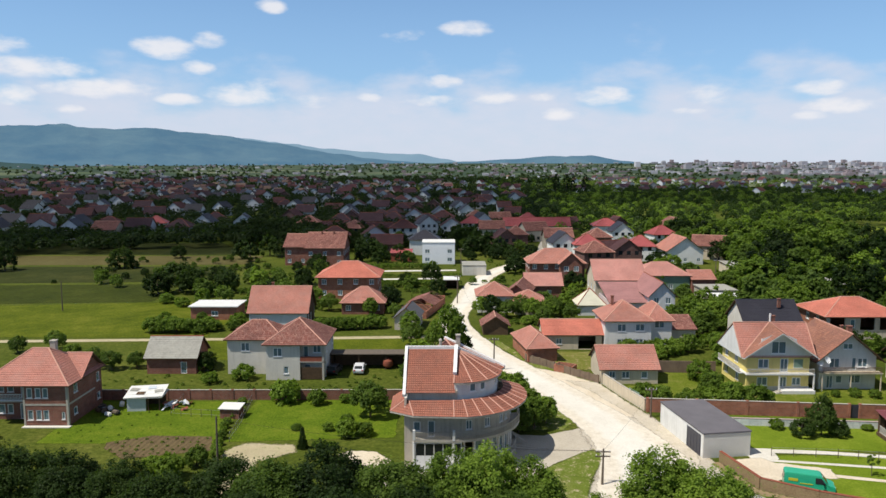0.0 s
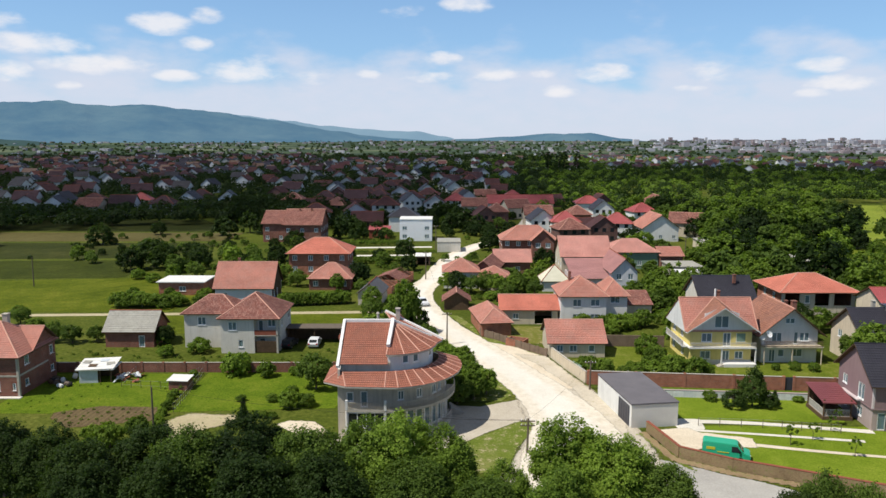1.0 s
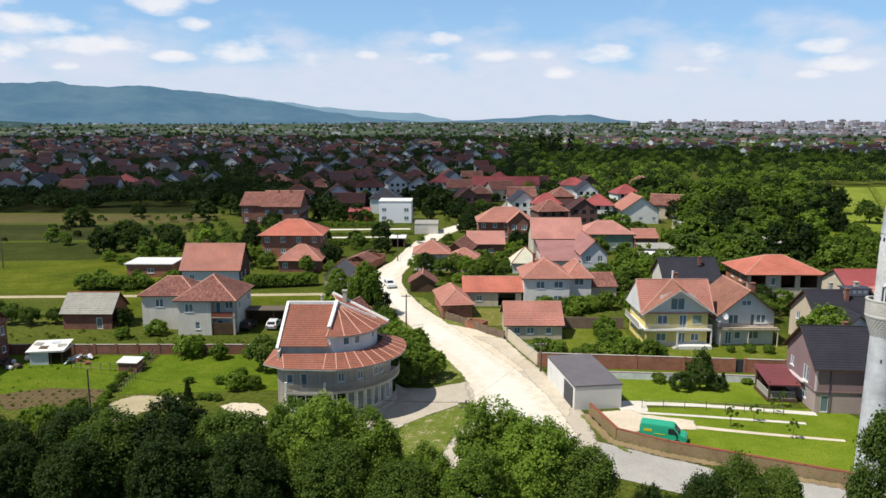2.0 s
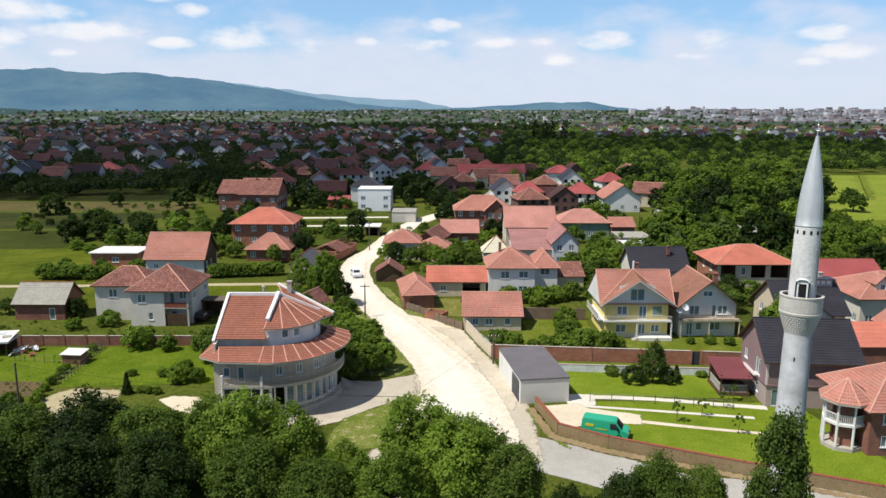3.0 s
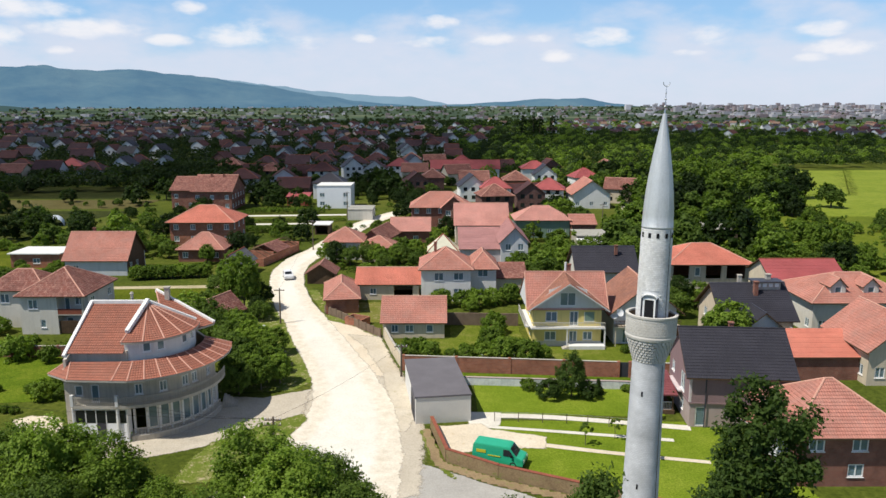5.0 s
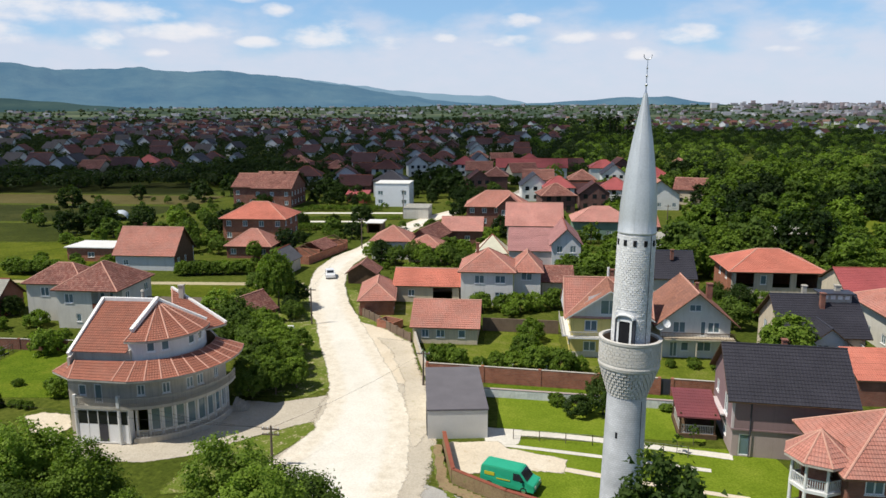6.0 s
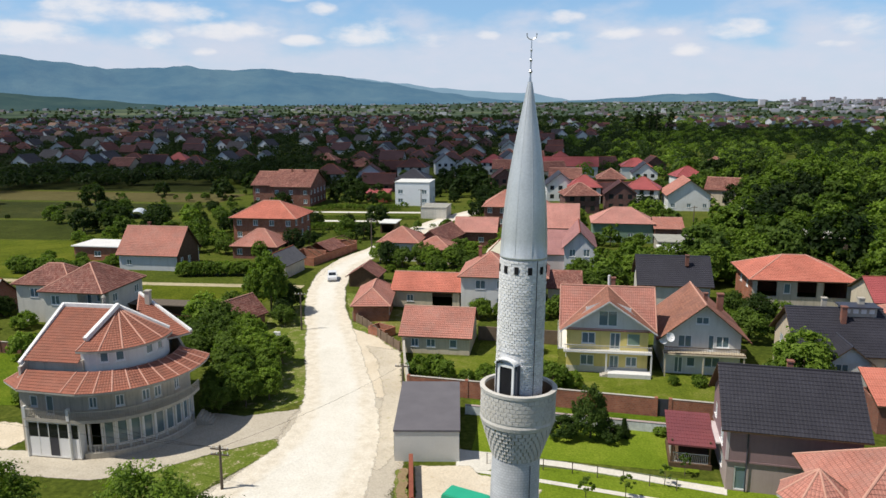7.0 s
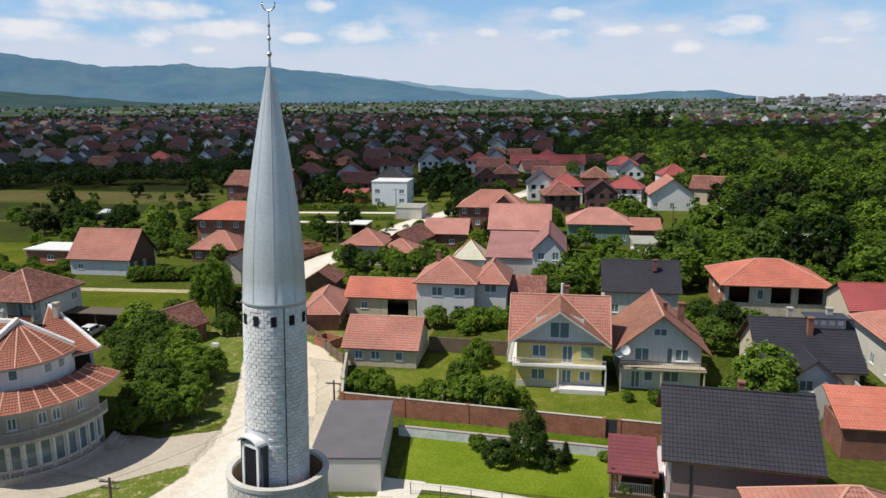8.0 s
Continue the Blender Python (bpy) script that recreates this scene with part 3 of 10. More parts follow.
def sheet(name, outline, z, material, kind="structure", label="", category="", cut=0.3):
    """A level patch of ground with an outline of (x, y), in small squares; cut: metres over which its border frays."""
    P = np.array(outline, dtype=float)
    Q = np.roll(P, -1, axis=0)
    pad = max(cut, 0.1)
    lo, hi = P.min(0) - pad, P.max(0) + pad
    cell = min(max(math.sqrt((hi - lo).prod()) / 60, 0.3), 2.5)
    nx, ny = (np.ceil((hi - lo) / cell).astype(int) + 1)
    gx, gy = np.meshgrid(lo[0] + cell * np.arange(nx), lo[1] + cell * np.arange(ny), indexing="ij")
    g = np.stack([gx.ravel(), gy.ravel()], 1)
    dist = np.full(len(g), 1e9)
    inside = np.zeros(len(g), dtype=bool)
    for a, b in zip(P, Q):
        d = b - a
        t = np.clip(((g - a) @ d) / (d @ d), 0, 1)
        dist = np.minimum(dist, np.linalg.norm(g - a - t[:, None] * d, axis=1))
        hit = (a[1] > g[:, 1]) != (b[1] > g[:, 1])
        inside ^= hit & (g[:, 0] < (b[0] - a[0]) * (g[:, 1] - a[1]) / (b[1] - a[1] + 1e-12) + a[0])
    e = np.clip(np.where(inside, dist, -dist) / pad, -1, 1)
    idx = np.arange(nx * ny).reshape(nx, ny)
    q = np.stack([idx[:-1, :-1], idx[1:, :-1], idx[1:, 1:], idx[:-1, 1:]], -1).reshape(-1, 4)
    q = q[(e[q] > -0.99).any(1)]
    used, inv = np.unique(q, return_inverse=True)
    me = pydata(name, [(x, y, z) for x, y in g[used]], [tuple(r) for r in inv.reshape(-1, 4).tolist()])
    edge_attribute(me, e[used])
    return tagged(part(name, me, material), label, category, kind=kind)


def ribbon(name, line, z, material, label="", category="", kind="structure", soft=0.5):
    """A strip of ground along rows of (x, y, width) or (x, y, width, width of its core); soft: metres over which its sides fray."""
    pts = [Vector((*p, p[2]) if len(p) == 3 else p) for p in line]
    dense = []
    for i in range(len(pts) - 1):
        p0, p1, p2, p3 = pts[max(i - 1, 0)], pts[i], pts[i + 1], pts[min(i + 2, len(pts) - 1)]
        for j in range(8):
            t = j / 8
            dense.append(0.5 * (2 * p1 + (p2 - p0) * t + (2 * p0 - 5 * p1 + 4 * p2 - p3) * t * t + (3 * p1 - p0 - 3 * p2 + p3) * t ** 3))
    dense.append(pts[-1])
    verts, faces, edge, core = [], [], [], []
    for i, p in enumerate(dense):
        d = (dense[min(i + 1, len(dense) - 1)] - dense[max(i - 1, 0)]).xy.normalized()
        nrm = Vector((-d.y, d.x))
        k = min(soft, p.z * 0.4)
        c = min(p.w * 0.5, p.z * 0.5 - k)
        inner = [(c + 0.2, -1.0), (max(c - 1.6, 0.05), 1.0)]
        side = [(p.z / 2 + k, -1.0, -1.0), (max(p.z / 2 - k, c + 0.25), 1.0, -1.0)] + [(o, 1.0, q) for o, q in inner]
        for s, (o, e, q) in [(1, r) for r in side] + [(-1, r) for r in side[::-1]]:
            w = noise.noise((p.x * 0.3, p.y * 0.3, s * 5.0)) * min(0.25, p.z * 0.05)
            at = p.xy + nrm * s * (o + w)
            verts.append((at.x, at.y, z))
            edge.append(e)
            core.append(q)
        if i:
            k = 8 * i
            faces += [(k - 8 + j, k - 7 + j, k + 1 + j, k + j) for j in range(7)]
    me = pydata(name, verts, faces)
    edge_attribute(me, edge)
    me.attributes.new("core", "FLOAT", "POINT").data.foreach_set("value", np.asarray(core, dtype=np.float32))
    return tagged(part(name, me, material), label, category, kind=kind)


# ---- houses ----
def wall_panel(bm, origin, u, length, height, holes, thick=0.25):
    """An upright wall from origin along u; holes of (u0, u1, z0, z1) go right through it. Its outer side is to the right of u."""
    origin, u = Vector(origin), Vector(u).normalized()
    inw = Vector((-u.y, u.x, 0)) * thick
    us = sorted({0.0, length, *[h[0] for h in holes], *[h[1] for h in holes]})
    zs = sorted({0.0, height, *[h[2] for h in holes], *[h[3] for h in holes]})

    def solid(i, j):
        if not (0 <= i < len(us) - 1 and 0 <= j < len(zs) - 1):
            return False
        cu, cz = (us[i] + us[i + 1]) / 2, (zs[j] + zs[j + 1]) / 2
        return not any(h[0] < cu < h[1] and h[2] < cz < h[3] for h in holes)
    cache = {}

    def v(i, j, back):
        k = (i, j, back)
        if k not in cache:
            cache[k] = bm.verts.new(origin + u * us[i] + Vector((0, 0, zs[j])) + (inw if back else Vector()))
        return cache[k]
    for i in range(len(us) - 1):
        for j in range(len(zs) - 1):
            if not solid(i, j):
                continue
            bm.faces.new((v(i, j, 0), v(i + 1, j, 0), v(i + 1, j + 1, 0), v(i, j + 1, 0)))
            bm.faces.new((v(i, j + 1, 1), v(i + 1, j + 1, 1), v(i + 1, j, 1), v(i, j, 1)))
            if not solid(i - 1, j):
                bm.faces.new((v(i, j, 1), v(i, j, 0), v(i, j + 1, 0), v(i, j + 1, 1)))
            if not solid(i + 1, j):
                bm.faces.new((v(i + 1, j, 0), v(i + 1, j, 1), v(i + 1, j + 1, 1), v(i + 1, j + 1, 0)))
            if not solid(i, j - 1):
                bm.faces.new((v(i, j, 1), v(i + 1, j, 1), v(i + 1, j, 0), v(i, j, 0)))
            if not solid(i, j + 1):
                bm.faces.new((v(i, j + 1, 0), v(i + 1, j + 1, 0), v(i + 1, j + 1, 1), v(i, j + 1, 1)))


FRAMES = {}


def window_meshes(w, h, bars):
    """Meshes of a window's frame and pane, in its own plane (x along, z up, outer side -y)."""
    key = (round(w, 2), round(h, 2), bars)
    if key not in FRAMES:
        t = 0.1
        bm = bmesh.new()
        cell = (w - t) / bars
        wall_panel(bm, (0, 0.03, 0), (1, 0, 0), w, h, [(t + k * cell, (k + 1) * cell, t, h - t) for k in range(bars)], 0.07)
        FRAMES[key] = (mesh_of("window", bm), mesh_of("pane", boxes((t * 0.5, w - t * 0.5, 0.085, 0.105, t * 0.5, h - t * 0.5))), mesh_of("sill", boxes((-0.06, w + 0.06, -0.08, 0.058, -0.06, -0.002))))
        FRAMES[key][0].materials.append(M_FRAME)
        FRAMES[key][1].materials.append(M_GLASS)
        FRAMES[key][2].materials.append(M_FRAME)
    return FRAMES[key]


def put_window(parent, origin, u, h, bars=None, name="window"):
    """A window in the hole h = (u0, u1, z0, z1) of a wall that starts at origin along u."""
    w, hh = h[1] - h[0], h[3] - h[2]
    fr, pn, sl = window_meshes(w, hh, bars or (2 if w > 0.9 else 1))
    u = Vector(u).normalized()
    at = Vector(origin) + u * h[0] + Vector((0, 0, h[2]))
    m = Matrix.Translation(at) @ Matrix.Rotation(math.atan2(u.y, u.x), 4, "Z")
    ob = part(name, fr, None, parent, at=m)
    part("pane", pn, None, ob)
    if name == "window":
        part("sill", sl, None, ob)
    return ob


def slope(bm, el, er, rr, rl, course=0.36, step=0.035):
    """A roof slope laid in courses from the eave el-er to the ridge rl-rr, each course lapping over the one below."""
    el, er, rr, rl = map(Vector, (el, er, rr, rl))
    rise = ((rl + rr) / 2 - (el + er) / 2).length
    n = max(2, int(rise / course))
    nrm = (er - el).cross((rl + rr) / 2 - (el + er) / 2).normalized()
    uvl = bm.loops.layers.uv.verify()
    ud = (er - el).normalized()
    up = nrm.cross(ud)
    for i in range(n):
        a, b = i / n, (i + 1) / n
        p = [el.lerp(rl, a) + nrm * step, er.lerp(rr, a) + nrm * step, er.lerp(rr, b), el.lerp(rl, b)]
        lo = [el.lerp(rl, a), er.lerp(rr, a)]
        quads = [[lo[0], lo[1], p[1], p[0]]]
        quads.append(p if (p[2] - p[3]).length > 0.02 else p[:3])
        for q in quads:
            f = bm.faces.new([bm.verts.new(c) for c in q])
            for l in f.loops:
                l[uvl].uv = ((l.vert.co - el).dot(ud), (l.vert.co - el).dot(up))


def underside(bm, pts, drop=0.14):
    """The closed underside and fascia of a roof over the level outline pts (anticlockwise)."""
    up = [bm.verts.new(p) for p in pts]
    lo = [bm.verts.new((p[0], p[1], p[2] - drop)) for p in pts]
    n = len(pts)
    for i in range(n):
        bm.faces.new((lo[i], lo[(i + 1) % n], up[(i + 1) % n], up[i]))
    bm.faces.new(lo[::-1])


def ridge_line(parent, a, b, material, r=0.11, name="ridge_cap"):
    bm = tube(bmesh.new(), a, b, r, 7)
    return part(name, bm, material, parent)


def make_roof(parent, kind, x0, x1, y0, y1, eave, ridge, over, tile, cap=None, name="roof", half=0.0, fascia=None):
    """kind: gable_x (ridge along x), gable_y, hip, shed, flat. half: share by which a gable's top is hipped."""
    X0, X1, Y0, Y1 = x0 - over, x1 + over, y0 - over, y1 + over
    bm = bmesh.new()
    caps = []
    cx, cy = (x0 + x1) / 2, (y0 + y1) / 2
    run = ((y1 - y0) if kind in ("gable_x", "hip") and (kind == "gable_x" or x1 - x0 >= y1 - y0) else (x1 - x0)) / 2
    k = (ridge - eave) / run
    ez = eave - over * k if kind != "flat" else eave
    if kind == "gable_x":
        r0, r1 = (X0, cy, ridge), (X1, cy, ridge)
        slope(bm, (X0, Y0, ez), (X1, Y0, ez), r1, r0)
        slope(bm, (X1, Y1, ez), (X0, Y1, ez), r0, r1)
        caps = [(r0, r1)]
    elif kind == "gable_y":
        r0, r1 = (cx, Y0, ridge), (cx, Y1, ridge)
        if half:
            r0 = (cx, Y0 + half * run, ridge)
            zt = ridge - half * (ridge - ez)
            hw = half * (cx - X0)
            tl, tr = (cx - hw, Y0, zt), (cx + hw, Y0, zt)
            slope(bm, tl, tr, r0, r0)
            slope(bm, (X0, Y1, ez), (X0, Y0, ez), tl, (cx - hw, Y1, zt))
            slope(bm, (X1, Y0, ez), (X1, Y1, ez), (cx + hw, Y1, zt), tr)
            slope(bm, (cx - hw, Y1, zt), tl, r0, r1)
            slope(bm, tr, (cx + hw, Y1, zt), r1, r0)
            caps = [(tl, r0), (tr, r0)]
        else:
            slope(bm, (X0, Y1, ez), (X0, Y0, ez), r0, r1)
            slope(bm, (X1, Y0, ez), (X1, Y1, ez), r1, r0)
        caps.append((r0, r1))
    elif kind == "hip":
        if X1 - X0 >= Y1 - Y0:
            h = (Y1 - Y0) / 2
            r0, r1 = (X0 + h, cy, ridge), (X1 - h, cy, ridge)
            ends = [((X0, Y1, ez), (X0, Y0, ez), r0), ((X1, Y0, ez), (X1, Y1, ez), r1)]
            slope(bm, (X0, Y0, ez), (X1, Y0, ez), r1, r0)
            slope(bm, (X1, Y1, ez), (X0, Y1, ez), r0, r1)
            caps = [((X0, Y0, ez), r0), ((X0, Y1, ez), r0), ((X1, Y0, ez), r1), ((X1, Y1, ez), r1)]
        else:
            h = (X1 - X0) / 2
            r0, r1 = (cx, Y0 + h, ridge), (cx, Y1 - h, ridge)
            ends = [((X0, Y0, ez), (X1, Y0, ez), r0), ((X1, Y1, ez), (X0, Y1, ez), r1)]
            slope(bm, (X0, Y1, ez), (X0, Y0, ez), r0, r1)
            slope(bm, (X1, Y0, ez), (X1, Y1, ez), r1, r0)
            caps = [((X0, Y0, ez), r0), ((X1, Y0, ez), r0), ((X0, Y1, ez), r1), ((X1, Y1, ez), r1)]
        for a, b, c in ends:
            slope(bm, a, b, c, c)
        caps.append((r0, r1))
    elif kind == "shed":
        slope(bm, (X0, Y0, eave), (X1, Y0, eave), (X1, Y1, ridge), (X0, Y1, ridge), 0.9, 0.02)
    ob = None
    if kind == "flat":
        box(bm, X0, X1, Y0, Y1, eave, max(ridge, eave + 0.16))
        metre_uv(bm)
    ob = part(name, bm, tile, parent)
    if kind not in ("flat",):
        sb = bmesh.new()
        if kind == "hip":
            underside(sb, [(X0, Y0, ez), (X1, Y0, ez), (X1, Y1, ez), (X0, Y1, ez)])
        else:
            t = 0.14
            if kind == "gable_x":
                segs = [((X0, Y0, ez), (X1, Y0, ez), (X1, cy, ridge), (X0, cy, ridge)), ((X0, cy, ridge), (X1, cy, ridge), (X1, Y1, ez), (X0, Y1, ez))]
            elif kind == "gable_y":
                zt = ridge - half * (ridge - ez)
                hw = half * (cx - X0)
                segs = [((X0, Y0, ez), (cx - hw, Y0, zt), (cx - hw, Y1, zt), (X0, Y1, ez)), ((cx + hw, Y0, zt), (X1, Y0, ez), (X1, Y1, ez), (cx + hw, Y1, zt))]
                if half:
                    segs.append(((cx - hw, Y0, zt), (cx + hw, Y0, zt), (cx + hw, Y1, zt), (cx - hw, Y1, zt)))
            else:
                segs = [((X0, Y0, eave), (X1, Y0, eave), (X1, Y1, ridge), (X0, Y1, ridge))]
            for s in segs:
                up = [sb.verts.new((p[0], p[1], p[2] - 0.012)) for p in s]
                lo = [sb.verts.new((p[0], p[1], p[2] - t)) for p in s]
                for i in range(4):
                    sb.faces.new((lo[i], lo[(i + 1) % 4], up[(i + 1) % 4], up[i]))
                sb.faces.new(lo[::-1])
                sb.faces.new(up)
        part("fascia", sb, fascia or M_WOOD, ob)
    for a, b in caps:
        if (Vector(a) - Vector(b)).length > 0.3:
            ridge_line(ob, a, b, cap or (M_RIDGETILE if tile in (M_TILE, M_TILE_NEW, M_TILE_OLD, M_TILE_PINK, M_TILE_BROWN) else M_DARKMETAL if tile == M_TILE_DARK else M_RUST))
    return ob


def row(length, n, z0, w, h, pad=0.9):
    """n holes evenly along a wall."""
    if n == 1:
        return [(length / 2 - w / 2, length / 2 + w / 2, z0, z0 + h)]
    gap = (length - 2 * pad - w) / (n - 1)
    return [(pad + i * gap, pad + i * gap + w, z0, z0 + h) for i in range(n)]


def block(parent, x0, x1, y0, y1, z0, top, wall, holes=None, gable=None, ridge=None, name="wall", bars=None):
    """Four walls with windows. holes: side S, E, N, W -> list of (u0, u1, z0, z1) from the wall's left end seen from outside."""
    holes = holes or {}
    L, D = x1 - x0, y1 - y0
    sides = {"S": ((x0, y0, z0), (1, 0, 0), L), "E": ((x1, y0, z0), (0, 1, 0), D), "N": ((x1, y1, z0), (-1, 0, 0), L), "W": ((x0, y1, z0), (0, -1, 0), D)}
    wl = None
    cx, cy, t = (x0 + x1) / 2, (y0 + y1) / 2, 0.25
    peaks = {}
    if gable == "gable_y":
        peaks = {"S": ((x0, y0), (x1, y0), (cx, y0), (0, t)), "N": ((x1, y1), (x0, y1), (cx, y1), (0, -t))}
    elif gable:
        peaks = {"E": ((x1, y0), (x1, y1), (x1, cy), (-t, 0)), "W": ((x0, y1), (x0, y0), (x0, cy), (t, 0))}
    for s, (o, u, ln) in sides.items():
        bm = bmesh.new()
        if s in "EW":    # the side walls stand between the front and back walls
            o2 = Vector(o) + Vector(u) * 0.25
            wall_panel(bm, o2, u, ln - 0.5, top - z0, [(max(h[0] - 0.25, 0.05), h[1] - 0.25, h[2], h[3]) for h in holes.get(s, [])])
        else:
            wall_panel(bm, o, u, ln, top - z0, holes.get(s, []))
        metre_uv(bm)
        wl = part(name, bm, wall[s] if isinstance(wall, dict) else wall, parent)
        if s in peaks:
            a, b, c, i = peaks[s]
            gm = bmesh.new()
            f = [gm.verts.new((*a, top)), gm.verts.new((*b, top)), gm.verts.new((*c, ridge - 0.1))]
            g = [gm.verts.new((p.co.x + i[0], p.co.y + i[1], p.co.z)) for p in f]
            gm.faces.new(f)
            gm.faces.new(g[::-1])
            for k in range(3):
                gm.faces.new((f[k], g[k], g[(k + 1) % 3], f[(k + 1) % 3]))
            metre_uv(gm)
            part("gable", gm, wall[s] if isinstance(wall, dict) else wall, parent)
    for s, hs in holes.items():
        o, u, ln = sides[s]
        for h in hs:
            if h[1] - h[0] > 2.4:    # an open bay
                continue
            door = h[2] < 0.15
            put_window(parent, o, u, h, bars or (2 if h[1] - h[0] > 1.0 else 1), "door" if door else "window")
    return wl


def chimney(parent, x, y, z0, z1, w=0.5, material=None):
    bm = boxes((x - w / 2, x + w / 2, y - w / 2, y + w / 2, z0, z1), (x - w / 2 - 0.07, x + w / 2 + 0.07, y - w / 2 - 0.07, y + w / 2 + 0.07, z1, z1 + 0.12))
    metre_uv(bm)
    return part("chimney", bm, material or M_BRICK, parent)


def rail(parent, pts, z, h=0.95, gap=0.22, material=None):
    """A balcony railing along points (x, y), one latticed panel a stretch."""
    ob = None
    for a, b in zip(pts, pts[1:]):
        a, b = Vector((*a, z)), Vector((*b, z))
        L = (b - a).length
        n = max(1, int(L / gap))
        bm = bmesh.new()
        c = L / n
        wall_panel(bm, a, b - a, L, h, [(i * c + 0.025, (i + 1) * c - 0.025, 0.1, h - 0.08) for i in range(n)], 0.05)
        ob = part("railing", bm, material or M_RAIL, parent)
    return ob


FOOT = []


def house(label, x0, x1, y0, y1, eave, ridge, kind, wall, tile, over=0.45, holes=None, cap=None, chim=(), rot=0.0, half=0.0, name="house", category="house", group="", fascia=None, wall2=None, split=None):
    """A whole house: an Empty at its base with walls, windows, roof and chimneys under it."""
    cx, cy = (x0 + x1) / 2, (y0 + y1) / 2
    FOOT.append((x0, x1, y0, y1))
    h = thing(name, label, category, pose(cx, cy, 0, 0, 0, rot), group)
    a, b, c, d = x0 - cx, x1 - cx, y0 - cy, y1 - cy
    if kind == "flat":
        block(h, a, b, c, d, 0, eave, wall, holes)
    else:
        block(h, a, b, c, d, 0, eave, wall, holes, kind if kind in ("gable_x", "gable_y") else None, ridge)
    make_roof(h, kind, a, b, c, d, eave, ridge, over, tile, cap, half=half, fascia=fascia)
    for px, py, top in chim:
        chimney(h, px - cx, py - cy, top - 1.6, top)
    return h


def auto_holes(L, D, eave, sides="SEW", seed=0, w=1.2, h=1.3, every=3.2):
    """Plain rows of windows, storey by storey, with a door on the front."""
    rnd = random.Random(seed)
    out = {}
    for s in sides:
        ln = L if s in "SN" else D
        out[s] = []
        for k in range(max(1, int(eave / 2.7))):
            n = max(1, int(ln / every))
            if ln < 2.6:
                continue
            for q in row(ln, n, 0.95 + 2.8 * k, w, h):
                if q[3] < eave - 0.25 and rnd.random() < 0.9:
                    out[s].append(q)
    return out


# ---- trees and bushes ----
def crown_arrays(rng, clumps, per, size, shape, spread=0.36):
    """Leaf quads in clumps. shape(rng, n) gives clump centres and radii."""
    cen, rad = shape(rng, clumps)
    n = clumps * per
    c = np.repeat(cen, per, axis=0)
    r = np.repeat(rad, per)[:, None]
    d = rng.normal(size=(n, 3))
    d /= np.linalg.norm(d, axis=1)[:, None]
    p = c + d * r * rng.uniform(0.1, 1.0, (n, 1)) ** 0.6 * rng.choice([1.0, 1.0, 1.35], (n, 1)) * np.array([1, 1, 0.85])
    out = c - np.array([0, 0, c[:, 2].mean() * 0.8])
    out /= np.linalg.norm(out, axis=1)[:, None] + 1e-6
    nrm = d * 0.45 + out * 0.6 + rng.normal(size=(n, 3)) * 0.6 + np.array([0, 0, 0.45])
    nrm /= np.linalg.norm(nrm, axis=1)[:, None]
    a = np.cross(nrm, rng.normal(size=(n, 3)))
    a /= np.linalg.norm(a, axis=1)[:, None]
    b = np.cross(nrm, a)
    s = size * rng.uniform(0.6, 1.25, (n, 1))
    a, b = a * s, b * s * 0.62
    return np.stack([p - a - b, p + a - b * 0.6, p + b * 1.2 + nrm * s * 0.1], axis=1).reshape(-1, 3)


def leaf_mesh(name, v):
    """A mesh of single three-cornered leaves."""
    n = len(v) // 3
    me = bpy.data.meshes.new(name)
    me.vertices.add(len(v))
    me.vertices.foreach_set("co", np.asarray(v, dtype=np.float32).ravel())
    me.loops.add(3 * n)
    me.loops.foreach_set("vertex_index", np.arange(3 * n, dtype=np.int32))
    me.polygons.add(n)
    me.polygons.foreach_set("loop_start", np.arange(0, 3 * n, 3, dtype=np.int32))
    me.update(calc_edges=True)
    return me


def round_shape(w, h, z0, lump=0.35):
    """An uneven broad crown of half width w and height h above z0, made of a few large lobes."""
    def f(rng, n):
        lobes = rng.normal(size=(9, 3))
        lobes /= np.linalg.norm(lobes, axis=1)[:, None]
        amp = rng.uniform(-lump, lump * 0.8, 9)
        d = rng.normal(size=(n, 3))
        d[:, 2] = np.abs(d[:, 2]) * 0.95 - 0.35
        d /= np.linalg.norm(d, axis=1)[:, None]
        k = 1 + (np.exp(3.5 * (d @ lobes.T - 1)) * amp).sum(1)
        r = rng.uniform(0.45, 1.0, n) ** 0.5 * k
        c = d * r[:, None] * np.array([w, w, h * 0.62])
        c[:, 2] += z0 + h * 0.36
        return c, rng.uniform(0.14, 0.26, n) * w
    return f


def tall_shape(w, h, z0):
    """A narrow, upright crown."""
    def f(rng, n):
        t = rng.uniform(0, 1, n)
        r = w * np.sin(np.pi * np.clip(t * 0.80 + 0.14, 0, 1)) ** 0.6 * rng.uniform(0.25, 1.15, n) ** 0.6
        a = rng.uniform(0, 2 * np.pi, n)
        return np.stack([r * np.cos(a), r * np.sin(a), z0 + h * t], 1), rng.uniform(0.2, 0.36, n) * w
    return f


def cone_shape(w, h, z0):
    def f(rng, n):
        t = rng.uniform(0, 1, n) ** 1.4
        r = w * (1 - t) * rng.uniform(0.5, 1, n)
        a = rng.uniform(0, 2 * np.pi, n)
        return np.stack([r * np.cos(a), r * np.sin(a), z0 + h * t], 1), rng.uniform(0.16, 0.26, n) * w
    return f


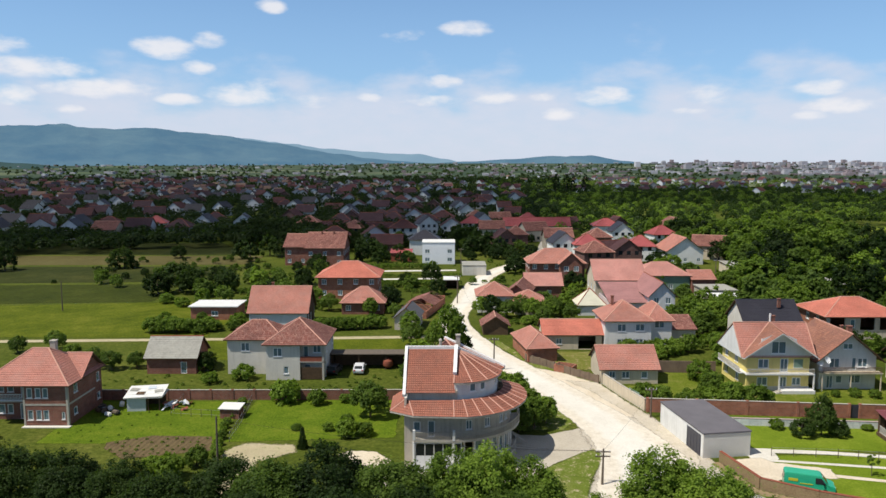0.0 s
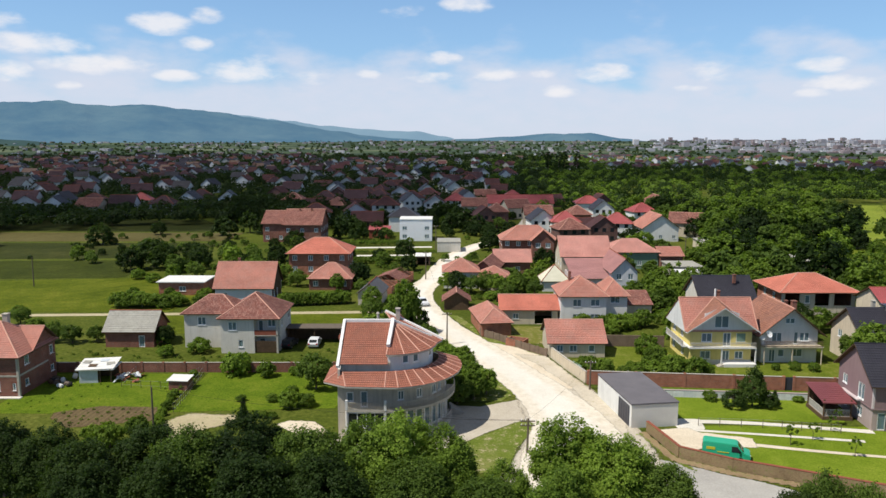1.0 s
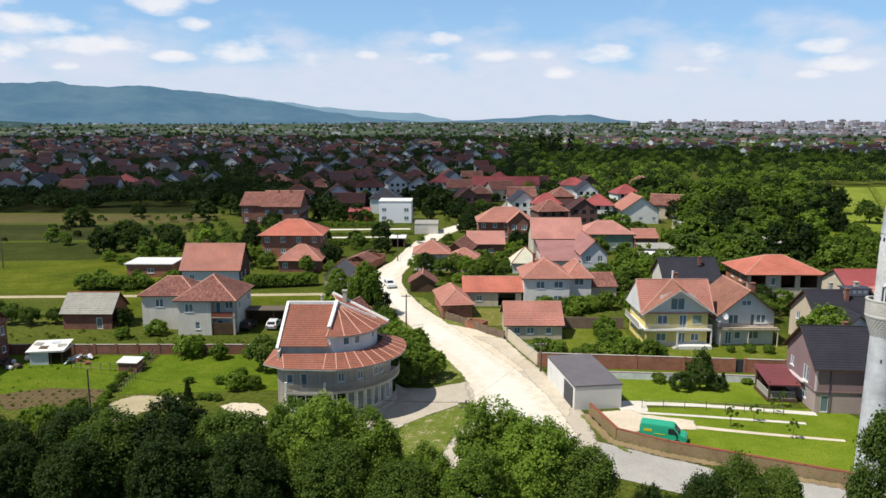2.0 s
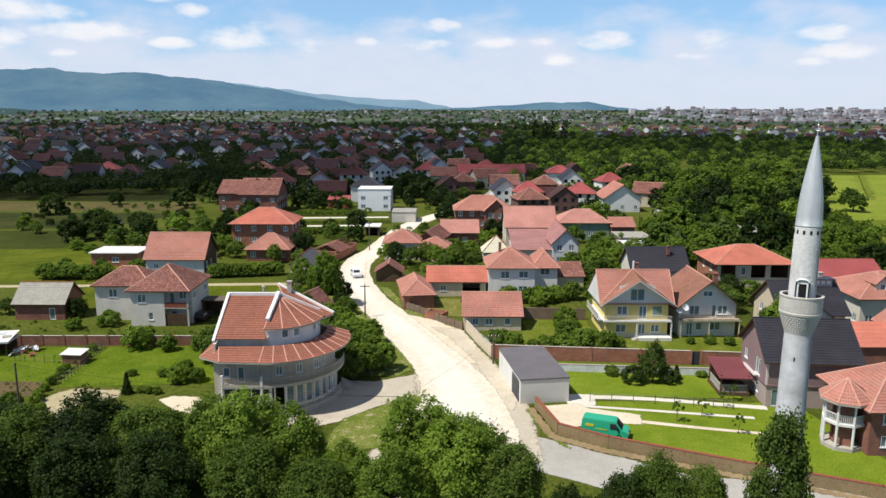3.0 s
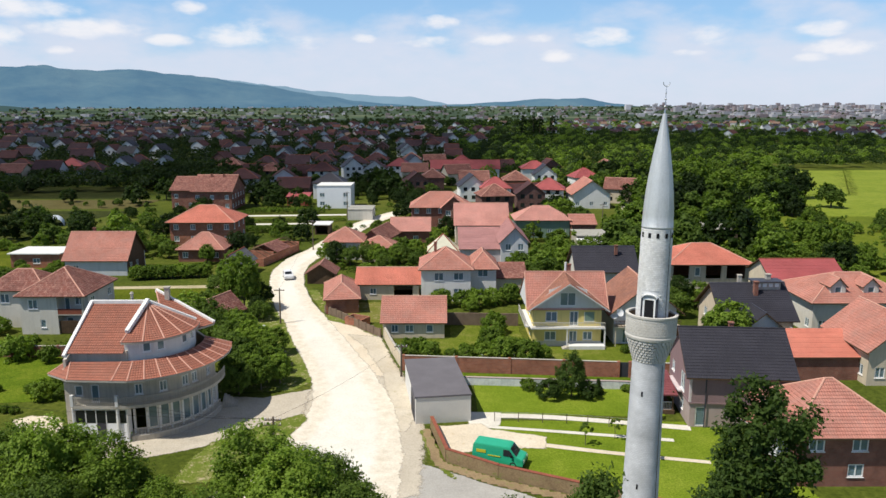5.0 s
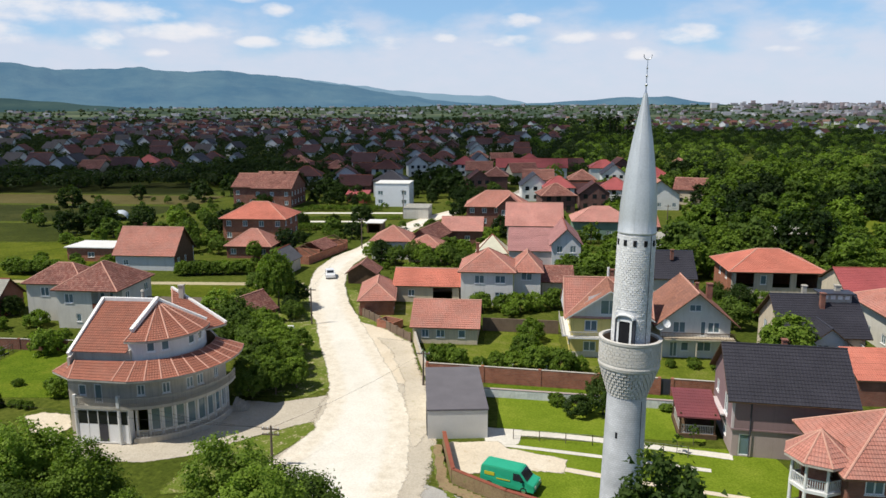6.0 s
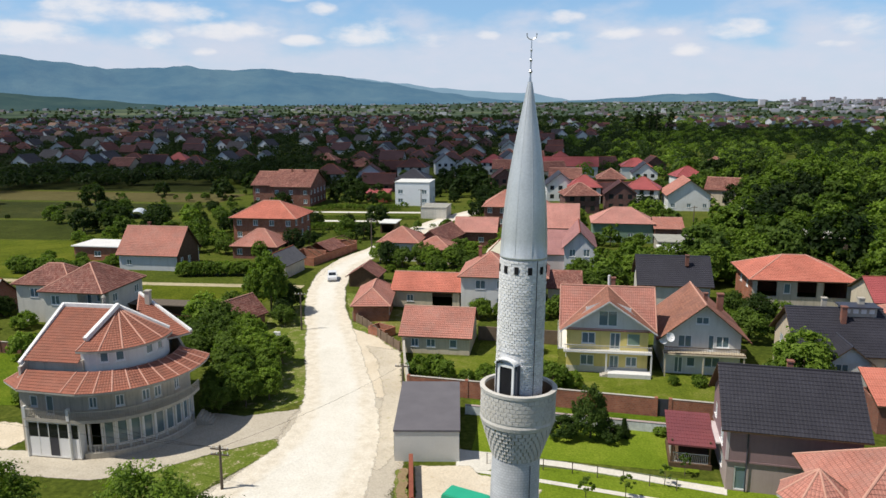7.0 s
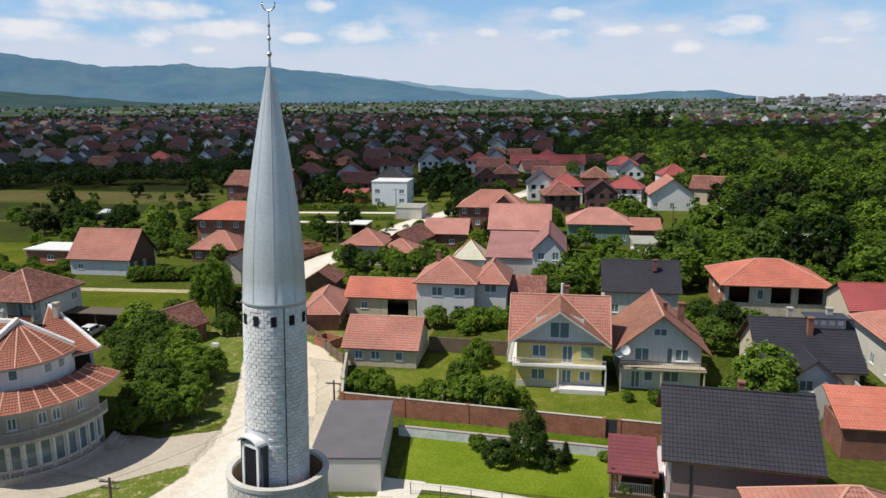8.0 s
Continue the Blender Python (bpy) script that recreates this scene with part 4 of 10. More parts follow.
def trunk_bm(rng, h, r, limbs, reach):
    bm = bmesh.new()
    tube(bm, (0, 0, -0.2), (0.05, 0, h * 0.5), r, 8, r * 0.75)
    tube(bm, (0.05, 0, h * 0.5), (0.0, 0.1, h), r * 0.75, 7, r * 0.35)
    for i in range(limbs):
        a = 2 * math.pi * (i + rng.uniform(0, 0.6)) / limbs
        z = h * rng.uniform(0.4, 0.8)
        k = reach * rng.uniform(0.6, 1.0)
        mid = Vector((math.cos(a) * k * 0.5, math.sin(a) * k * 0.5, z + k * 0.45))
        tube(bm, (0.03, 0, z), mid, r * 0.4, 6, r * 0.28)
        tube(bm, mid, (math.cos(a + 0.3) * k, math.sin(a + 0.3) * k, z + k * 0.95), r * 0.28, 5, r * 0.1)
    return bm


TREES = {}


def tree_kind(key, clumps, per, size, shape, trunk, leaf, seed):
    rng = np.random.default_rng(seed)
    crown = leaf_mesh("crown", crown_arrays(rng, clumps, per, size, shape))
    crown.materials.append(leaf)
    tb = mesh_of("trunk", trunk_bm(rng, *trunk))
    tb.materials.append(M_BARK)
    TREES[key] = (tb, crown)


def plant(key, x, y, s=1.0, sz=None, turn=0.0, name="tree", label="", category="tree", group="", z=0.0):
    tb, crown = TREES[key]
    t = thing(name, label, category, Matrix.LocRotScale((x, y, z), Euler((0, 0, turn)), (s, s, sz or s)), group)
    part("trunk", tb, None, t)
    part("crown", crown, None, t)
    return t


tree_kind("big1", 300, 90, 0.14, round_shape(3.6, 7.2, 1.6), (5.0, 0.24, 7, 2.4), M_LEAF, 1)
tree_kind("big2", 300, 90, 0.14, round_shape(3.4, 8.0, 1.4), (5.5, 0.26, 7, 2.4), M_LEAF_BR, 2)
tree_kind("big3", 300, 90, 0.14, round_shape(3.9, 6.6, 1.5), (4.6, 0.25, 8, 2.6), M_LEAF, 3)
tree_kind("bigdark", 300, 90, 0.14, round_shape(3.6, 7.0, 1.2), (5.0, 0.25, 7, 2.5), M_LEAF_DK, 4)
tree_kind("mid1", 115, 44, 0.2, round_shape(2.7, 4.6, 1.0), (3.2, 0.16, 5, 1.5), M_LEAF, 5)
tree_kind("mid2", 115, 44, 0.2, round_shape(2.4, 5.2, 1.0), (3.6, 0.16, 5, 1.5), M_LEAF_BR, 6)
tree_kind("middark", 115, 44, 0.2, round_shape(2.8, 4.8, 0.8), (3.2, 0.17, 5, 1.5), M_LEAF_DK, 7)
tree_kind("bush1", 64, 44, 0.11, round_shape(1.25, 1.8, 0.05), (0.8, 0.06, 5, 0.6), M_BUSH, 8)
tree_kind("bush2", 64, 44, 0.11, round_shape(1.1, 1.7, 0.05), (0.8, 0.06, 5, 0.6), M_LEAF_BR, 9)
tree_kind("conifer", 180, 56, 0.11, cone_shape(1.7, 4.2, 0.15), (3.6, 0.12, 5, 0.8), M_LEAF_DK, 10)
tree_kind("poplar", 300, 130, 0.12, tall_shape(2.0, 12.0, 1.2), (11.0, 0.22, 12, 1.5), M_LEAF_MID, 11)
tree_kind("far2", 40, 30, 0.42, round_shape(3.2, 6.6, 0.2), (3.5, 0.22, 3, 1.5), M_LEAF_DK, 13)
tree_kind("sapling", 16, 24, 0.1, round_shape(0.55, 1.2, 0.9), (1.4, 0.035, 3, 0.3), M_LEAF, 14)
tree_kind("wood1", 85, 28, 0.28, round_shape(2.7, 4.8, 0.4), (3.2, 0.17, 3, 1.5), M_LEAF, 15)
tree_kind("wood2", 85, 28, 0.28, round_shape(2.5, 5.4, 0.4), (3.2, 0.17, 3, 1.5), M_LEAF_BR, 16)
tree_kind("wood3", 85, 28, 0.28, round_shape(2.8, 4.8, 0.3), (3.2, 0.17, 3, 1.5), M_LEAF_DK, 17)
tree_kind("wood4", 85, 28, 0.28, round_shape(3.0, 5.6, 0.2), (3.2, 0.17, 3, 1.5), M_LEAF_FAR_SHADED, 18)

tree_kind("weed", 32, 22, 0.14, round_shape(1.2, 1.6, 0.02), (0.6, 0.05, 3, 0.4), M_BUSH, 19)
tree_kind("weed2", 32, 22, 0.14, round_shape(1.1, 1.5, 0.02), (0.6, 0.05, 3, 0.4), M_LEAF_BR, 20)

tree_kind("evergreen", 130, 60, 0.12, round_shape(1.9, 3.7, 0.05), (2.6, 0.12, 6, 0.9), M_LEAF_MID, 22)
tree_kind("tall_tree", 460, 150, 0.085, round_shape(1.85, 13.6, 11.0, 0.3), (21.0, 0.2, 12, 1.6), M_LEAF_MID, 24)
tree_kind("far_poplar", 60, 30, 0.3, tall_shape(1.5, 12.0, 1.5), (11.0, 0.22, 3, 1.0), M_LEAF_FAR_SHADED, 23)


def grove(name, label, items):
    """Trees that nobody could count, joined: items of (kind, x, y, scale, turn)."""
    leaves, which, mats = [], [], []
    tv, tf = [], []
    for key, x, y, s, turn in items:
        tb, crown = TREES[key]
        co = np.empty(len(crown.vertices) * 3, dtype=np.float32)
        crown.vertices.foreach_get("co", co)
        ca, sa = math.cos(turn) * s, math.sin(turn) * s
        rot = np.array([[ca, sa, 0], [-sa, ca, 0], [0, 0, s]])
        leaves.append(co.reshape(-1, 3) @ rot + np.array([x, y, 0]))
        if crown.materials[0] not in mats:
            mats.append(crown.materials[0])
        which.append(np.full(len(crown.polygons), mats.index(crown.materials[0]), dtype=np.int32))
        if key.startswith(("weed", "bush")):
            continue
        n = len(tv)
        h = 2.2 * s
        tv += [(x + dx * 0.15 * s, y + dy * 0.15 * s, z) for z in (0, h) for dx, dy in ((-1, -1), (1, -1), (1, 1), (-1, 1))]
        tf += [tuple(n + k for k in f) for f in ((0, 1, 5, 4), (1, 2, 6, 5), (2, 3, 7, 6), (3, 0, 4, 7))]
    me = leaf_mesh(name, np.concatenate(leaves))
    for mt in mats:
        me.materials.append(mt)
    me.polygons.foreach_set("material_index", np.concatenate(which))
    ob = thing(name, label, "woods", kind="stuff")
    part("crowns", me, None, ob)["kind"] = "stuff"
    if tv:
        part("trunks", pydata("trunks", tv, tf), M_BARK, ob)["kind"] = "stuff"
    return ob


# ---- land ----
ground = part("ground", pydata("ground", [(-4500, -600, 0), (4500, -600, 0), (4500, 4700, 0), (-4500, 4700, 0)], [(0, 1, 2, 3)]), M_GROUND)
tagged(ground, "flat green valley floor of rough grass and fields", "ground", kind="structure")

sheet("meadow", [(-110, 140.5), (-47, 141), (-46, 160), (-62, 178), (-118, 172)], 0.02, M_MEADOW, label="bright green mown meadow beside the track", category="field", cut=1.0)
sheet("crop_field", [(-122, 174), (-72, 178), (-74, 205), (-132, 202)], 0.02, M_CROP, label="dark green crop field in rows", category="field", cut=1.0)
sheet("grass_field", [(-140, 205), (-76, 209), (-62, 240), (-150, 240)], 0.02, M_PASTURE, label="green vegetable field with rows", category="field", cut=1.0)
sheet("straw_field", [(-150, 243), (-66, 245), (-66, 268), (-170, 268)], 0.02, M_STRAW, label="mown straw-coloured field", category="field", cut=1.5)
sheet("pasture", [(-180, 271), (-70, 271), (-95, 312), (-190, 312)], 0.02, M_PASTURE, label="grassy pasture before the dark trees", category="field", cut=1.5)
sheet("yellow_field", [(159, 283), (187, 283), (242, 388), (203, 388)], 0.02, M_FIELD, label="bright yellow-green field between trees", category="field", cut=2.0)
sheet("green_field", [(150, 228), (330, 215), (420, 400), (243, 390), (187, 283), (158, 282)], 0.02, M_FIELD, label="large bright green field", category="field", cut=2.0)
sheet("orchard_grass", [(84, 150), (108, 140), (190, 150), (205, 226), (150, 236), (108, 232), (92, 196)], 0.012, M_ORCHARD, label="long green orchard grass between the trees", category="grass", cut=3.0)
sheet("strip_lawn", [(-47, 124), (-3, 126), (-3, 141), (-47, 138)], 0.015, M_MEADOW, label="strip of bright grass along the track", category="lawn", cut=0.6)
sheet("back_garden", [(-50, 86), (-28, 86), (-28, 102), (-50, 102)], 0.015, M_GARDEN, label="green back garden lawn", category="lawn", cut=0.6)
sheet("rough_garden", [(-27, 86.5), (-6, 88), (-6, 102.4), (-27, 102.4)], 0.015, M_GARDEN, label="rough green garden grass", category="lawn", cut=0.6)
sheet("yard_lawn", [(36.8, 84.2), (57, 83.2), (57, 92), (36.8, 94)], 0.015, M_LAWN, label="bright mown lawn in the walled yard", category="lawn", cut=0.2)
sheet("lower_lawn", [(38, 71.0), (61.5, 61.0), (66, 61), (62.5, 80.6), (58, 82), (38, 82.4)], 0.015, M_LAWN, label="bright mown lower lawn", category="lawn", cut=0.3)
sheet("house_garden", [(29.5, 99.4), (55, 97.2), (69, 96), (69, 108), (57, 108.5), (44.6, 107.6), (44.6, 116), (34.2, 116.6), (34.2, 110), (28, 109.5)], 0.015, M_ROUGH, label="worn garden grass round the yellow house", category="lawn", cut=0.5)
sheet("farm_yard", [(20, 118), (33, 119), (33, 130), (19, 130), (17, 124)], 0.015, M_PATHGRASS, label="worn yard of grass and earth below the barn", category="yard", cut=1.2)
sheet("vegetable_bed", [(-41.3, 86.3), (-36.4, 88.6), (-29, 88.2), (-27.6, 83.8), (-37.2, 81.3), (-40.8, 84.5)], 0.03, M_TILTH, label="tilled brown vegetable bed with rows", category="garden bed", cut=0.5)
sheet("verge_bank", [(9.4, 74.3), (10.2, 77.4), (13.4, 80.2), (16.4, 83.0), (18.0, 84.2), (18.7, 82.6), (17.6, 79.1), (16.0, 75.4), (14.5, 70), (9, 69)], 0.06, M_VERGE, label="worn grass island by the junction", category="verge", cut=0.9)
sheet("verge_strip", [(7, 90), (15.5, 90.6), (17.6, 94), (14.6, 103), (11.6, 112), (6.6, 129), (2.4, 137), (-2, 137), (5, 108)], 0.03, M_VERGE, label="grass verge along the road", category="verge", cut=0.5)
sheet("road_shoulder", [(19.4, 112.0), (24.2, 111), (25.9, 103.8), (27.4, 97.5), (28.8, 92.7), (30.4, 84), (29.2, 79.5), (27.6, 80.1), (26.8, 89.2), (25.6, 96.5), (22.2, 107.0)], 0.045, M_SHOULDER, label="bare sandy shoulder between road and garden walls", category="verge", cut=1.0)
sheet("sand_patch", [(-12.3, 82.5), (-11.0, 83.8), (-8.1, 83.4), (-6.0, 80.7), (-6.6, 78.3), (-9.3, 79.2)], 0.04, M_SAND, label="pale bare sandy patch beside the restaurant", category="ground", cut=0.8)
sheet("verge_east", [(8.6, 139), (10.8, 138), (13.4, 130), (14.4, 122.6), (19, 119), (23.4, 112), (24.6, 109.6), (21.6, 107.6), (18.4, 112.8), (15.1, 119.6), (12.0, 129)], 0.03, M_VERGE, label="worn grass verge below the farm wall", category="verge", cut=0.5)
sheet("sandy_shoulder", [(23, 76), (31.5, 78), (29.6, 90), (27.5, 98), (24, 110), (20, 116), (14.5, 120), (16, 106), (21, 90)], 0.035, M_SAND, label="sandy road shoulder with tyre marks", category="shoulder", cut=1.2)
sheet("forecourt", [(-7, 74), (5, 74.2), (9.6, 76.4), (13, 80.2), (16.6, 83.2), (19.4, 84.4), (19.4, 92.0), (15.2, 89.9), (12.6, 88.6), (9.0, 89), (7.5, 86), (3, 79.2), (-7, 78)], 0.025, M_ASPH, label="dusty beige drive before the rounded house", category="pavement", cut=0.5)
sheet("junction", [(12, 64), (31, 67), (31.2, 79), (29.0, 90), (26, 95), (19.5, 96.5), (17.6, 90), (17.8, 84), (17.8, 80), (15, 72)], 0.038, M_ASPH, label="wide dusty road junction", category="junction", cut=1.8)
ribbon("road", [(21.8, 58, 12, 9), (22.6, 70, 13.5, 9.5), (23.2, 84, 9.6, 6.8), (20.9, 95, 7.6, 5.6), (16.9, 106, 7.0, 5.3), (12.0, 119, 6.4, 5.1), (7.5, 131, 6.2, 5.0), (4.2, 143, 6.2, 5.0), (2.3, 155, 6.2, 5.0), (2.9, 166, 6.2, 5.0), (5.6, 178, 6, 5), (8, 195, 6, 5), (11.5, 214, 5.6, 5), (18, 232, 5.6, 5), (27, 250, 5.4, 5), (38, 280, 5.4, 5), (46, 320, 5.4, 5)], 0.05, M_ROAD, "pale dusty village road, bleached by the sun, with sandy margins", "road", soft=0.9)
ribbon("side_road", [(19, 69, 7), (27, 70.5, 7), (34, 67, 6.5), (43, 62, 6), (52, 60, 6), (66, 57, 6), (90, 52, 6)], 0.033, M_SIDEROAD, "grey asphalt side road", "road")
ribbon("farm_track", [(-120, 135, 1.8), (-85, 137.5, 1.8), (-42, 139.3, 1.8), (-23, 140.2, 1.8), (0, 141.5, 2.0)], 0.035, M_PATH, "pale dirt farm track", "track")
sheet("dirt_path", [(-26.1, 83.6), (-24.2, 86.0), (-18.0, 85.5), (-17.5, 83.4), (-21.3, 80.6), (-21.4, 76.7), (-20.5, 70), (-23.2, 70), (-24.7, 78.3)], 0.03, M_PATH, label="bare trodden dirt beside the garden", category="track", cut=1.4)


# ---- houses of the village ----
def grey_house():
    h = thing("house", "grey rendered two-storey house with old mottled tile roof", "house", pose(0, 0, 0))
    block(h, -35, -27.6, 115.8, 122.5, 0, 6.1, M_GREY, {"S": [(2.2, 3.6, 3.8, 5.2)], "W": row(6.7, 2, 3.8, 1.1, 1.3)})
    block(h, -28, -22.6, 112.4, 122.5, 0, 6.1, M_GREY, {"S": [(1.2, 2.6, 3.8, 5.2), (2.8, 3.6, 1.0, 2.2)]})
    block(h, -22.8, -18.8, 114.0, 122.5, 0, 6.1, M_GREY, {"S": [(0.5, 1.3, 3.1, 5.1), (2.0, 3.3, 4.0, 5.2), (0.6, 1.6, 0.05, 2.1)], "E": row(8.5, 2, 3.8, 1.2, 1.2)})
    make_roof(h, "hip", -35, -26, 115.8, 122.5, 6.1, 8.3, 0.5, M_TILE_OLD)
    make_roof(h, "hip", -28, -18.8, 112.4, 122.5, 6.1, 9.0, 0.5, M_TILE_OLD)
    part("balcony", boxes((-22.6, -18.8, 112.4, 114.0, 2.85, 3.0)), M_CONC, h)
    part("post", boxes((-19.1, -18.8, 112.4, 112.7, 0, 6.0)), M_CONC, h)
    rail(h, [(-18.9, 112.45), (-18.9, 114)], 3.0)
    part("balcony_front", boxes((-22.58, -19.12, 112.42, 112.5, 3.0, 3.8)), M_RUST, h)
    part("lattice", boxes((-22.58, -19.12, 112.55, 112.61, 0.1, 2.0), *[(-22.5 + 0.3 * k, -22.42 + 0.3 * k, 112.52, 112.55, 0.1, 2.0) for k in range(12)]), M_WOOD, h)
    return h


grey_house()
house("blue-grey house with a wide orange tile roof", -40.5, -28.5, 150, 159, 3.5, 8.0, "gable_x", {"S": M_BLUE, "E": M_WOOD, "N": M_BLUE, "W": M_BLUE}, M_TILE, 0.5, {"S": [(1.5, 2.6, 1.0, 2.1)], "E": [(1.5, 2.7, 0.9, 2.3), (4.5, 5.6, 0.05, 2.2)]}, chim=[(-36.5, 155, 8.6)])
house("unfinished brick house with bright orange hipped roof", -31.5, -16.5, 182, 193, 6.0, 9.0, "hip", M_BLOCK, M_TILE_NEW, 0.8, auto_holes(15, 11, 6, "SE", 1))
house("low house with salmon hipped roof beside a hedge", -23, -13.5, 163, 171, 3.0, 5.8, "hip", M_BRICK, M_TILE, 0.5, {"S": row(9.5, 2, 0.9, 1.2, 1.2)})
house("brick shed with a flat white roof", -55.2, -45.2, 157, 164, 2.9, 3.1, "flat", M_BLOCK, M_WHITEROOF, 0.4, {"S": [(4.5, 6.0, 0.9, 2.0)]}, name="shed", category="shed")
house("brick shed with grey cement sheet roof", -48.2, -40.2, 115.8, 122, 3.0, 5.6, "gable_x", M_BRICK, M_SHEET, 0.4, {"S": [(5.5, 6.5, 0.05, 2.0)]}, name="shed", category="shed")
def brick_house():
    h = thing("house", "two-storey brick house with orange hipped roof and white windows", "house", pose(0, 0, 0))
    three = [(0.45, 1.2), (1.55, 2.3), (2.5, 3.25)]
    block(h, -54.6, -48.8, 92.0, 99.4, 0, 5.9, M_BRICK, {"S": [(a, b, z, z + 1.35) for a, b in three for z in (0.8, 3.75)] + [(4.9, 5.35, 0.9, 1.9)], "E": [(1.6, 2.7, 3.9, 5.2), (1.4, 2.4, 1.0, 2.0)]}, bars=1)
    block(h, -60.0, -54.62, 94.6, 99.4, 0, 5.9, M_BRICK, {"S": [(0.5, 1.4, 0.8, 2.1), (1.7, 2.5, 0.8, 2.1), (3.4, 4.4, 0.05, 2.2), (0.5, 1.4, 3.75, 5.1), (1.8, 2.7, 3.75, 5.1), (3.6, 4.4, 3.05, 5.1)]}, bars=1)
    block(h, -54.0, -48.78, 99.42, 101.4, 0, 5.6, M_BRICK, {"E": [(0.5, 1.4, 3.6, 4.9), (0.5, 1.4, 1.0, 2.0)]}, bars=1)
    make_roof(h, "hip", -60.0, -48.8, 92.0, 101.0, 5.9, 9.3, 0.5, M_TILE)
    make_roof(h, "gable_x", -55.0, -48.7, 95.2, 101.4, 5.75, 8.2, 0.45, M_TILE)
    gm = bmesh.new()
    f = [gm.verts.new(c) for c in ((-48.79, 95.4, 5.7), (-48.79, 101.2, 5.7), (-48.79, 98.3, 8.0))]
    g = [gm.verts.new((v.co.x - 0.25, v.co.y, v.co.z)) for v in f]
    gm.faces.new(f); gm.faces.new(g[::-1])
    for k in range(3):
        gm.faces.new((f[k], g[k], g[(k + 1) % 3], f[(k + 1) % 3]))
    metre_uv(gm)
    part("gable", gm, M_BRICK, h)
    part("concrete_band", boxes((-54.63, -48.78, 91.97, 92.05, 2.75, 3.0)), M_CONC, h)
    part("concrete_band", boxes((-48.81, -48.77, 91.97, 99.4, 2.75, 3.0)), M_CONC, h)
    part("corner_column", boxes((-49.05, -48.765, 91.96, 92.3, 0, 5.85)), M_CONC, h)
    part("corner_column", boxes((-54.64, -54.4, 91.96, 92.3, 0, 5.85)), M_CONC, h)
    part("balcony", boxes((-60.0, -54.64, 93.2, 94.58, 2.8, 2.98)), M_CONC, h)
    rail(h, [(-59.9, 93.3), (-54.8, 93.3)], 2.98, 0.9, 0.2, M_FRAME)
    part("path_slab", boxes((-54.6, -48.4, 91.2, 91.9, 0.02, 0.12)), M_SLAB, h)
    chimney(h, -53.2, 97.6, 8.0, 10.0, 0.7, M_CONC)


brick_house()
FOOT.append((-60.5, -48.5, 91, 104.5))
house("white cube house with a flat roof", -7, 4, 246, 256, 7.3, 7.5, "flat", M_KIOSK, M_WHITEROOF, 0.15, auto_holes(11, 10, 7.3, "SE", 4, 1.6, 1.3, 4.5))
house("brick house with weathered tile roof", -53, -45.5, 243, 258, 6.5, 10.0, "gable_x", M_BRICK, M_TILE_OLD, 0.6, auto_holes(7.5, 15, 6.5, "SE", 5))
house("brick house with brown tile roof and two chimneys", -45.3, -33, 240, 256, 6.5, 10.8, "gable_x", M_BRICK, M_TILE_OLD, 0.6, auto_holes(12.3, 16, 6.5, "SE", 6), chim=[(-41, 247, 11), (-37, 247, 11)])
garage = house("white garage with flat grey bitumen roof", 29.38, 35.22, 81.8, 93.3, 2.9, 3.08, "flat", {"S": M_GARWALL, "W": M_WHITE, "N": M_GARWALL, "E": M_GARWALL}, M_GARROOF, 0.08, {}, name="garage", category="garage", rot=8)
house("small plastered shed with orange tile roof by the wall", 24.6, 33.4, 110.4, 118.4, 2.6, 5.2, "gable_x", M_BEIGE, M_TILE, 0.4, {"S": [(1.2, 2.2, 0.9, 2.0), (3.2, 4.4, 0.9, 2.0), (6.2, 7.2, 0.9, 2.0)]}, name="shed", category="shed")
house("brick barn with hipped orange tile roof at the roadside", 13.8, 19.0, 123.0, 134, 2.7, 4.5, "hip", M_BLOCK, M_TILE, 0.4, {"E": [(1, 2, 0.8, 1.8)]}, name="barn", category="barn", rot=8)
house("long low barn with orange tile roof and dark opening", 18.6, 29.2, 131.5, 138.5, 3.0, 5.0, "gable_x", M_BEIGE, M_TILE_NEW, 0.4, {"S": [(6.3, 9.5, 0.05, 2.5), (2.2, 3.3, 1.0, 2.1)]}, name="barn", category="barn")
house("pale two-storey house with orange hipped roof and balcony", 29.6, 38.0, 130.5, 139.5, 5.9, 8.6, "hip", M_LIGHTGREY, M_TILE, 0.5, {"S": [(2.2, 3.8, 3.6, 5.0), (5.5, 7.2, 3.7, 5.0), (2.2, 3.8, 0.9, 2.2), (5.5, 7.0, 0.9, 2.2)]}, chim=[(32, 136, 9.2)])
house("pale two-storey house wing with orange tile roof", 38.1, 42.5, 133, 141, 5.6, 7.8, "hip", M_LIGHTGREY, M_TILE, 0.5, {"S": [(1.2, 3.0, 3.7, 5.0)], "E": [(2, 3.4, 3.7, 5.0)]})
house("low annex with brown tile roof", 42.8, 48, 136, 141, 2.8, 4.6, "shed", M_BEIGE, M_TILE_OLD, 0.3, {}, name="annex", category="annex")
house("house with orange hipped roof and brick walls", 74.4, 89, 139, 150, 5.0, 7.5, "hip", {"S": M_RESTWALL, "E": M_BLOCK, "N": M_BLOCK, "W": M_BLOCK}, M_TILE_NEW, 0.8, {"S": [(0.7, 3.6, 1.9, 4.4), (4.6, 5.6, 2.4, 4.0), (6.6, 9.4, 1.9, 4.4), (10.4, 13.8, 1.9, 4.4)], "W": [(3, 4.2, 2.6, 4.0), (7, 8.2, 2.6, 4.0)]})
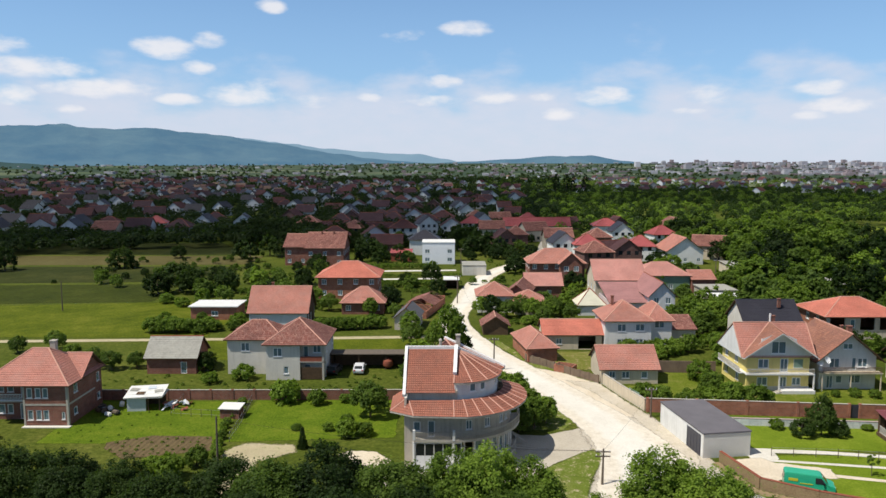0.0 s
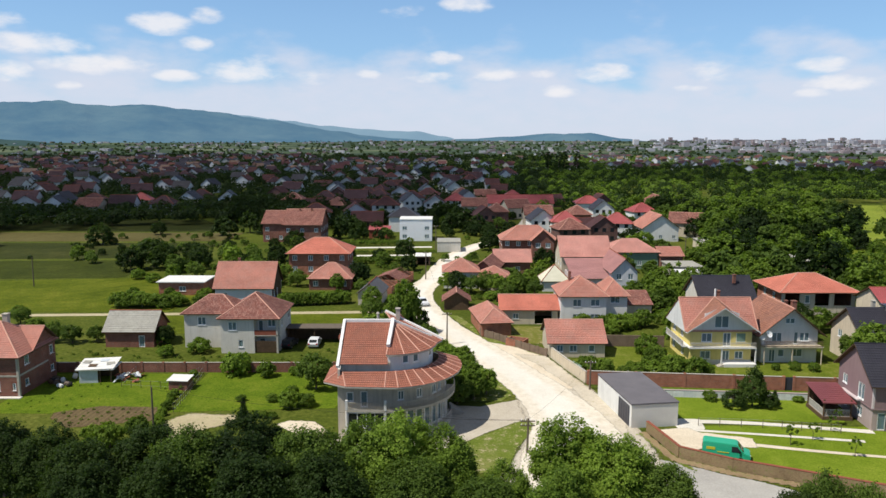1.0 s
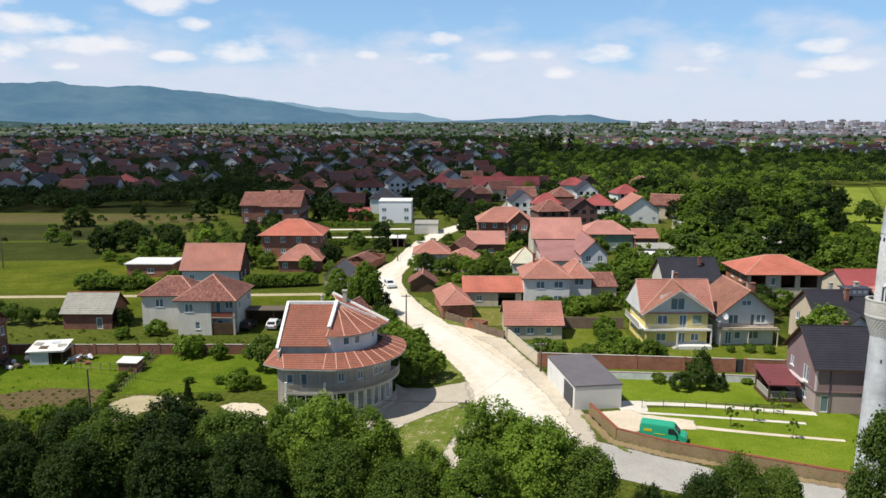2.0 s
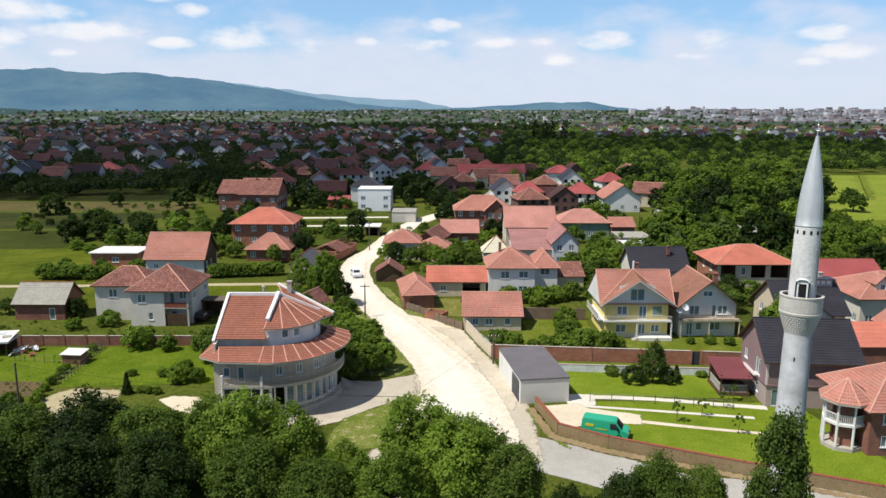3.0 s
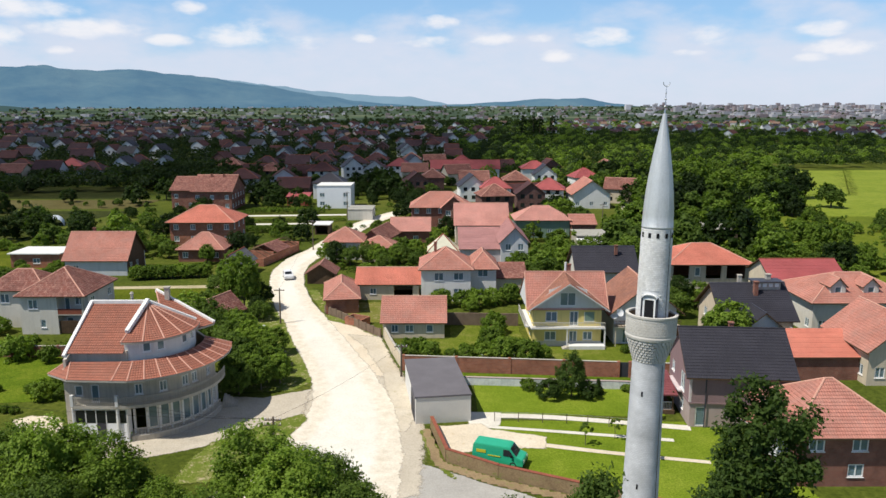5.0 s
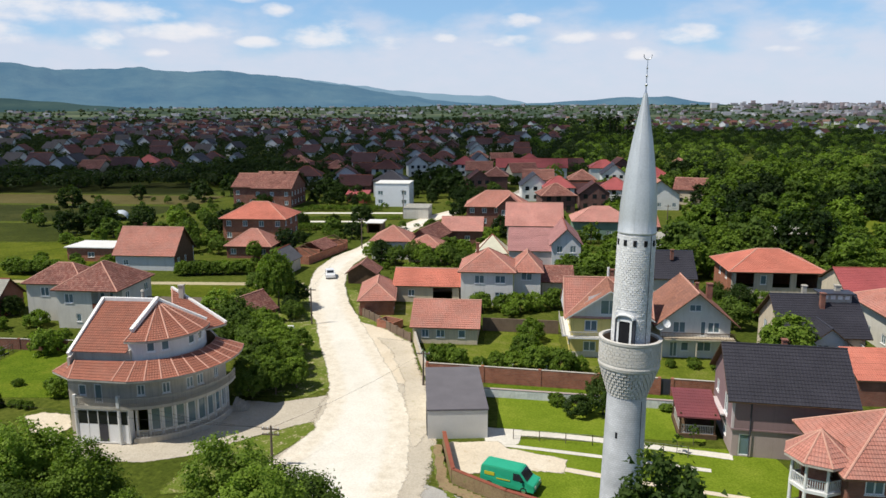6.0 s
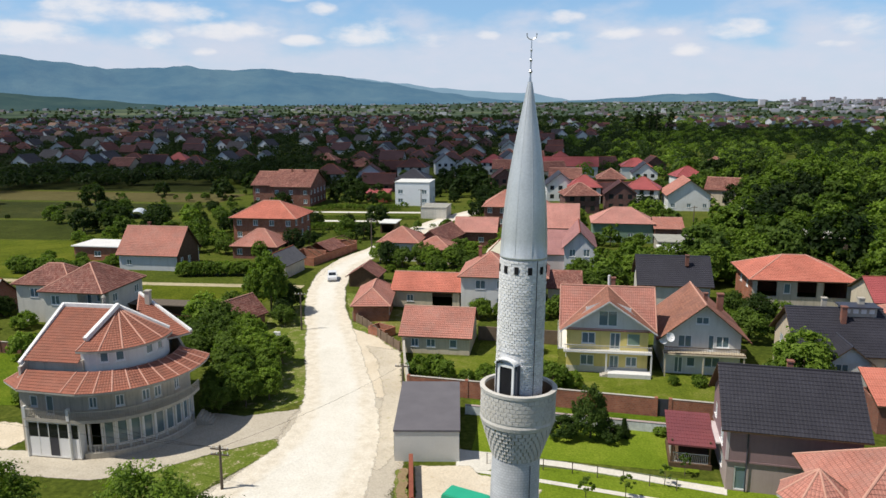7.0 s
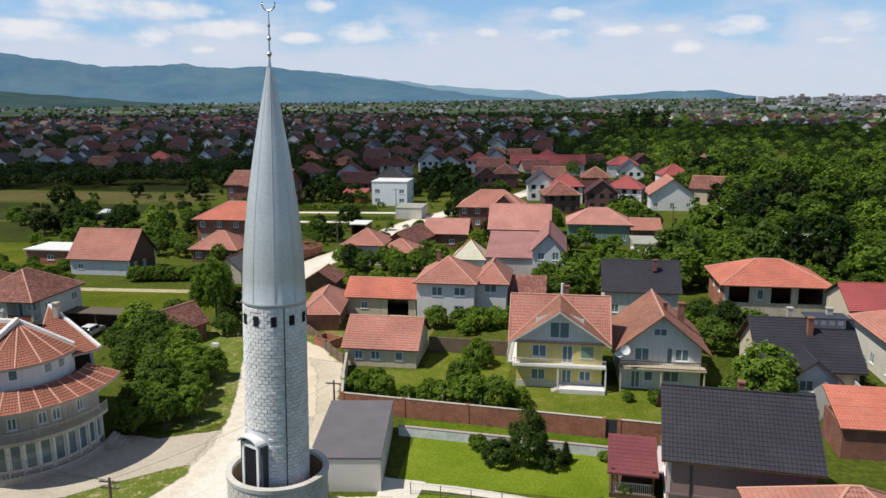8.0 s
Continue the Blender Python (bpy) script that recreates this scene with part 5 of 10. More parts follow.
def cream_house():
    h = house("cream house with anthracite roof, dormer and front gable", 71.0, 80.4, 104.5, 114, 4.8, 8.4, "gable_x", M_BEIGE, M_TILE_DARK, 0.6, {"S": [(1.0, 2.4, 1.0, 2.3), (7.4, 8.6, 1.0, 2.3)], "W": [(2.0, 3.2, 3.2, 4.4), (6.0, 7.2, 1.0, 2.2)]})
    block(h, -2.6, 1.8, -7.2, -4.7, 0, 4.4, M_LIGHTGREY, {"S": [(0.8, 2.2, 2.9, 4.1)]}, "gable_y", 6.2)
    make_roof(h, "gable_y", -2.6, 1.8, -7.2, -2.6, 4.4, 6.2, 0.5, M_TILE_DARK)
    part("balcony", boxes((1.85, 4.3, -7.0, -4.76, 2.5, 2.7)), M_CONC, h)
    rail(h, [(1.9, -6.9), (4.2, -6.9), (4.2, -4.8)], 2.7, 0.85, 0.2, M_WHITE)
    d = part("dormer", boxes((0.7, 4.3, -1.0, 0.6, 7.4, 8.75)), M_CONC, h)
    part("dormer_roof", boxes((0.4, 4.6, -1.4, 0.9, 8.75, 8.88)), M_DARKMETAL, d)
    for k in range(4):
        part("dormer_window", boxes((0.95 + k * 0.85, 1.5 + k * 0.85, -1.03, -0.99, 8.05, 8.55)), M_FRAME, d)
    chimney(h, 0.6, -1.6, 6.9, 8.9, 0.55)
    chimney(h, 3.0, 0.3, 8.2, 9.5, 0.6, M_CONC)
    chimney(h, -1.0, 0.2, 8.0, 9.4, 0.5, M_CONC)
    return h


cream_house()
house("house with mauve-grey dark roof and chimney", 56.8, 67.2, 134.5, 143, 4.6, 8.0, "gable_x", M_GREY, M_TILE_DARK, 0.5, auto_holes(10.4, 8.5, 4.6, "SW", 9), chim=[(64, 137, 8.4)])
house("low building with crimson sheet roof", 88, 100, 128, 137, 4.6, 7.0, "gable_x", M_BEIGE, M_TILE_RED, 0.5, auto_holes(12, 9, 4.6, "SW", 10))
house("long grey house with brown hipped roof and dormers", 86.6, 102, 111.5, 123, 5.3, 8.1, "hip", M_GREY, M_TILE, 0.7, auto_holes(15.4, 11.5, 5.3, "SW", 11))
for dx in (89.6, 94.4):
    house("small tiled roof dormer with white window", dx, dx + 2.2, 112.9, 115.4, 1.5, 2.6, "gable_y", M_GREY, M_TILE, 0.25, {"S": [(0.6, 1.6, 0.3, 1.3)]}, name="dormer", category="dormer").matrix_world = pose(dx + 1.1, 114.15, 5.6)
house("brick annex with orange tile roof", 75.2, 83.5, 93.8, 98.6, 3.0, 5.0, "shed", M_BRICK, M_TILE_NEW, 0.3, {}, name="annex", category="annex")
house("cream gabled house with orange tile roof", 83.4, 92, 92, 102, 4.6, 8.2, "gable_y", M_BEIGE, M_TILE, 0.5, auto_holes(8.6, 10, 4.6, "SW", 12))
house("brick house with orange tile roof and dormer", 25, 41, 209, 219, 5.8, 9.2, "hip", M_BRICK, M_TILE, 0.6, auto_holes(16, 10, 5.8, "SW", 13))
house("brick gabled front wing with orange tile roof", 33.4, 39.6, 205.6, 208.6, 6.0, 8.8, "gable_y", M_BRICK, M_TILE, 0.5, {"S": [(1.0, 2.4, 3.6, 5.0), (3.8, 5.2, 3.6, 5.0), (1.2, 4.8, 0.3, 2.4)]}, name="annex", category="annex")
house("large house with salmon tile roof", 36.4, 48, 172, 182, 6.8, 10.8, "gable_x", M_BEIGE, M_TILE_PINK, 0.5, auto_holes(11.6, 10, 6.8, "SW", 14))
house("low wing with mauve sheet roof", 37, 46, 159, 171, 3.5, 6.2, "shed", M_PINKPL, M_TILE_MAUVE, 0.3, {}, name="annex", category="annex")
house("pale gabled house with mauve roof", 45.4, 51, 158, 173, 5.4, 8.2, "gable_y", M_BLUE, M_TILE_MAUVE, 0.5, {"S": row(5.6, 2, 3.4, 1.2, 1.4) + row(5.6, 2, 0.8, 1.2, 1.3)})
house("small building with cream tent-like roof", 30.5, 36.5, 161.5, 167.5, 2.8, 5.8, "hip", M_WHITE, M_CREAMROOF, 0.4, {}, name="shed", category="shed")
house("green-grey house with wide salmon hipped roof", 52, 65.5, 191.5, 201, 4.8, 7.6, "hip", M_GREEN, M_TILE_PINK, 0.5, auto_holes(13.5, 9.5, 4.8, "SW", 15))
house("orange-roofed low house at the bend", 8, 16, 165, 173, 4.2, 6.6, "hip", M_LIGHTGREY, M_TILE, 0.5, auto_holes(8, 8, 4.2, "SW", 16))
house("low orange-roofed house extension", 16.2, 23.0, 162.6, 169, 3.4, 5.2, "hip", M_BEIGE, M_TILE, 0.5, {})
house("long brick barn with brown tile roof", 21.2, 30.2, 183.4, 190.4, 3.5, 6.0, "gable_x", M_BRICK, M_TILE_PINK, 0.5, {"S": [(5.2, 6.4, 0.9, 2.0)]}, name="barn", category="barn")
house("barn wing with brown tile roof along the yard", 16.2, 21.6, 171.5, 183.2, 3.3, 5.4, "gable_y", M_BRICK, M_TILE_OLD, 0.5, {}, name="barn", category="barn", rot=-14)
house("old shed with a dark steep roof at the roadside", 8.0, 13.0, 143, 148, 2.2, 3.8, "gable_y", M_WOOD, M_TILE_OLD, 0.5, {}, name="shed", category="shed")
house("pale grey garage box by the road", 6, 13.2, 221, 230, 3.0, 3.2, "flat", M_GREY, M_SHEET, 0.1, {}, name="garage", category="garage")
house("house with dark slate roof", -12.5, -1.5, 271, 281, 6.0, 9.0, "hip", M_WHITE, M_TILE_DARK, 0.5, {})
house("long red-roofed house across the village", 29, 60, 343, 353, 5.0, 8.5, "gable_x", M_WHITE, M_TILE_RED, 0.5, {})
house("white gabled house with salmon roof", 76, 88, 245, 259, 5.0, 9.2, "gable_y", M_WHITE, M_TILE, 0.7, auto_holes(12, 14, 5, "SW", 18))
house("house with red hipped roof and white walls", 69, 81, 331, 341, 6.0, 9.0, "hip", M_WHITE, M_TILE_RED, 0.5, {})
house("brick house with weathered red roof", 57.6, 67.4, 290, 300, 5.0, 8.2, "hip", M_BRICK, M_TILE_OLD, 0.5, {})




# ---- the rounded restaurant ----
def arc(c, r, a, z=0.0):
    return (c[0] + r * math.cos(radians(a)), c[1] + r * math.sin(radians(a)), z)


def arc_wall(bm, c, r, a0, a1, z0, z1, n, holes=(), thick=0.25):
    """A bent wall of n flat panels; holes: {panel: [(u0, u1, z0, z1)]}."""
    out = []
    for i in range(n):
        p = Vector(arc(c, r, a0 + (a1 - a0) * i / n, z0))
        q = Vector(arc(c, r, a0 + (a1 - a0) * (i + 1) / n, z0))
        hs = dict(holes).get(i, [])
        wall_panel(bm, p, q - p, (q - p).length, z1 - z0, hs, thick)
        out += [(p, q - p, h) for h in hs]
    return out


def fan_roof(parent, c, apex_z, r, z, a0, a1, n, tile, ribs=2, rim=None):
    bm = bmesh.new()
    ap = (c[0], c[1], apex_z)
    pts = [arc(rim or c, r, a0 + (a1 - a0) * i / n, z) for i in range(n + 1)]
    for p, q in zip(pts, pts[1:]):
        slope(bm, p, q, ap, ap)
    ob = part("roof", bm, tile, parent)
    sb = bmesh.new()
    vs = [sb.verts.new((*p[:2], p[2] - 0.02)) for p in pts] + [sb.verts.new((c[0], c[1], z - 0.02))]
    sb.faces.new(vs[::-1])
    lo = [sb.verts.new((*p[:2], p[2] - 0.2)) for p in pts]
    for i in range(n):
        sb.faces.new((lo[i], lo[i + 1], vs[i + 1], vs[i]))
    part("soffit", sb, M_CONC, ob)
    for i in range(0, n + 1, ribs):
        ridge_line(ob, pts[i], ap, M_RIDGETILE, 0.09)
    return ob


def coping(parent, a, b, w=0.34, h=0.30):
    """A square white parapet cap from a to b."""
    a, b = Vector(a), Vector(b)
    d = b - a
    m = Matrix.Translation(a) @ d.to_track_quat("X", "Z").to_matrix().to_4x4()
    return part("coping", bevelled(boxes((0, d.length, -w / 2, w / 2, -h, h * 0.4)), 0.03), M_RIDGE, parent, at=m)


def restaurant():
    h = thing("restaurant", "rounded three-storey beige house with stepped orange tile roofs", "house", pose(0, 0, 0))
    C = (1.2, 85.2)
    R = 6.9
    x0, yf = -4.3, C[1] - R
    # ground and first floor: straight front, then the bent wall
    def flat_wall(name, o, to, height, gaps):
        bm = bmesh.new()
        wall_panel(bm, o, Vector(to) - Vector(o), (Vector(to) - Vector(o)).length, height, gaps)
        metre_uv(bm)
        part(name, bm, M_RESTWALL, h)
    holes = [(1.0, 1.8, 4.5, 5.6), (2.6, 3.4, 3.85, 5.7)]
    flat_wall("front_wall", (x0, yf, 0), (C[0], yf, 0), 7.3, holes)
    flat_wall("side_wall", (x0, 94.75, 0), (x0, yf + 0.25, 0), 8.2, [(4, 5.2, 3.8, 5.1), (9, 10.2, 3.8, 5.1)])
    bm = bmesh.new()
    n = 11
    hl = {}
    for i in range(n):
        w = 2 * R * math.sin(radians(9.6) / 2)
        hl[i] = [(0.12, w - 0.12, 0.9, 3.35)]
        if i in (1, 3, 5, 6, 8):
            hl[i].append((0.2, w - 0.2, 4.6, 5.7))
    bent = arc_wall(bm, C, R, -90, 15.6, 0, 7.3, n, hl)
    bmesh.ops.remove_doubles(bm, verts=bm.verts[:], dist=0.002)
    metre_uv(bm)
    part("bent_wall", bm, M_RESTWALL, h)
    flat_wall("end_wall", arc(C, R, 15.6), (2.0, 94.75, 0), 7.3, [])
    flat_wall("back_wall", (2.0, 95, 0), (x0, 95, 0), 8.3, [])
    for o, u, q in bent:
        if q[2] > 2 or o[0] > C[0] + 1.9:      # the bays next to the shopfront stand open
            put_window(h, o, u, q, 1 if q[2] < 2 else 2)
    for q in holes:
        put_window(h, (x0, yf, 0), (1, 0, 0), q, 1)
    for i in range(0, n + 1):
        p = arc(C, R + 0.05, -90 + 9.6 * i)
        part("pilaster", tube(bmesh.new(), (p[0], p[1], 0), (p[0], p[1], 3.6), 0.11, 8), M_WHITE, h)
    # plinth ring and steps beside the bend
    pl = lathe(bmesh.new(), [(R + 0.02, 0.0), (R + 0.75, 0.0), (R + 0.75, 0.55), (R + 0.02, 0.55)], 18, radians(-82), radians(8))
    part("plinth", pl, M_CONC, h, at=Matrix.Translation((C[0], C[1], 0)))
    rail(h, [arc(C, R + 0.72, -80 + 10 * i)[:2] for i in range(9)], 0.55, 0.8, 0.3, M_RAIL)
    for k in range(5):
        p = arc(C, R + 0.9 + 0.3 * k, 12)
        part("step", boxes((-0.15, 0.15, -1.0, 1.0, 0, 0.9 - 0.18 * k)), M_CONC, h, at=Matrix.Translation(p) @ Matrix.Rotation(radians(12), 4, "Z"))
    # glazed kiosk under the balcony
    kx0, kx1, ky = -3.1, 2.1, yf - 0.9
    kb = boxes((kx0, kx1, ky, yf, 0.1, 0.25), (kx0, kx1, ky, yf, 3.4, 3.58), (kx0, kx0 + 0.1, ky, yf, 0.25, 3.4), (kx1 - 0.1, kx1, ky, yf, 0.25, 3.4))
    kiosk = part("shopfront", kb, M_FRAME, h)
    for k in range(5):
        a, b = kx0 + 0.1 + k * 1.0, kx0 + 0.1 + (k + 1) * 1.0
        part("panel", boxes((a + 0.04, b - 0.04, ky + 0.02, ky + 0.06, 0.25, 2.0)), M_DARKMETAL if k == 2 else M_KIOSK, kiosk)
        part("pane", boxes((a + 0.05, b - 0.05, ky + 0.03, ky + 0.05, 2.07, 3.35)), M_SHOPGLASS, kiosk)
        part("mullion", boxes((b - 0.04, b + 0.04, ky, ky + 0.08, 0.25, 3.4)), M_FRAME, kiosk)
    # balcony all round the front, with its railing
    ba = [(-3.2, yf - 0.1), (-3.2, yf - 1.0), (C[0], yf - 1.1)] + [arc(C, R + 1.1, -90 + 9 * i)[:2] for i in range(1, 12)]
    bb = bmesh.new()
    inner = [(-3.1, yf - 0.02), (-3.0, yf), (C[0], yf)] + [arc(C, R, -90 + 9 * i)[:2] for i in range(1, 12)]
    for z, flip in ((3.6, True), (3.8, False)):
        for i in range(len(ba) - 1):
            q = [bb.verts.new((*p, z)) for p in (ba[i], ba[i + 1], inner[i + 1], inner[i])]
            bb.faces.new(q[::-1] if flip else q)
    for i in range(len(ba) - 1):
        bb.faces.new([bb.verts.new(c) for c in ((*ba[i], 3.6), (*ba[i + 1], 3.6), (*ba[i + 1], 3.8), (*ba[i], 3.8))])
    part("balcony", bb, M_CONC, h)
    rail(h, ba, 3.8, 0.95, 0.17, M_CONC)
    for p in (ba[1], ba[2]):
        part("column", tube(bmesh.new(), (p[0], p[1] + 0.15, 0), (p[0], p[1] + 0.15, 3.6), 0.14, 10), M_WHITE, h)
        part("baluster_post", boxes((p[0] - 0.14, p[0] + 0.14, p[1] - 0.02, p[1] + 0.26, 3.8, 4.95)), M_WHITE, h)
    # skirt roof over the first floor
    ez, tz = 6.75, 7.8
    eave = [(-5.9, yf + 5.4), (-5.9, yf + 0.2), (-3.2, yf - 1.5), (C[0], yf - 1.75)] + [arc(C, R + 1.95, -90 + 10 * i)[:2] for i in range(1, 12)]
    top = [(x0 + 0.1, yf + 5.4), (x0 + 0.1, yf + 1.2), (x0 + 0.5, yf + 0.7), (C[0], yf + 0.8)] + [arc(C, R - 0.9, -90 + 10 * i)[:2] for i in range(1, 12)]
    sb = bmesh.new()
    for i in range(len(eave) - 1):
        slope(sb, (*eave[i], ez), (*eave[i + 1], ez), (*top[i + 1], tz), (*top[i], tz))
    skirt = part("skirt_roof", sb, M_TILE_REST, h)
    for i in range(1, len(eave), 1):
        ridge_line(skirt, (*eave[i], ez), (*top[i], tz), M_RIDGETILE, 0.08)
    ub = bmesh.new()
    for i in range(len(eave) - 1):
        q = [ub.verts.new(c) for c in ((*eave[i], ez - 0.03), (*eave[i + 1], ez - 0.03), (*top[i + 1], ez - 0.03), (*top[i], ez - 0.03))]
        ub.faces.new(q[::-1])
        ub.faces.new([ub.verts.new(c) for c in ((*eave[i], ez - 0.18), (*eave[i + 1], ez - 0.18), (*eave[i + 1], ez), (*eave[i], ez))])
    part("soffit", ub, M_CONC, skirt)
    # attic storey: bent drum with windows, then the fan roof
    ab = bmesh.new()
    dh = {1: [(0.3, 1.1, 0.55, 1.55)], 2: [(0.25, 1.05, 0.55, 1.55)], 4: [(0.25, 1.1, 0.5, 1.55)], 5: [(0.25, 1.1, 0.5, 1.55)]}
    C2 = (1.5, 84.7)
    dh = {k: [(u0, u1, 1.05, 2.15) for u0, u1, _, _ in q] for k, q in dh.items()}
    drum = arc_wall(ab, C2, 5.0, -92, 22, 7.4, 9.85, 7, dh)
    bmesh.ops.remove_doubles(ab, verts=ab.verts[:], dist=0.002)
    flat_wall("attic_front", (x0, yf + 1.2, 7.3), (C[0] + 0.4, yf + 1.2, 7.3), 1.45, [])
    metre_uv(ab)
    part("attic_wall", ab, M_LIGHTGREY, h)
    for o, u, q in drum:
        put_window(h, o, u, q, 1)
    fan_roof(h, (1.6, 85.6), 12.0, 5.5, 9.7, -93, 16, 10, M_TILE_REST, 2, C2)
    fan_roof(h, (0.2, 91.6), 11.9, 8.2, 9.0, -64, -24, 5, M_TILE_REST, 5)
    mb = bmesh.new()
    slope(mb, (x0, yf + 0.85, 8.6), (1.35, yf + 0.85, 8.6), (1.35, 85.6, 12.0), (x0, 85.6, 12.0))
    slope(mb, (4.0, 95.3, 8.4), (x0, 95.3, 8.4), (x0, 85.8, 12.0), (0.8, 85.8, 12.0))
    part("roof", mb, M_TILE_REST, h)
    gb = bmesh.new()
    f = [gb.verts.new(c) for c in ((x0, yf + 0.4, 8.2), (x0, 95, 8.2), (x0, 85.7, 11.9))]
    g = [gb.verts.new((v.co.x + 0.3, v.co.y, v.co.z)) for v in f]
    gb.faces.new(f[::-1]); gb.faces.new(g)
    for k in range(3):
        gb.faces.new((f[k], f[(k + 1) % 3], g[(k + 1) % 3], g[k]))
    part("gable_wall", gb, M_GREY, h)
    coping(h, (x0 - 0.05, yf + 0.55, 8.45), (x0 - 0.05, 85.7, 12.25))
    coping(h, (x0 - 0.2, 85.7, 12.2), (1.7, 85.7, 12.2))
    coping(h, (1.35, 80.5, 10.5), (1.6, 85.6, 12.45), 0.42)
    coping(h, (1.6, 85.7, 12.25), (6.3, 86.6, 9.95), 0.3)
    coping(h, (0.2, 91.6, 12.0), (7.7, 88.25, 9.15), 0.3)
    part("chimney", tube(tube(bmesh.new(), (-0.3, 86.2, 11.6), (-0.3, 86.2, 12.9), 0.16, 8), (-0.3, 86.2, 12.9), (-0.3, 86.2, 13.1), 0.24, 8, 0.1), M_CONC, h)
    chimney(h, 1.9, 90.4, 10.8, 12.5, 0.5, M_CONC)
    part("floor_slab", boxes((x0 + 0.3, 1.2, yf + 0.3, 94.7, 3.6, 3.75), (x0 + 0.3, 1.2, yf + 0.3, 94.7, 6.0, 6.15)), M_CONC, h)
    return h


restaurant()


# ---- minaret ----
M_SHAFTSTONE = bricks("fine_pale_stone_courses", (0.585, 0.595, 0.61), (0.525, 0.535, 0.55), (0.46, 0.465, 0.48), 0.16, 0.09)
M_BROWNSTONE = plain("rusty_brown_stone", (0.17, 0.115, 0.075), (0.27, 0.19, 0.13), 1.6, 0.95, 0.4, streak=0.3)
M_DARK = plain("dark_opening", (0.012, 0.012, 0.014), (0.02, 0.02, 0.022), 3.0, 0.8, 0.1)
MIN = pose(42.70, 43.86, 0, -2.1, 1.1, 0)


def shaft_r(z):
    """Radius of the shaft's core at height z."""
    if z > 21.6:
        return 0.725 + (26.9 - z) / 5.3 * 0.04
    return 0.775 + (20.4 - z) / 20.4 * 0.30


def minaret():
    h = thing("minaret", "slender pale stone-block minaret with round balcony and zinc cone", "minaret", MIN)
    part("lower_shaft", lathe(bmesh.new(), [(shaft_r(z) + 0.012, z) for z in (0, 5, 10, 15, 20.3)], 48, uv=True), M_SHAFTSTONE, h, "pale lower shaft of fine stone courses")
    part("shaft", lathe(bmesh.new(), [(0.70, 20.4)] + [(shaft_r(z) - 0.009, z) for z in (21.7, 24, 26.3)] + [(shaft_r(26.32) + 0.006, 26.32), (shaft_r(26.8) + 0.006, 26.8), (shaft_r(26.9) - 0.02, 26.9)], 40), M_STONE, h)
    part("balcony", lathe(bmesh.new(), [(0.775, 20.3), (0.86, 20.6), (0.95, 20.9), (1.04, 21.2), (1.13, 21.45), (1.21, 21.5), (1.235, 21.62), (1.21, 21.7), (1.21, 22.05), (1.225, 22.08), (1.21, 22.12), (1.21, 22.55), (1.25, 22.58), (1.26, 22.68), (1.11, 22.69), (1.10, 22.6)], 48), M_STONEOLD, h)
    part("balcony_floor", lathe(bmesh.new(), [(1.10, 22.6), (1.10, 21.85), (0.72, 21.85)], 48), M_BROWNSTONE, h, "stained brown inside of the balcony")
    prof = [(0.725, 26.9), (0.755, 26.93), (0.755, 26.98), (0.742, 27.0)]
    for f, k in ((0.1, 0.975), (0.2, 0.94), (0.32, 0.865), (0.44, 0.765), (0.55, 0.65), (0.65, 0.54), (0.74, 0.425), (0.82, 0.325), (0.9, 0.22), (0.96, 0.14), (1.0, 0.085)):
        prof.append((0.742 * k, 27.0 + 5.32 * f))
    cone = part("cone", lathe(bmesh.new(), prof, 36), M_CONE, h)
    cone.data.polygons.foreach_set("use_smooth", [True] * len(cone.data.polygons))
    for i in range(9):
        a = 2 * math.pi * (i + 0.3) / 9
        pts = [Vector((r * math.cos(a), r * math.sin(a), z)) for r, z in prof[3:]]
        sb = bmesh.new()
        for p, q in zip(pts, pts[1:]):
            tube(sb, p, q, 0.008, 4)
        part("seam", sb, M_CONE, cone)
    fin = lathe(bmesh.new(), [(0.0, 32.2), (0.045, 32.3), (0.024, 32.5), (0.026, 32.57), (0.062, 32.63), (0.026, 32.69), (0.02, 32.8), (0.022, 32.92), (0.05, 32.97), (0.022, 33.02), (0.017, 33.2), (0.036, 33.26), (0.016, 33.32), (0.011, 33.55), (0.0, 33.56)], 12)
    finial = part("finial", fin, M_METAL, h)
    horn = []
    for i in range(15):
        a, b = math.pi * (0.92 + i * 0.083), math.pi * (0.92 + (i + 1) * 0.083)
        horn.append((0.15 * math.cos(a), 0.0, 33.72 + 0.15 * math.sin(a)))
    part("crescent", polytube(bmesh.new(), horn, 0.018, 6), M_METAL, finial)
    # ring of small openings under the cone: near-black blocks painting their inner shade
    for i in range(11):
        a = radians(-117 + 33 * i + 14)
        m = Matrix.Rotation(a, 4, "Z") @ Matrix.Translation((shaft_r(26.5) + 0.012, 0, 26.46))
        part("opening", boxes((-0.1, 0.016, -0.066, 0.066, 0, 0.235)), M_DARK, h, at=m)
    # balcony door with its frame and small hood
    a = radians(-117)
    m = Matrix.Rotation(a, 4, "Z") @ Matrix.Translation((0.74, 0, 21.86))
    door = part("door", boxes((-0.1, 0.075, -0.22, 0.22, 0, 1.62)), M_DARK, h, at=m)
    part("door_frame", boxes((-0.1, 0.11, -0.30, -0.22, 0, 1.7), (-0.1, 0.11, 0.22, 0.30, 0, 1.7), (-0.1, 0.11, -0.22, 0.22, 1.62, 1.7)), M_FRAME, door)
    part("door_jamb", boxes((-0.1, 0.06, -0.40, -0.33, 0, 1.72), (-0.1, 0.06, 0.33, 0.40, 0, 1.72)), M_DARKMETAL, door)
    hb = bmesh.new()
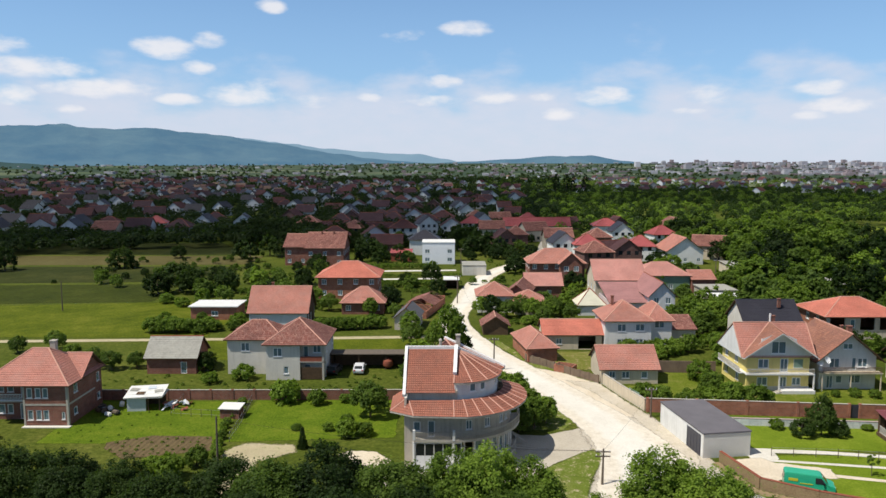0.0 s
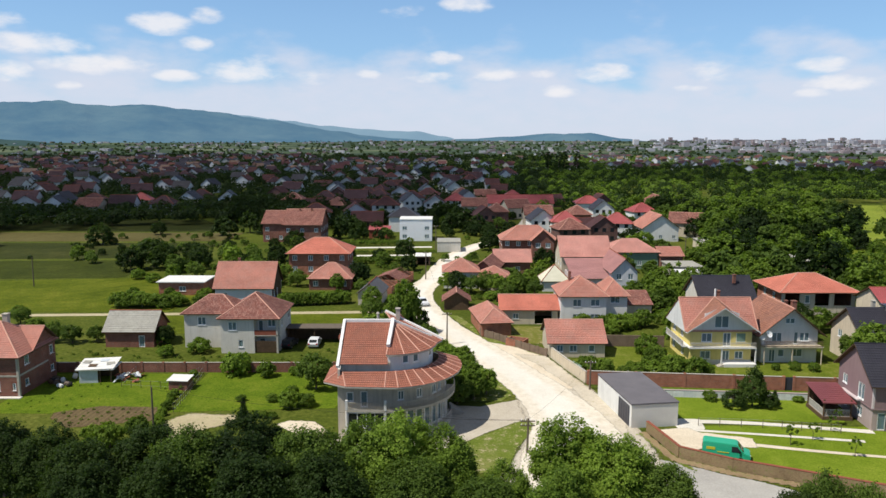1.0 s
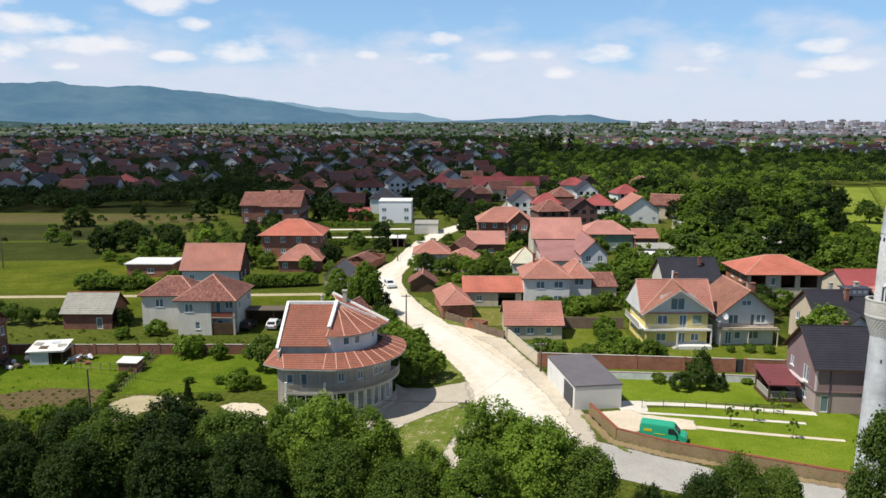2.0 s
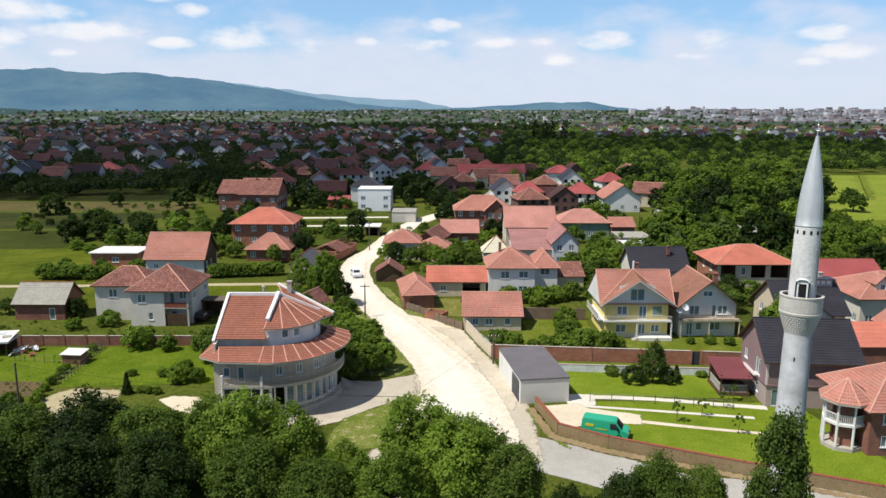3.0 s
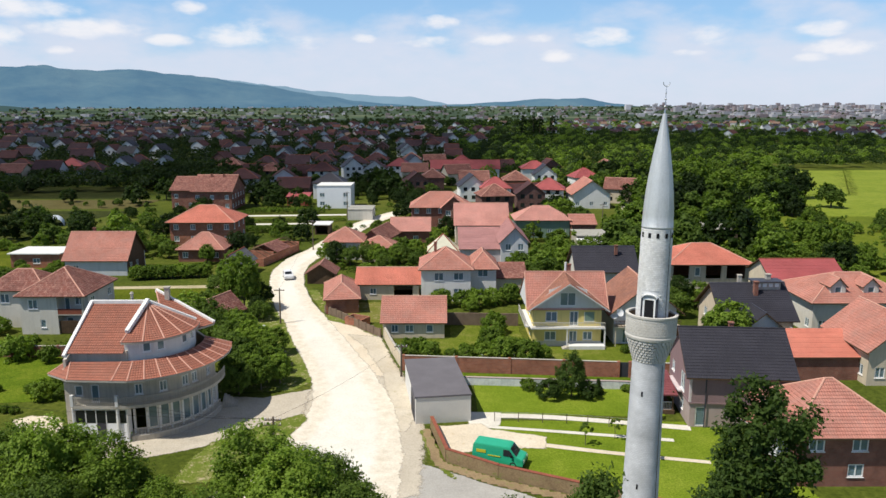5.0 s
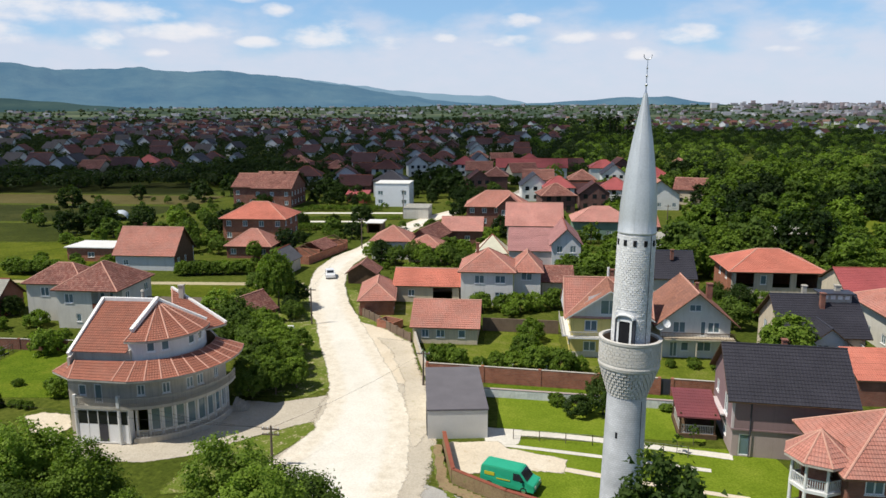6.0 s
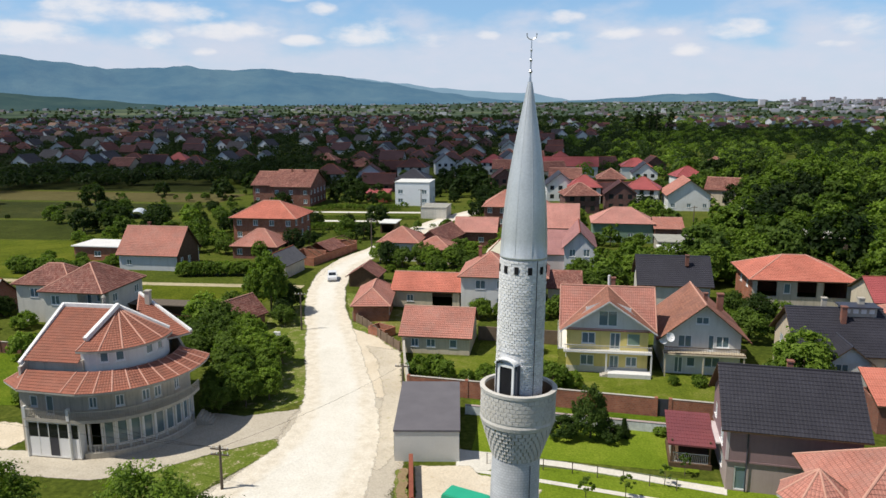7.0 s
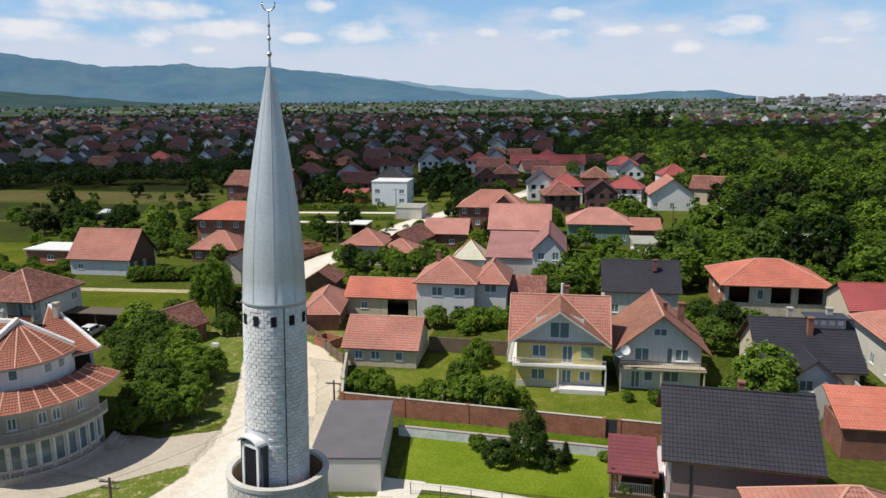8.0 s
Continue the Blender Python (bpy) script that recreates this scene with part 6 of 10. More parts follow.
    for i in range(10):
        t0, t1 = math.pi * i / 10, math.pi * (i + 1) / 10
        box_pts = [(x, 0.33 * math.cos(t), 1.72 + 0.16 * math.sin(t)) for t in (t0, t1) for x in (-0.08, 0.2)]
        up = [(p[0], p[1] * 1.12, 1.72 + (p[2] - 1.72) * 1.2) for p in box_pts]
        v = [hb.verts.new(p) for p in box_pts + up]
        for f in ((0, 1, 3, 2), (4, 6, 7, 5), (1, 5, 7, 3), (0, 2, 6, 4)):
            hb.faces.new([v[k] for k in f])
    bmesh.ops.remove_doubles(hb, verts=hb.verts[:], dist=0.001)
    part("hood", hb, M_FRAME, door)
    # slits, also near-black blocks painting inner shade, and the cable down the shaft
    for z, an in ((18.6, -122), (13.8, -118)):
        m = Matrix.Rotation(radians(an), 4, "Z") @ Matrix.Translation((shaft_r(z), 0, z))
        part("opening", boxes((-0.1, 0.018, -0.045, 0.045, 0, 0.26)), M_DARK, h, at=m)
    ca = radians(-52)
    cab = bmesh.new()
    for z0, z1 in ((0.5, 20.2), (21.9, 26.9)):
        r0, r1 = shaft_r(z0) + 0.035, shaft_r(z1) + 0.035
        tube(cab, (r0 * math.cos(ca), r0 * math.sin(ca), z0), (r1 * math.cos(ca), r1 * math.sin(ca), z1), 0.011, 5)
    part("cable", cab, M_TYRE, h)
    return h


THE_MINARET = minaret()


# ---- yellow house and its pale neighbour ----
def yellow_house():
    h = thing("house", "yellow plastered two-storey house with wide cross-gabled orange roof", "house", pose(0, -1.2, 0))
    x0, x1, y0, y1 = 45.6, 55.0, 108.0, 117.5
    holes = {"S": [(1.6, 3.2, 0.85, 2.15), (1.7, 3.3, 3.55, 4.95), (5.0, 6.2, 2.95, 5.0), (7.0, 8.4, 3.6, 4.9), (5.0, 6.1, 0.1, 2.2), (6.9, 8.2, 0.9, 2.1)],
             "W": [(1.2, 2.4, 3.5, 4.8), (5.0, 6.2, 3.5, 4.8), (1.2, 2.4, 0.8, 2.0), (5.5, 6.7, 0.8, 2.0)]}
    block(h, x0, x1, y0, y1, 0, 5.3, M_YELLOW, holes)
    part("plinth", boxes((x0 - 0.04, x1 + 0.04, y0 - 0.06, y0 - 0.004, 0, 0.75)), M_GREY, h)
    gb = bmesh.new()
    cx = (x0 + x1) / 2
    for y in (y0 + 0.002,):
        wall_panel(gb, (cx - 2.6, y, 5.3), (1, 0, 0), 5.2, 2.7, [(1.5, 3.7, 0.45, 2.35)])
        for s in (-1, 1):
            q = [(cx + s * 2.6, y, 5.3), (cx + s * 5.3, y, 5.3), (cx + s * 2.6, y, 7.6)]
            gb.faces.new([gb.verts.new(c) for c in (q if s > 0 else q[::-1])])
        gb.faces.new([gb.verts.new(c) for c in ((cx - 2.6, y, 8.0), (cx + 2.6, y, 8.0), (cx, y, 9.0))])
    metre_uv(gb)
    part("gable_wall", gb, M_LIGHTGREY, h)
    put_window(h, (cx - 2.6, y0, 5.3), (1, 0, 0), (1.5, 3.7, 0.45, 2.35), 2)
    part("blind", boxes((cx + 2.4, cx + 3.7, y0 - 0.03, y0 - 0.005, 3.6, 4.9)), M_GREEN, h)
    # roof: ridge across, with a gable to the front
    zr, yr = 9.75, 111.6
    X0, X1, YF, YB = x0 - 0.9, x1 + 0.9, y0 - 1.1, y1 + 0.6
    bm = bmesh.new()
    slope(bm, (X0, YF + 0.9, 5.2), (X1, YF + 0.9, 5.2), (X1, yr, zr), (X0, yr, zr))
    slope(bm, (X1, YB, 4.9), (X0, YB, 4.9), (X0, yr, zr), (X1, yr, zr))
    roof = part("roof", bm, M_TILE, h)
    fb = bmesh.new()
    slope(fb, (X0, YF + 1.4, 5.32), (X0, YF, 5.32), (cx, YF, 9.1), (cx, yr + 0.2, zr + 0.12))
    slope(fb, (X1, YF, 5.32), (X1, YF + 1.4, 5.32), (cx, yr + 0.2, zr + 0.12), (cx, YF, 9.1))
    fr = part("gable_roof", fb, M_TILE_BROWN, h)
    ub = bmesh.new()
    for s in (-1, 1):
        e = cx + s * (X1 - cx)
        q = [(e, YF, 5.18), (cx, YF, 8.96), (cx, y0, 9.06), (e, y0, 5.2)]
        ub.faces.new([ub.verts.new(c) for c in q])
        q = [(e, YF, 5.14), (cx, YF, 8.92), (cx, YF, 9.1), (e, YF, 5.32)]
        ub.faces.new([ub.verts.new(c) for c in q])
    part("fascia", ub, M_LIGHTGREY, fr)
    for x in (X0 + 0.25, X1 - 0.25):
        sb = bmesh.new()
        tri = ((YF + 1.1, 5.0), (YB, 4.9), (yr, zr - 0.1))
        f = [sb.verts.new((x - 0.1, *c)) for c in tri]
        g = [sb.verts.new((x + 0.1, *c)) for c in tri]
        sb.faces.new(f[::-1])
        sb.faces.new(g)
        for k in range(3):
            sb.faces.new((f[k], f[(k + 1) % 3], g[(k + 1) % 3], g[k]))
        part("side_gable", sb, M_WHITE, h)
    for a, b in (((X0, yr, zr + 0.04), (X1, yr, zr + 0.04)), ((X0, YF + 1.0, 5.35), (cx, yr, zr + 0.1)), ((X1, YF + 1.0, 5.35), (cx, yr, zr + 0.1)), ((X0, YF + 0.9, 5.25), (X0, yr, zr)), ((X1, YF + 0.9, 5.25), (X1, yr, zr))):
        ridge_line(roof, a, b, M_RIDGETILE, 0.09)
    # balconies and porch
    part("balcony", boxes((x0 - 0.4, x1 + 0.4, y0 - 1.0, y0 - 0.003, 2.72, 2.87)), M_LIGHTGREY, h)
    part("band", boxes((x0 - 0.05, x1 + 0.05, y0 - 0.12, y0 - 0.004, 5.22, 5.36)), M_WHITE, h)
    rail(h, [(x0 - 0.35, y0 - 0.95), (x1 + 0.35, y0 - 0.95)], 2.87, 0.8, 0.2, M_RAIL)
    part("side_balcony", boxes((x0 - 1.1, x0 - 0.003, y0, y1 - 1, 2.72, 2.87)), M_LIGHTGREY, h)
    rail(h, [(x0 - 1.05, y0), (x0 - 1.05, y1 - 1)], 2.87, 0.85, 0.2, M_RAIL)
    for x in (x1 + 0.35, x0 + 4.6):
        part("post", boxes((x - 0.09, x + 0.09, y0 - 0.95, y0 - 0.77, 0, 2.72)), M_LIGHTGREY, h)
    part("porch", boxes((x0 + 4.8, x1 + 0.3, y0 - 1.6, y0 - 0.07, 0, 0.5)), M_LIGHTGREY, h)
    for k in range(3):
        part("step", boxes((x0 + 3.9 + 0.3 * k, x0 + 4.2 + 0.3 * k, y0 - 1.5, y0 - 0.5, 0, 0.125 * (k + 1))), M_CONC, h)
    chimney(h, cx + 0.7, yr + 0.5, zr - 0.6, zr + 0.9, 0.5, M_BRICK)
    part("chimney", tube(bmesh.new(), (cx + 0.2, yr + 0.3, zr - 0.3), (cx + 0.2, yr + 0.3, zr + 1.3), 0.16, 8), M_WHITE, h)
    return h


yellow_house()


def dish(x, y, z, turn=0.0, r=0.5, name="satellite_dish"):
    d = thing(name, "round white satellite dish on an arm", "satellite dish", pose(x, y, z, 0, 0, turn), "satellite dishes")
    bm = lathe(bmesh.new(), [(0.001, 0.0), (r * 0.5, 0.04), (r * 0.8, 0.10), (r, 0.17), (r, 0.19), (r * 0.8, 0.12), (r * 0.5, 0.06), (0.001, 0.02)], 18)
    part("bowl", bm, M_FRAME, d, at=pose(0, -0.15, 0, 65))
    part("arm", tube(bmesh.new(), (0, -0.15, -0.1), (0, -0.65, 0.1), 0.02, 5), M_METAL, d)
    part("bracket", tube(bmesh.new(), (0, 0.12, -0.35), (0, -0.15, 0), 0.03, 5), M_METAL, d)
    return d


def pale_house():
    h = thing("house", "pale grey-white gabled house with patched orange roof and long balcony", "house", pose(0, -1.2, 0))
    x0, x1, y0, y1 = 57.0, 65.6, 109.0, 118.5
    holes = {"S": [(1.5, 3.1, 3.3, 4.8), (4.9, 5.6, 2.95, 4.9), (5.8, 7.3, 3.4, 4.8), (4.6, 6.4, 0.9, 2.2), (1.2, 2.2, 0.1, 2.1), (2.6, 3.6, 0.9, 2.1)], "W": [(2, 3.2, 3.4, 4.7), (6, 7.2, 3.4, 4.7)]}
    block(h, x0, x1, y0, y1, 0, 5.2, M_LIGHTGREY, holes, "gable_y", 8.7)
    put_window(h, (x0 + 3.4, y0 - 0.14, 6.2), (1, 0, 0), (0, 1.5, 0, 0.9), 2)
    make_roof(h, "gable_y", x0, x1, y0, y1, 5.2, 8.75, 1.0, M_TILE_BROWN, half=0.0)
    part("balcony", boxes((x0 - 0.2, x1 + 0.4, y0 - 1.3, y0 - 0.003, 2.68, 2.85)), M_BEIGE, h)
    rail(h, [(x0 - 0.15, y0 - 1.25), (x1 + 0.35, y0 - 1.25)], 2.85, 0.85, 0.18, M_WOOD)
    for x in (x0, x1 + 0.2, x0 + 4.3):
        part("post", boxes((x - 0.07, x + 0.07, y0 - 1.22, y0 - 1.08, 0, 2.68)), M_BEIGE, h)
    chimney(h, 64.0, 114.0, 6.6, 8.6, 0.7)
    chimney(h, 62.0, 112.5, 7.6, 9.0, 0.4)
    return h


pale_house()
dish(56.7, 107.4, 4.3, 10, 0.55)


# ---- mauve house, its canopy, and the house with the round porch ----
def mauve_house():
    h = thing("house", "mauve two-storey house with anthracite tile roof and pale trim", "house", pose(63.6, 84.6, 0, 0, 0, -4.5))
    a, b, c, d = -4.9, 5.2, -4.3, 4.6
    # the upper storey's darker mauve has the eaves' shade put into it
    block(h, a, b, c, d, 2.7, 6.0, M_MAUVE_SHADED, {"S": [], "W": [(1.2, 2.4, 0.9, 2.1), (5.2, 6.8, 0.3, 2.3)]}, "gable_x", 9.5)
    block(h, a + 0.12, b - 0.12, c + 0.12, d - 0.12, 0, 2.7, M_MAUVELOW, {"S": [(0.6, 1.6, 0.1, 2.2)], "W": [(1.2, 2.4, 0.8, 2.0), (5.0, 6.2, 0.8, 2.0)]}, name="ground_floor_wall")
    part("band", boxes((a - 0.04, b + 0.04, c - 0.04, d + 0.04, 2.6, 2.75)), M_MAUVE_SHADED, h)
    make_roof(h, "gable_x", a, b, c, d, 6.0, 9.5, 0.55, M_TILE_DARK, M_TILE_DARK)
    part("downpipe", tube(bmesh.new(), (a + 1.6, c - 0.08, 0.1), (a + 1.6, c - 0.08, 5.6), 0.06, 6), M_DARKMETAL, h)
    part("corner_trim", boxes((a - 0.03, a + 0.2, c - 0.03, c + 0.2, 2.76, 5.8)), M_PINKPL, h)
    part("balcony", boxes((a - 0.45, a - 0.003, -1.5, 3.0, 2.76, 2.9)), M_PINKPL, h)
    chimney(h, 0.8, 2.2, 7.6, 9.4, 0.45)
    return h


mauve_house()


def canopy():
    h = thing("garden_canopy", "timber garden canopy with crimson sheet roof and rails", "canopy", pose(56.4, 86.4, 0, 0, 0, -4))
    for x in (-1.6, 1.6):
        for y in (-2.2, 2.2):
            part("post", boxes((x - 0.08, x + 0.08, y - 0.08, y + 0.08, 0, 2.6)), M_WOOD, h)
    bm = bmesh.new()
    slope(bm, (-2.0, -2.7, 2.35), (2.0, -2.7, 2.35), (2.0, 2.7, 3.2), (-2.0, 2.7, 3.2), 0.5, 0.02)
    box(bm, -2.0, 2.0, -2.7, -2.64, 2.22, 2.36)
    part("roof", bm, M_CANOPY, h)
    part("deck", boxes((-1.8, 1.8, -2.4, 2.4, 0.0, 0.45)), M_WOOD, h)
    rail(h, [(-1.6, 2.2), (-1.6, -2.2), (1.6, -2.2)], 0.45, 0.9, 0.16, M_RAIL)
    part("back_wall", boxes((-1.7, 1.7, 2.25, 2.35, 0.45, 2.7)), M_WOOD, h)
    return h


canopy()


def porch_house():
    h = thing("house", "brick house with eight-sided tiled porch roof", "house", pose(0, 0, 0))
    block(h, 63.4, 73, 68.6, 77.5, 0, 5.3, M_BRICK, {"S": [(1.2, 2.6, 3.3, 4.6), (5, 6.4, 3.3, 4.6), (1.2, 2.4, 0.9, 2.1), (4.8, 6.2, 0.9, 2.1)], "W": [(5, 6.2, 3.3, 4.6), (1.5, 2.5, 0.9, 2.1)]})
    make_roof(h, "hip", 63.4, 73, 68.6, 77.5, 5.3, 8.3, 0.7, M_TILE)
    C = (62.2, 71.2)
    fan_roof(h, C, 7.2, 2.6, 5.2, 0, 360, 8, M_TILE, 1)
    part("balcony", lathe(bmesh.new(), [(0.01, 2.65), (2.1, 2.65), (2.1, 2.9), (0.01, 2.9)], 8), M_WHITE, h, at=Matrix.Translation((*C, 0)))
    part("porch_floor", lathe(bmesh.new(), [(2.1, 0), (2.1, 0.4), (0.01, 0.4)], 8), M_CONC, h, at=Matrix.Translation((*C, 0)))
    pts = [arc(C, 1.95, 45 * i) for i in range(9)]
    for i in range(2, 8):
        part("column", tube(bmesh.new(), (*pts[i][:2], 0.4), (*pts[i][:2], 2.65), 0.13, 10), M_WHITE, h)
        part("column", tube(bmesh.new(), (*pts[i][:2], 2.9), (*pts[i][:2], 5.2), 0.11, 10), M_WHITE, h)
    rail(h, [p[:2] for p in pts[2:8]], 2.9, 0.9, 0.16, M_WHITE)
    bb = bmesh.new()
    arc_wall(bb, (62.6, 71.2), 1.5, 100, 260, 0.4, 5.2, 5, {2: [(0.25, 0.6, 0.3, 2.0), (0.2, 0.65, 3.2, 4.4)]})
    metre_uv(bb)
    part("wall", bb, M_BRICK, h)
    return h


porch_house()


# ---- garage door, walls, fences ----
def garage_extras():
    g = thing("garage_gate", "dark blue sliding metal garage gate", "gate", pose(29.87, 83.75, 0, 0, 0, 8))
    part("leaf", boxes((-0.05, 0.05, -1.7, 1.7, 0.05, 2.6)), M_DARKMETAL, g)
    for k in range(5):
        part("rib", boxes((-0.08, -0.05, -1.6 + k * 0.75, -1.54 + k * 0.75, 0.1, 2.3)), M_DARKMETAL, g)


garage_extras()


M_EARTH = ground_mat("bare_earth_bank", [(0.3, (0.17, 0.12, 0.07)), (0.5, (0.26, 0.19, 0.11)), (0.7, (0.34, 0.26, 0.16))], 0.3, 1.2, 6.0, 0.5, dirt=(0.15, 0.17, 0.05))


M_BROWNPLASTER = plain("brown_weathered_plaster", (0.13, 0.095, 0.07), (0.23, 0.17, 0.125), 0.8, 0.95, 0.3, streak=0.3)
M_STAINED = plain("stained_whitewash", (0.42, 0.45, 0.46), (0.84, 0.85, 0.85), 0.9, 0.9, 0.3, streak=0.25)


def wall_run(label, pts, h, t, material, name="garden_wall", cap=None, posts=0.0, category="wall"):
    """A free-standing wall along points, panel by panel, with piers and a coping."""
    w = thing(name, label, category, pose(0, 0, 0))
    for a, b in zip(pts, pts[1:]):
        a, b = Vector((*a, 0)), Vector((*b, 0))
        L = (b - a).length
        m = Matrix.Translation(a) @ Matrix.Rotation(math.atan2(b.y - a.y, b.x - a.x), 4, "Z")
        bm = boxes((0, L, -t / 2, t / 2, 0, h))
        metre_uv(bm)
        part("panel", bm, material, w, at=m)
        if cap:
            part("coping", bevelled(boxes((-0.05, L + 0.05, -t / 2 - 0.03, t / 2 + 0.03, h, h + 0.05)), 0.012), cap, w, at=m)
        if posts:
            k = max(1, round(L / posts))
            for i in range(k + 1):
                pb = boxes((L * i / k - 0.17, L * i / k + 0.17, -t / 2 - 0.06, t / 2 + 0.06, 0, h + 0.1))
                metre_uv(pb)
                part("pier", pb, material, w, at=m)
    return w


wall_run("long red brick garden wall with pale coping", [(28.2, 97.5), (54.6, 95.0)], 1.95, 0.25, M_BLOCK, cap=M_CONC, posts=6.6)
wall_run("red brick garden wall beside the gate", [(56.0, 94.9), (72.0, 93.4)], 1.95, 0.25, M_BLOCK, cap=M_CONC, posts=5.0)
wall_run("low whitewashed retaining wall along the lawn", [(35.2, 92.7), (57.0, 90.9)], 0.95, 0.3, M_STAINED, cap=M_MAUVELOW)
terrace = part("terrace", boxes((0, 22.0, 0, 3.0, 0, 0.22)), M_GARDEN, at=pose(35.2, 92.85, 0, 0, 0, -4.72))
tagged(terrace, "narrow grass terrace between two garden walls", "terrace", kind="structure")
wall_run("brick boundary wall with concrete piers", [(-49.5, 102.7), (-5.2, 102.9)], 1.45, 0.22, M_BRICK, cap=M_CONC, posts=3.2)
wall_run("plastered roadside wall", [(28.0, 97.9), (26.4, 103.8), (24.9, 110.2)], 1.7, 0.22, M_BEIGE, cap=M_CONC)
wall_run("low brick wall above the road bank", [(31.9, 80.6), (33.4, 73.4), (38.0, 70.3), (49.6, 64.9), (60.0, 60.4), (75, 55)], 1.25, 0.32, M_EARTH, cap=M_RUST)
wall_run("brown weathered board fence below the farm", [(14.4, 123.4), (17.4, 120.0), (20.6, 115.2), (24.2, 110.8)], 1.25, 0.08, M_BROWNPLASTER, name="board_fence", posts=1.8, category="fence")
wall_run("plain yard wall behind the shed", [(33.8, 117.0), (44.6, 116.4)], 1.9, 0.2, M_BROWNPLASTER)

gate = thing("yard_gate", "dark green sheet metal yard gate", "gate", pose(55.3, 94.95, 0, 0, 0, -4))
part("leaf", boxes((-0.66, 0.66, -0.03, 0.03, 0.05, 1.9)), M_DARKMETAL, gate)
gate2 = thing("yard_gate", "green painted double yard gate between posts", "gate", pose(27.2, 101.2, 0, 0, 0, 107))
part("leaf", boxes((-1.3, -0.02, -0.16, -0.12, 0.1, 1.9)), M_GREEN, gate2)
part("leaf", boxes((0.02, 1.3, -0.16, -0.12, 0.1, 1.9)), M_GREEN, gate2)

# narrow earth bank and grass under the low wall
sheet("earth_bank", [(31.6, 80.4), (33.0, 73.2), (37.8, 70.0), (49.4, 64.6), (60, 60.1), (59.7, 59.3), (49.0, 63.7), (37.2, 69.0), (32.2, 72.4), (30.9, 80.2)], 0.07, M_EARTH, label="bare brown earth strip below the wall", category="bank", cut=0.12)
sheet("bank_grass", [(30.6, 80), (31.9, 73.5), (33.4, 70.5), (34.4, 69.6), (33.2, 72.4), (31.7, 80)], 0.06, M_VERGE, label="grass tuft strip at the wall's foot", category="verge", cut=0.08)
sheet("garage_apron", [(35.6, 84.6), (39.4, 84.3), (39.0, 81.0), (35.8, 80.8)], 0.045, M_SLABG, label="pale concrete apron beside the garage", category="paving", cut=0.15)
ribbon("garden_path", [(37.2, 83.7, 0.9), (45, 83.1, 0.8), (54.6, 81.2, 0.8), (58.6, 80.4, 0.9)], 0.04, M_SLABG, "pale concrete garden path", "path")
ribbon("garden_path", [(37.2, 80.9, 0.35), (45, 79.6, 0.35), (56, 77.6, 0.4)], 0.04, M_SLABG, "narrow pale kerb path in the lawn", "path")
ribbon("garden_path", [(42, 76.9, 0.6), (49, 75.0, 0.45), (58, 73.0, 0.35)], 0.04, M_SAND, soft=0.35, label="narrow pale path across the lower lawn", category="path")
sheet("yard_gravel", [(32.2, 80.8), (33.6, 74.4), (38, 76.2), (43, 75.8), (43.5, 78.4), (38, 80.2), (37, 81.6)], 0.05, M_SAND, label="pale sandy drive in the yard", category="drive", cut=0.6)


# ---- vehicles ----
def wheel(parent, x, y, r, w):
    wh = part("wheel", lathe(bmesh.new(), [(r * 0.62, -w / 2), (r * 0.95, -w / 2), (r, -w / 3), (r, w / 3), (r * 0.95, w / 2), (r * 0.62, w / 2)], 18), M_TYRE, parent, at=pose(x, y, r, 90))
    part("rim", lathe(bmesh.new(), [(0.001, -w * 0.42), (r * 0.55, -w * 0.46), (r * 0.64, -w * 0.3), (r * 0.64, w * 0.3), (r * 0.55, w * 0.46), (0.001, w * 0.42)], 12), M_METAL, wh)
    return wh


def vehicle(name, label, category, x, y, turn, profile, width, paint, glass, wheels, r=0.32, lamps=()):
    """A vehicle facing +x. profile: side outline (x, z); its upper part leans in. glass: side panes as outlines."""
    v = thing(name, label, category, pose(x, y, 0.05, 0, 0, turn))
    zs = [p[1] for p in profile]
    mid, top = (max(zs) * 0.5), max(zs)

    def half(z):
        return width / 2 * (1 - 0.13 * max(0.0, (z - mid) / (top - mid)))
    bm = bmesh.new()
    L = [bm.verts.new((px, half(pz), pz)) for px, pz in profile]
    Rr = [bm.verts.new((px, -half(pz), pz)) for px, pz in profile]
    bm.faces.new(L[::-1])
    bm.faces.new(Rr)
    n = len(profile)
    for i in range(n):
        bm.faces.new((L[i], L[(i + 1) % n], Rr[(i + 1) % n], Rr[i]))
    bmesh.ops.recalc_face_normals(bm, faces=bm.faces[:])
    bmesh.ops.bevel(bm, geom=bm.edges[:], offset=0.05, segments=2, affect="EDGES")
    body = part("body", bm, paint, v)
    for g in glass:
        for s in (1, -1):
            gb = bmesh.new()
            q = [gb.verts.new((px, s * (half(pz) + 0.006), pz)) for px, pz in g]
            gb.faces.new(q if s < 0 else q[::-1])
            e = bmesh.ops.extrude_face_region(gb, geom=gb.faces[:])
            bmesh.ops.translate(gb, verts=[k for k in e["geom"] if isinstance(k, bmesh.types.BMVert)], vec=(0, -s * 0.02, 0))
            part("side_window", gb, M_CARGLASS, body)
    for wx in wheels:
        for s in (1, -1):
            wheel(v, wx, s * (width / 2 - 0.1), r, 0.2)
    return v, body, half


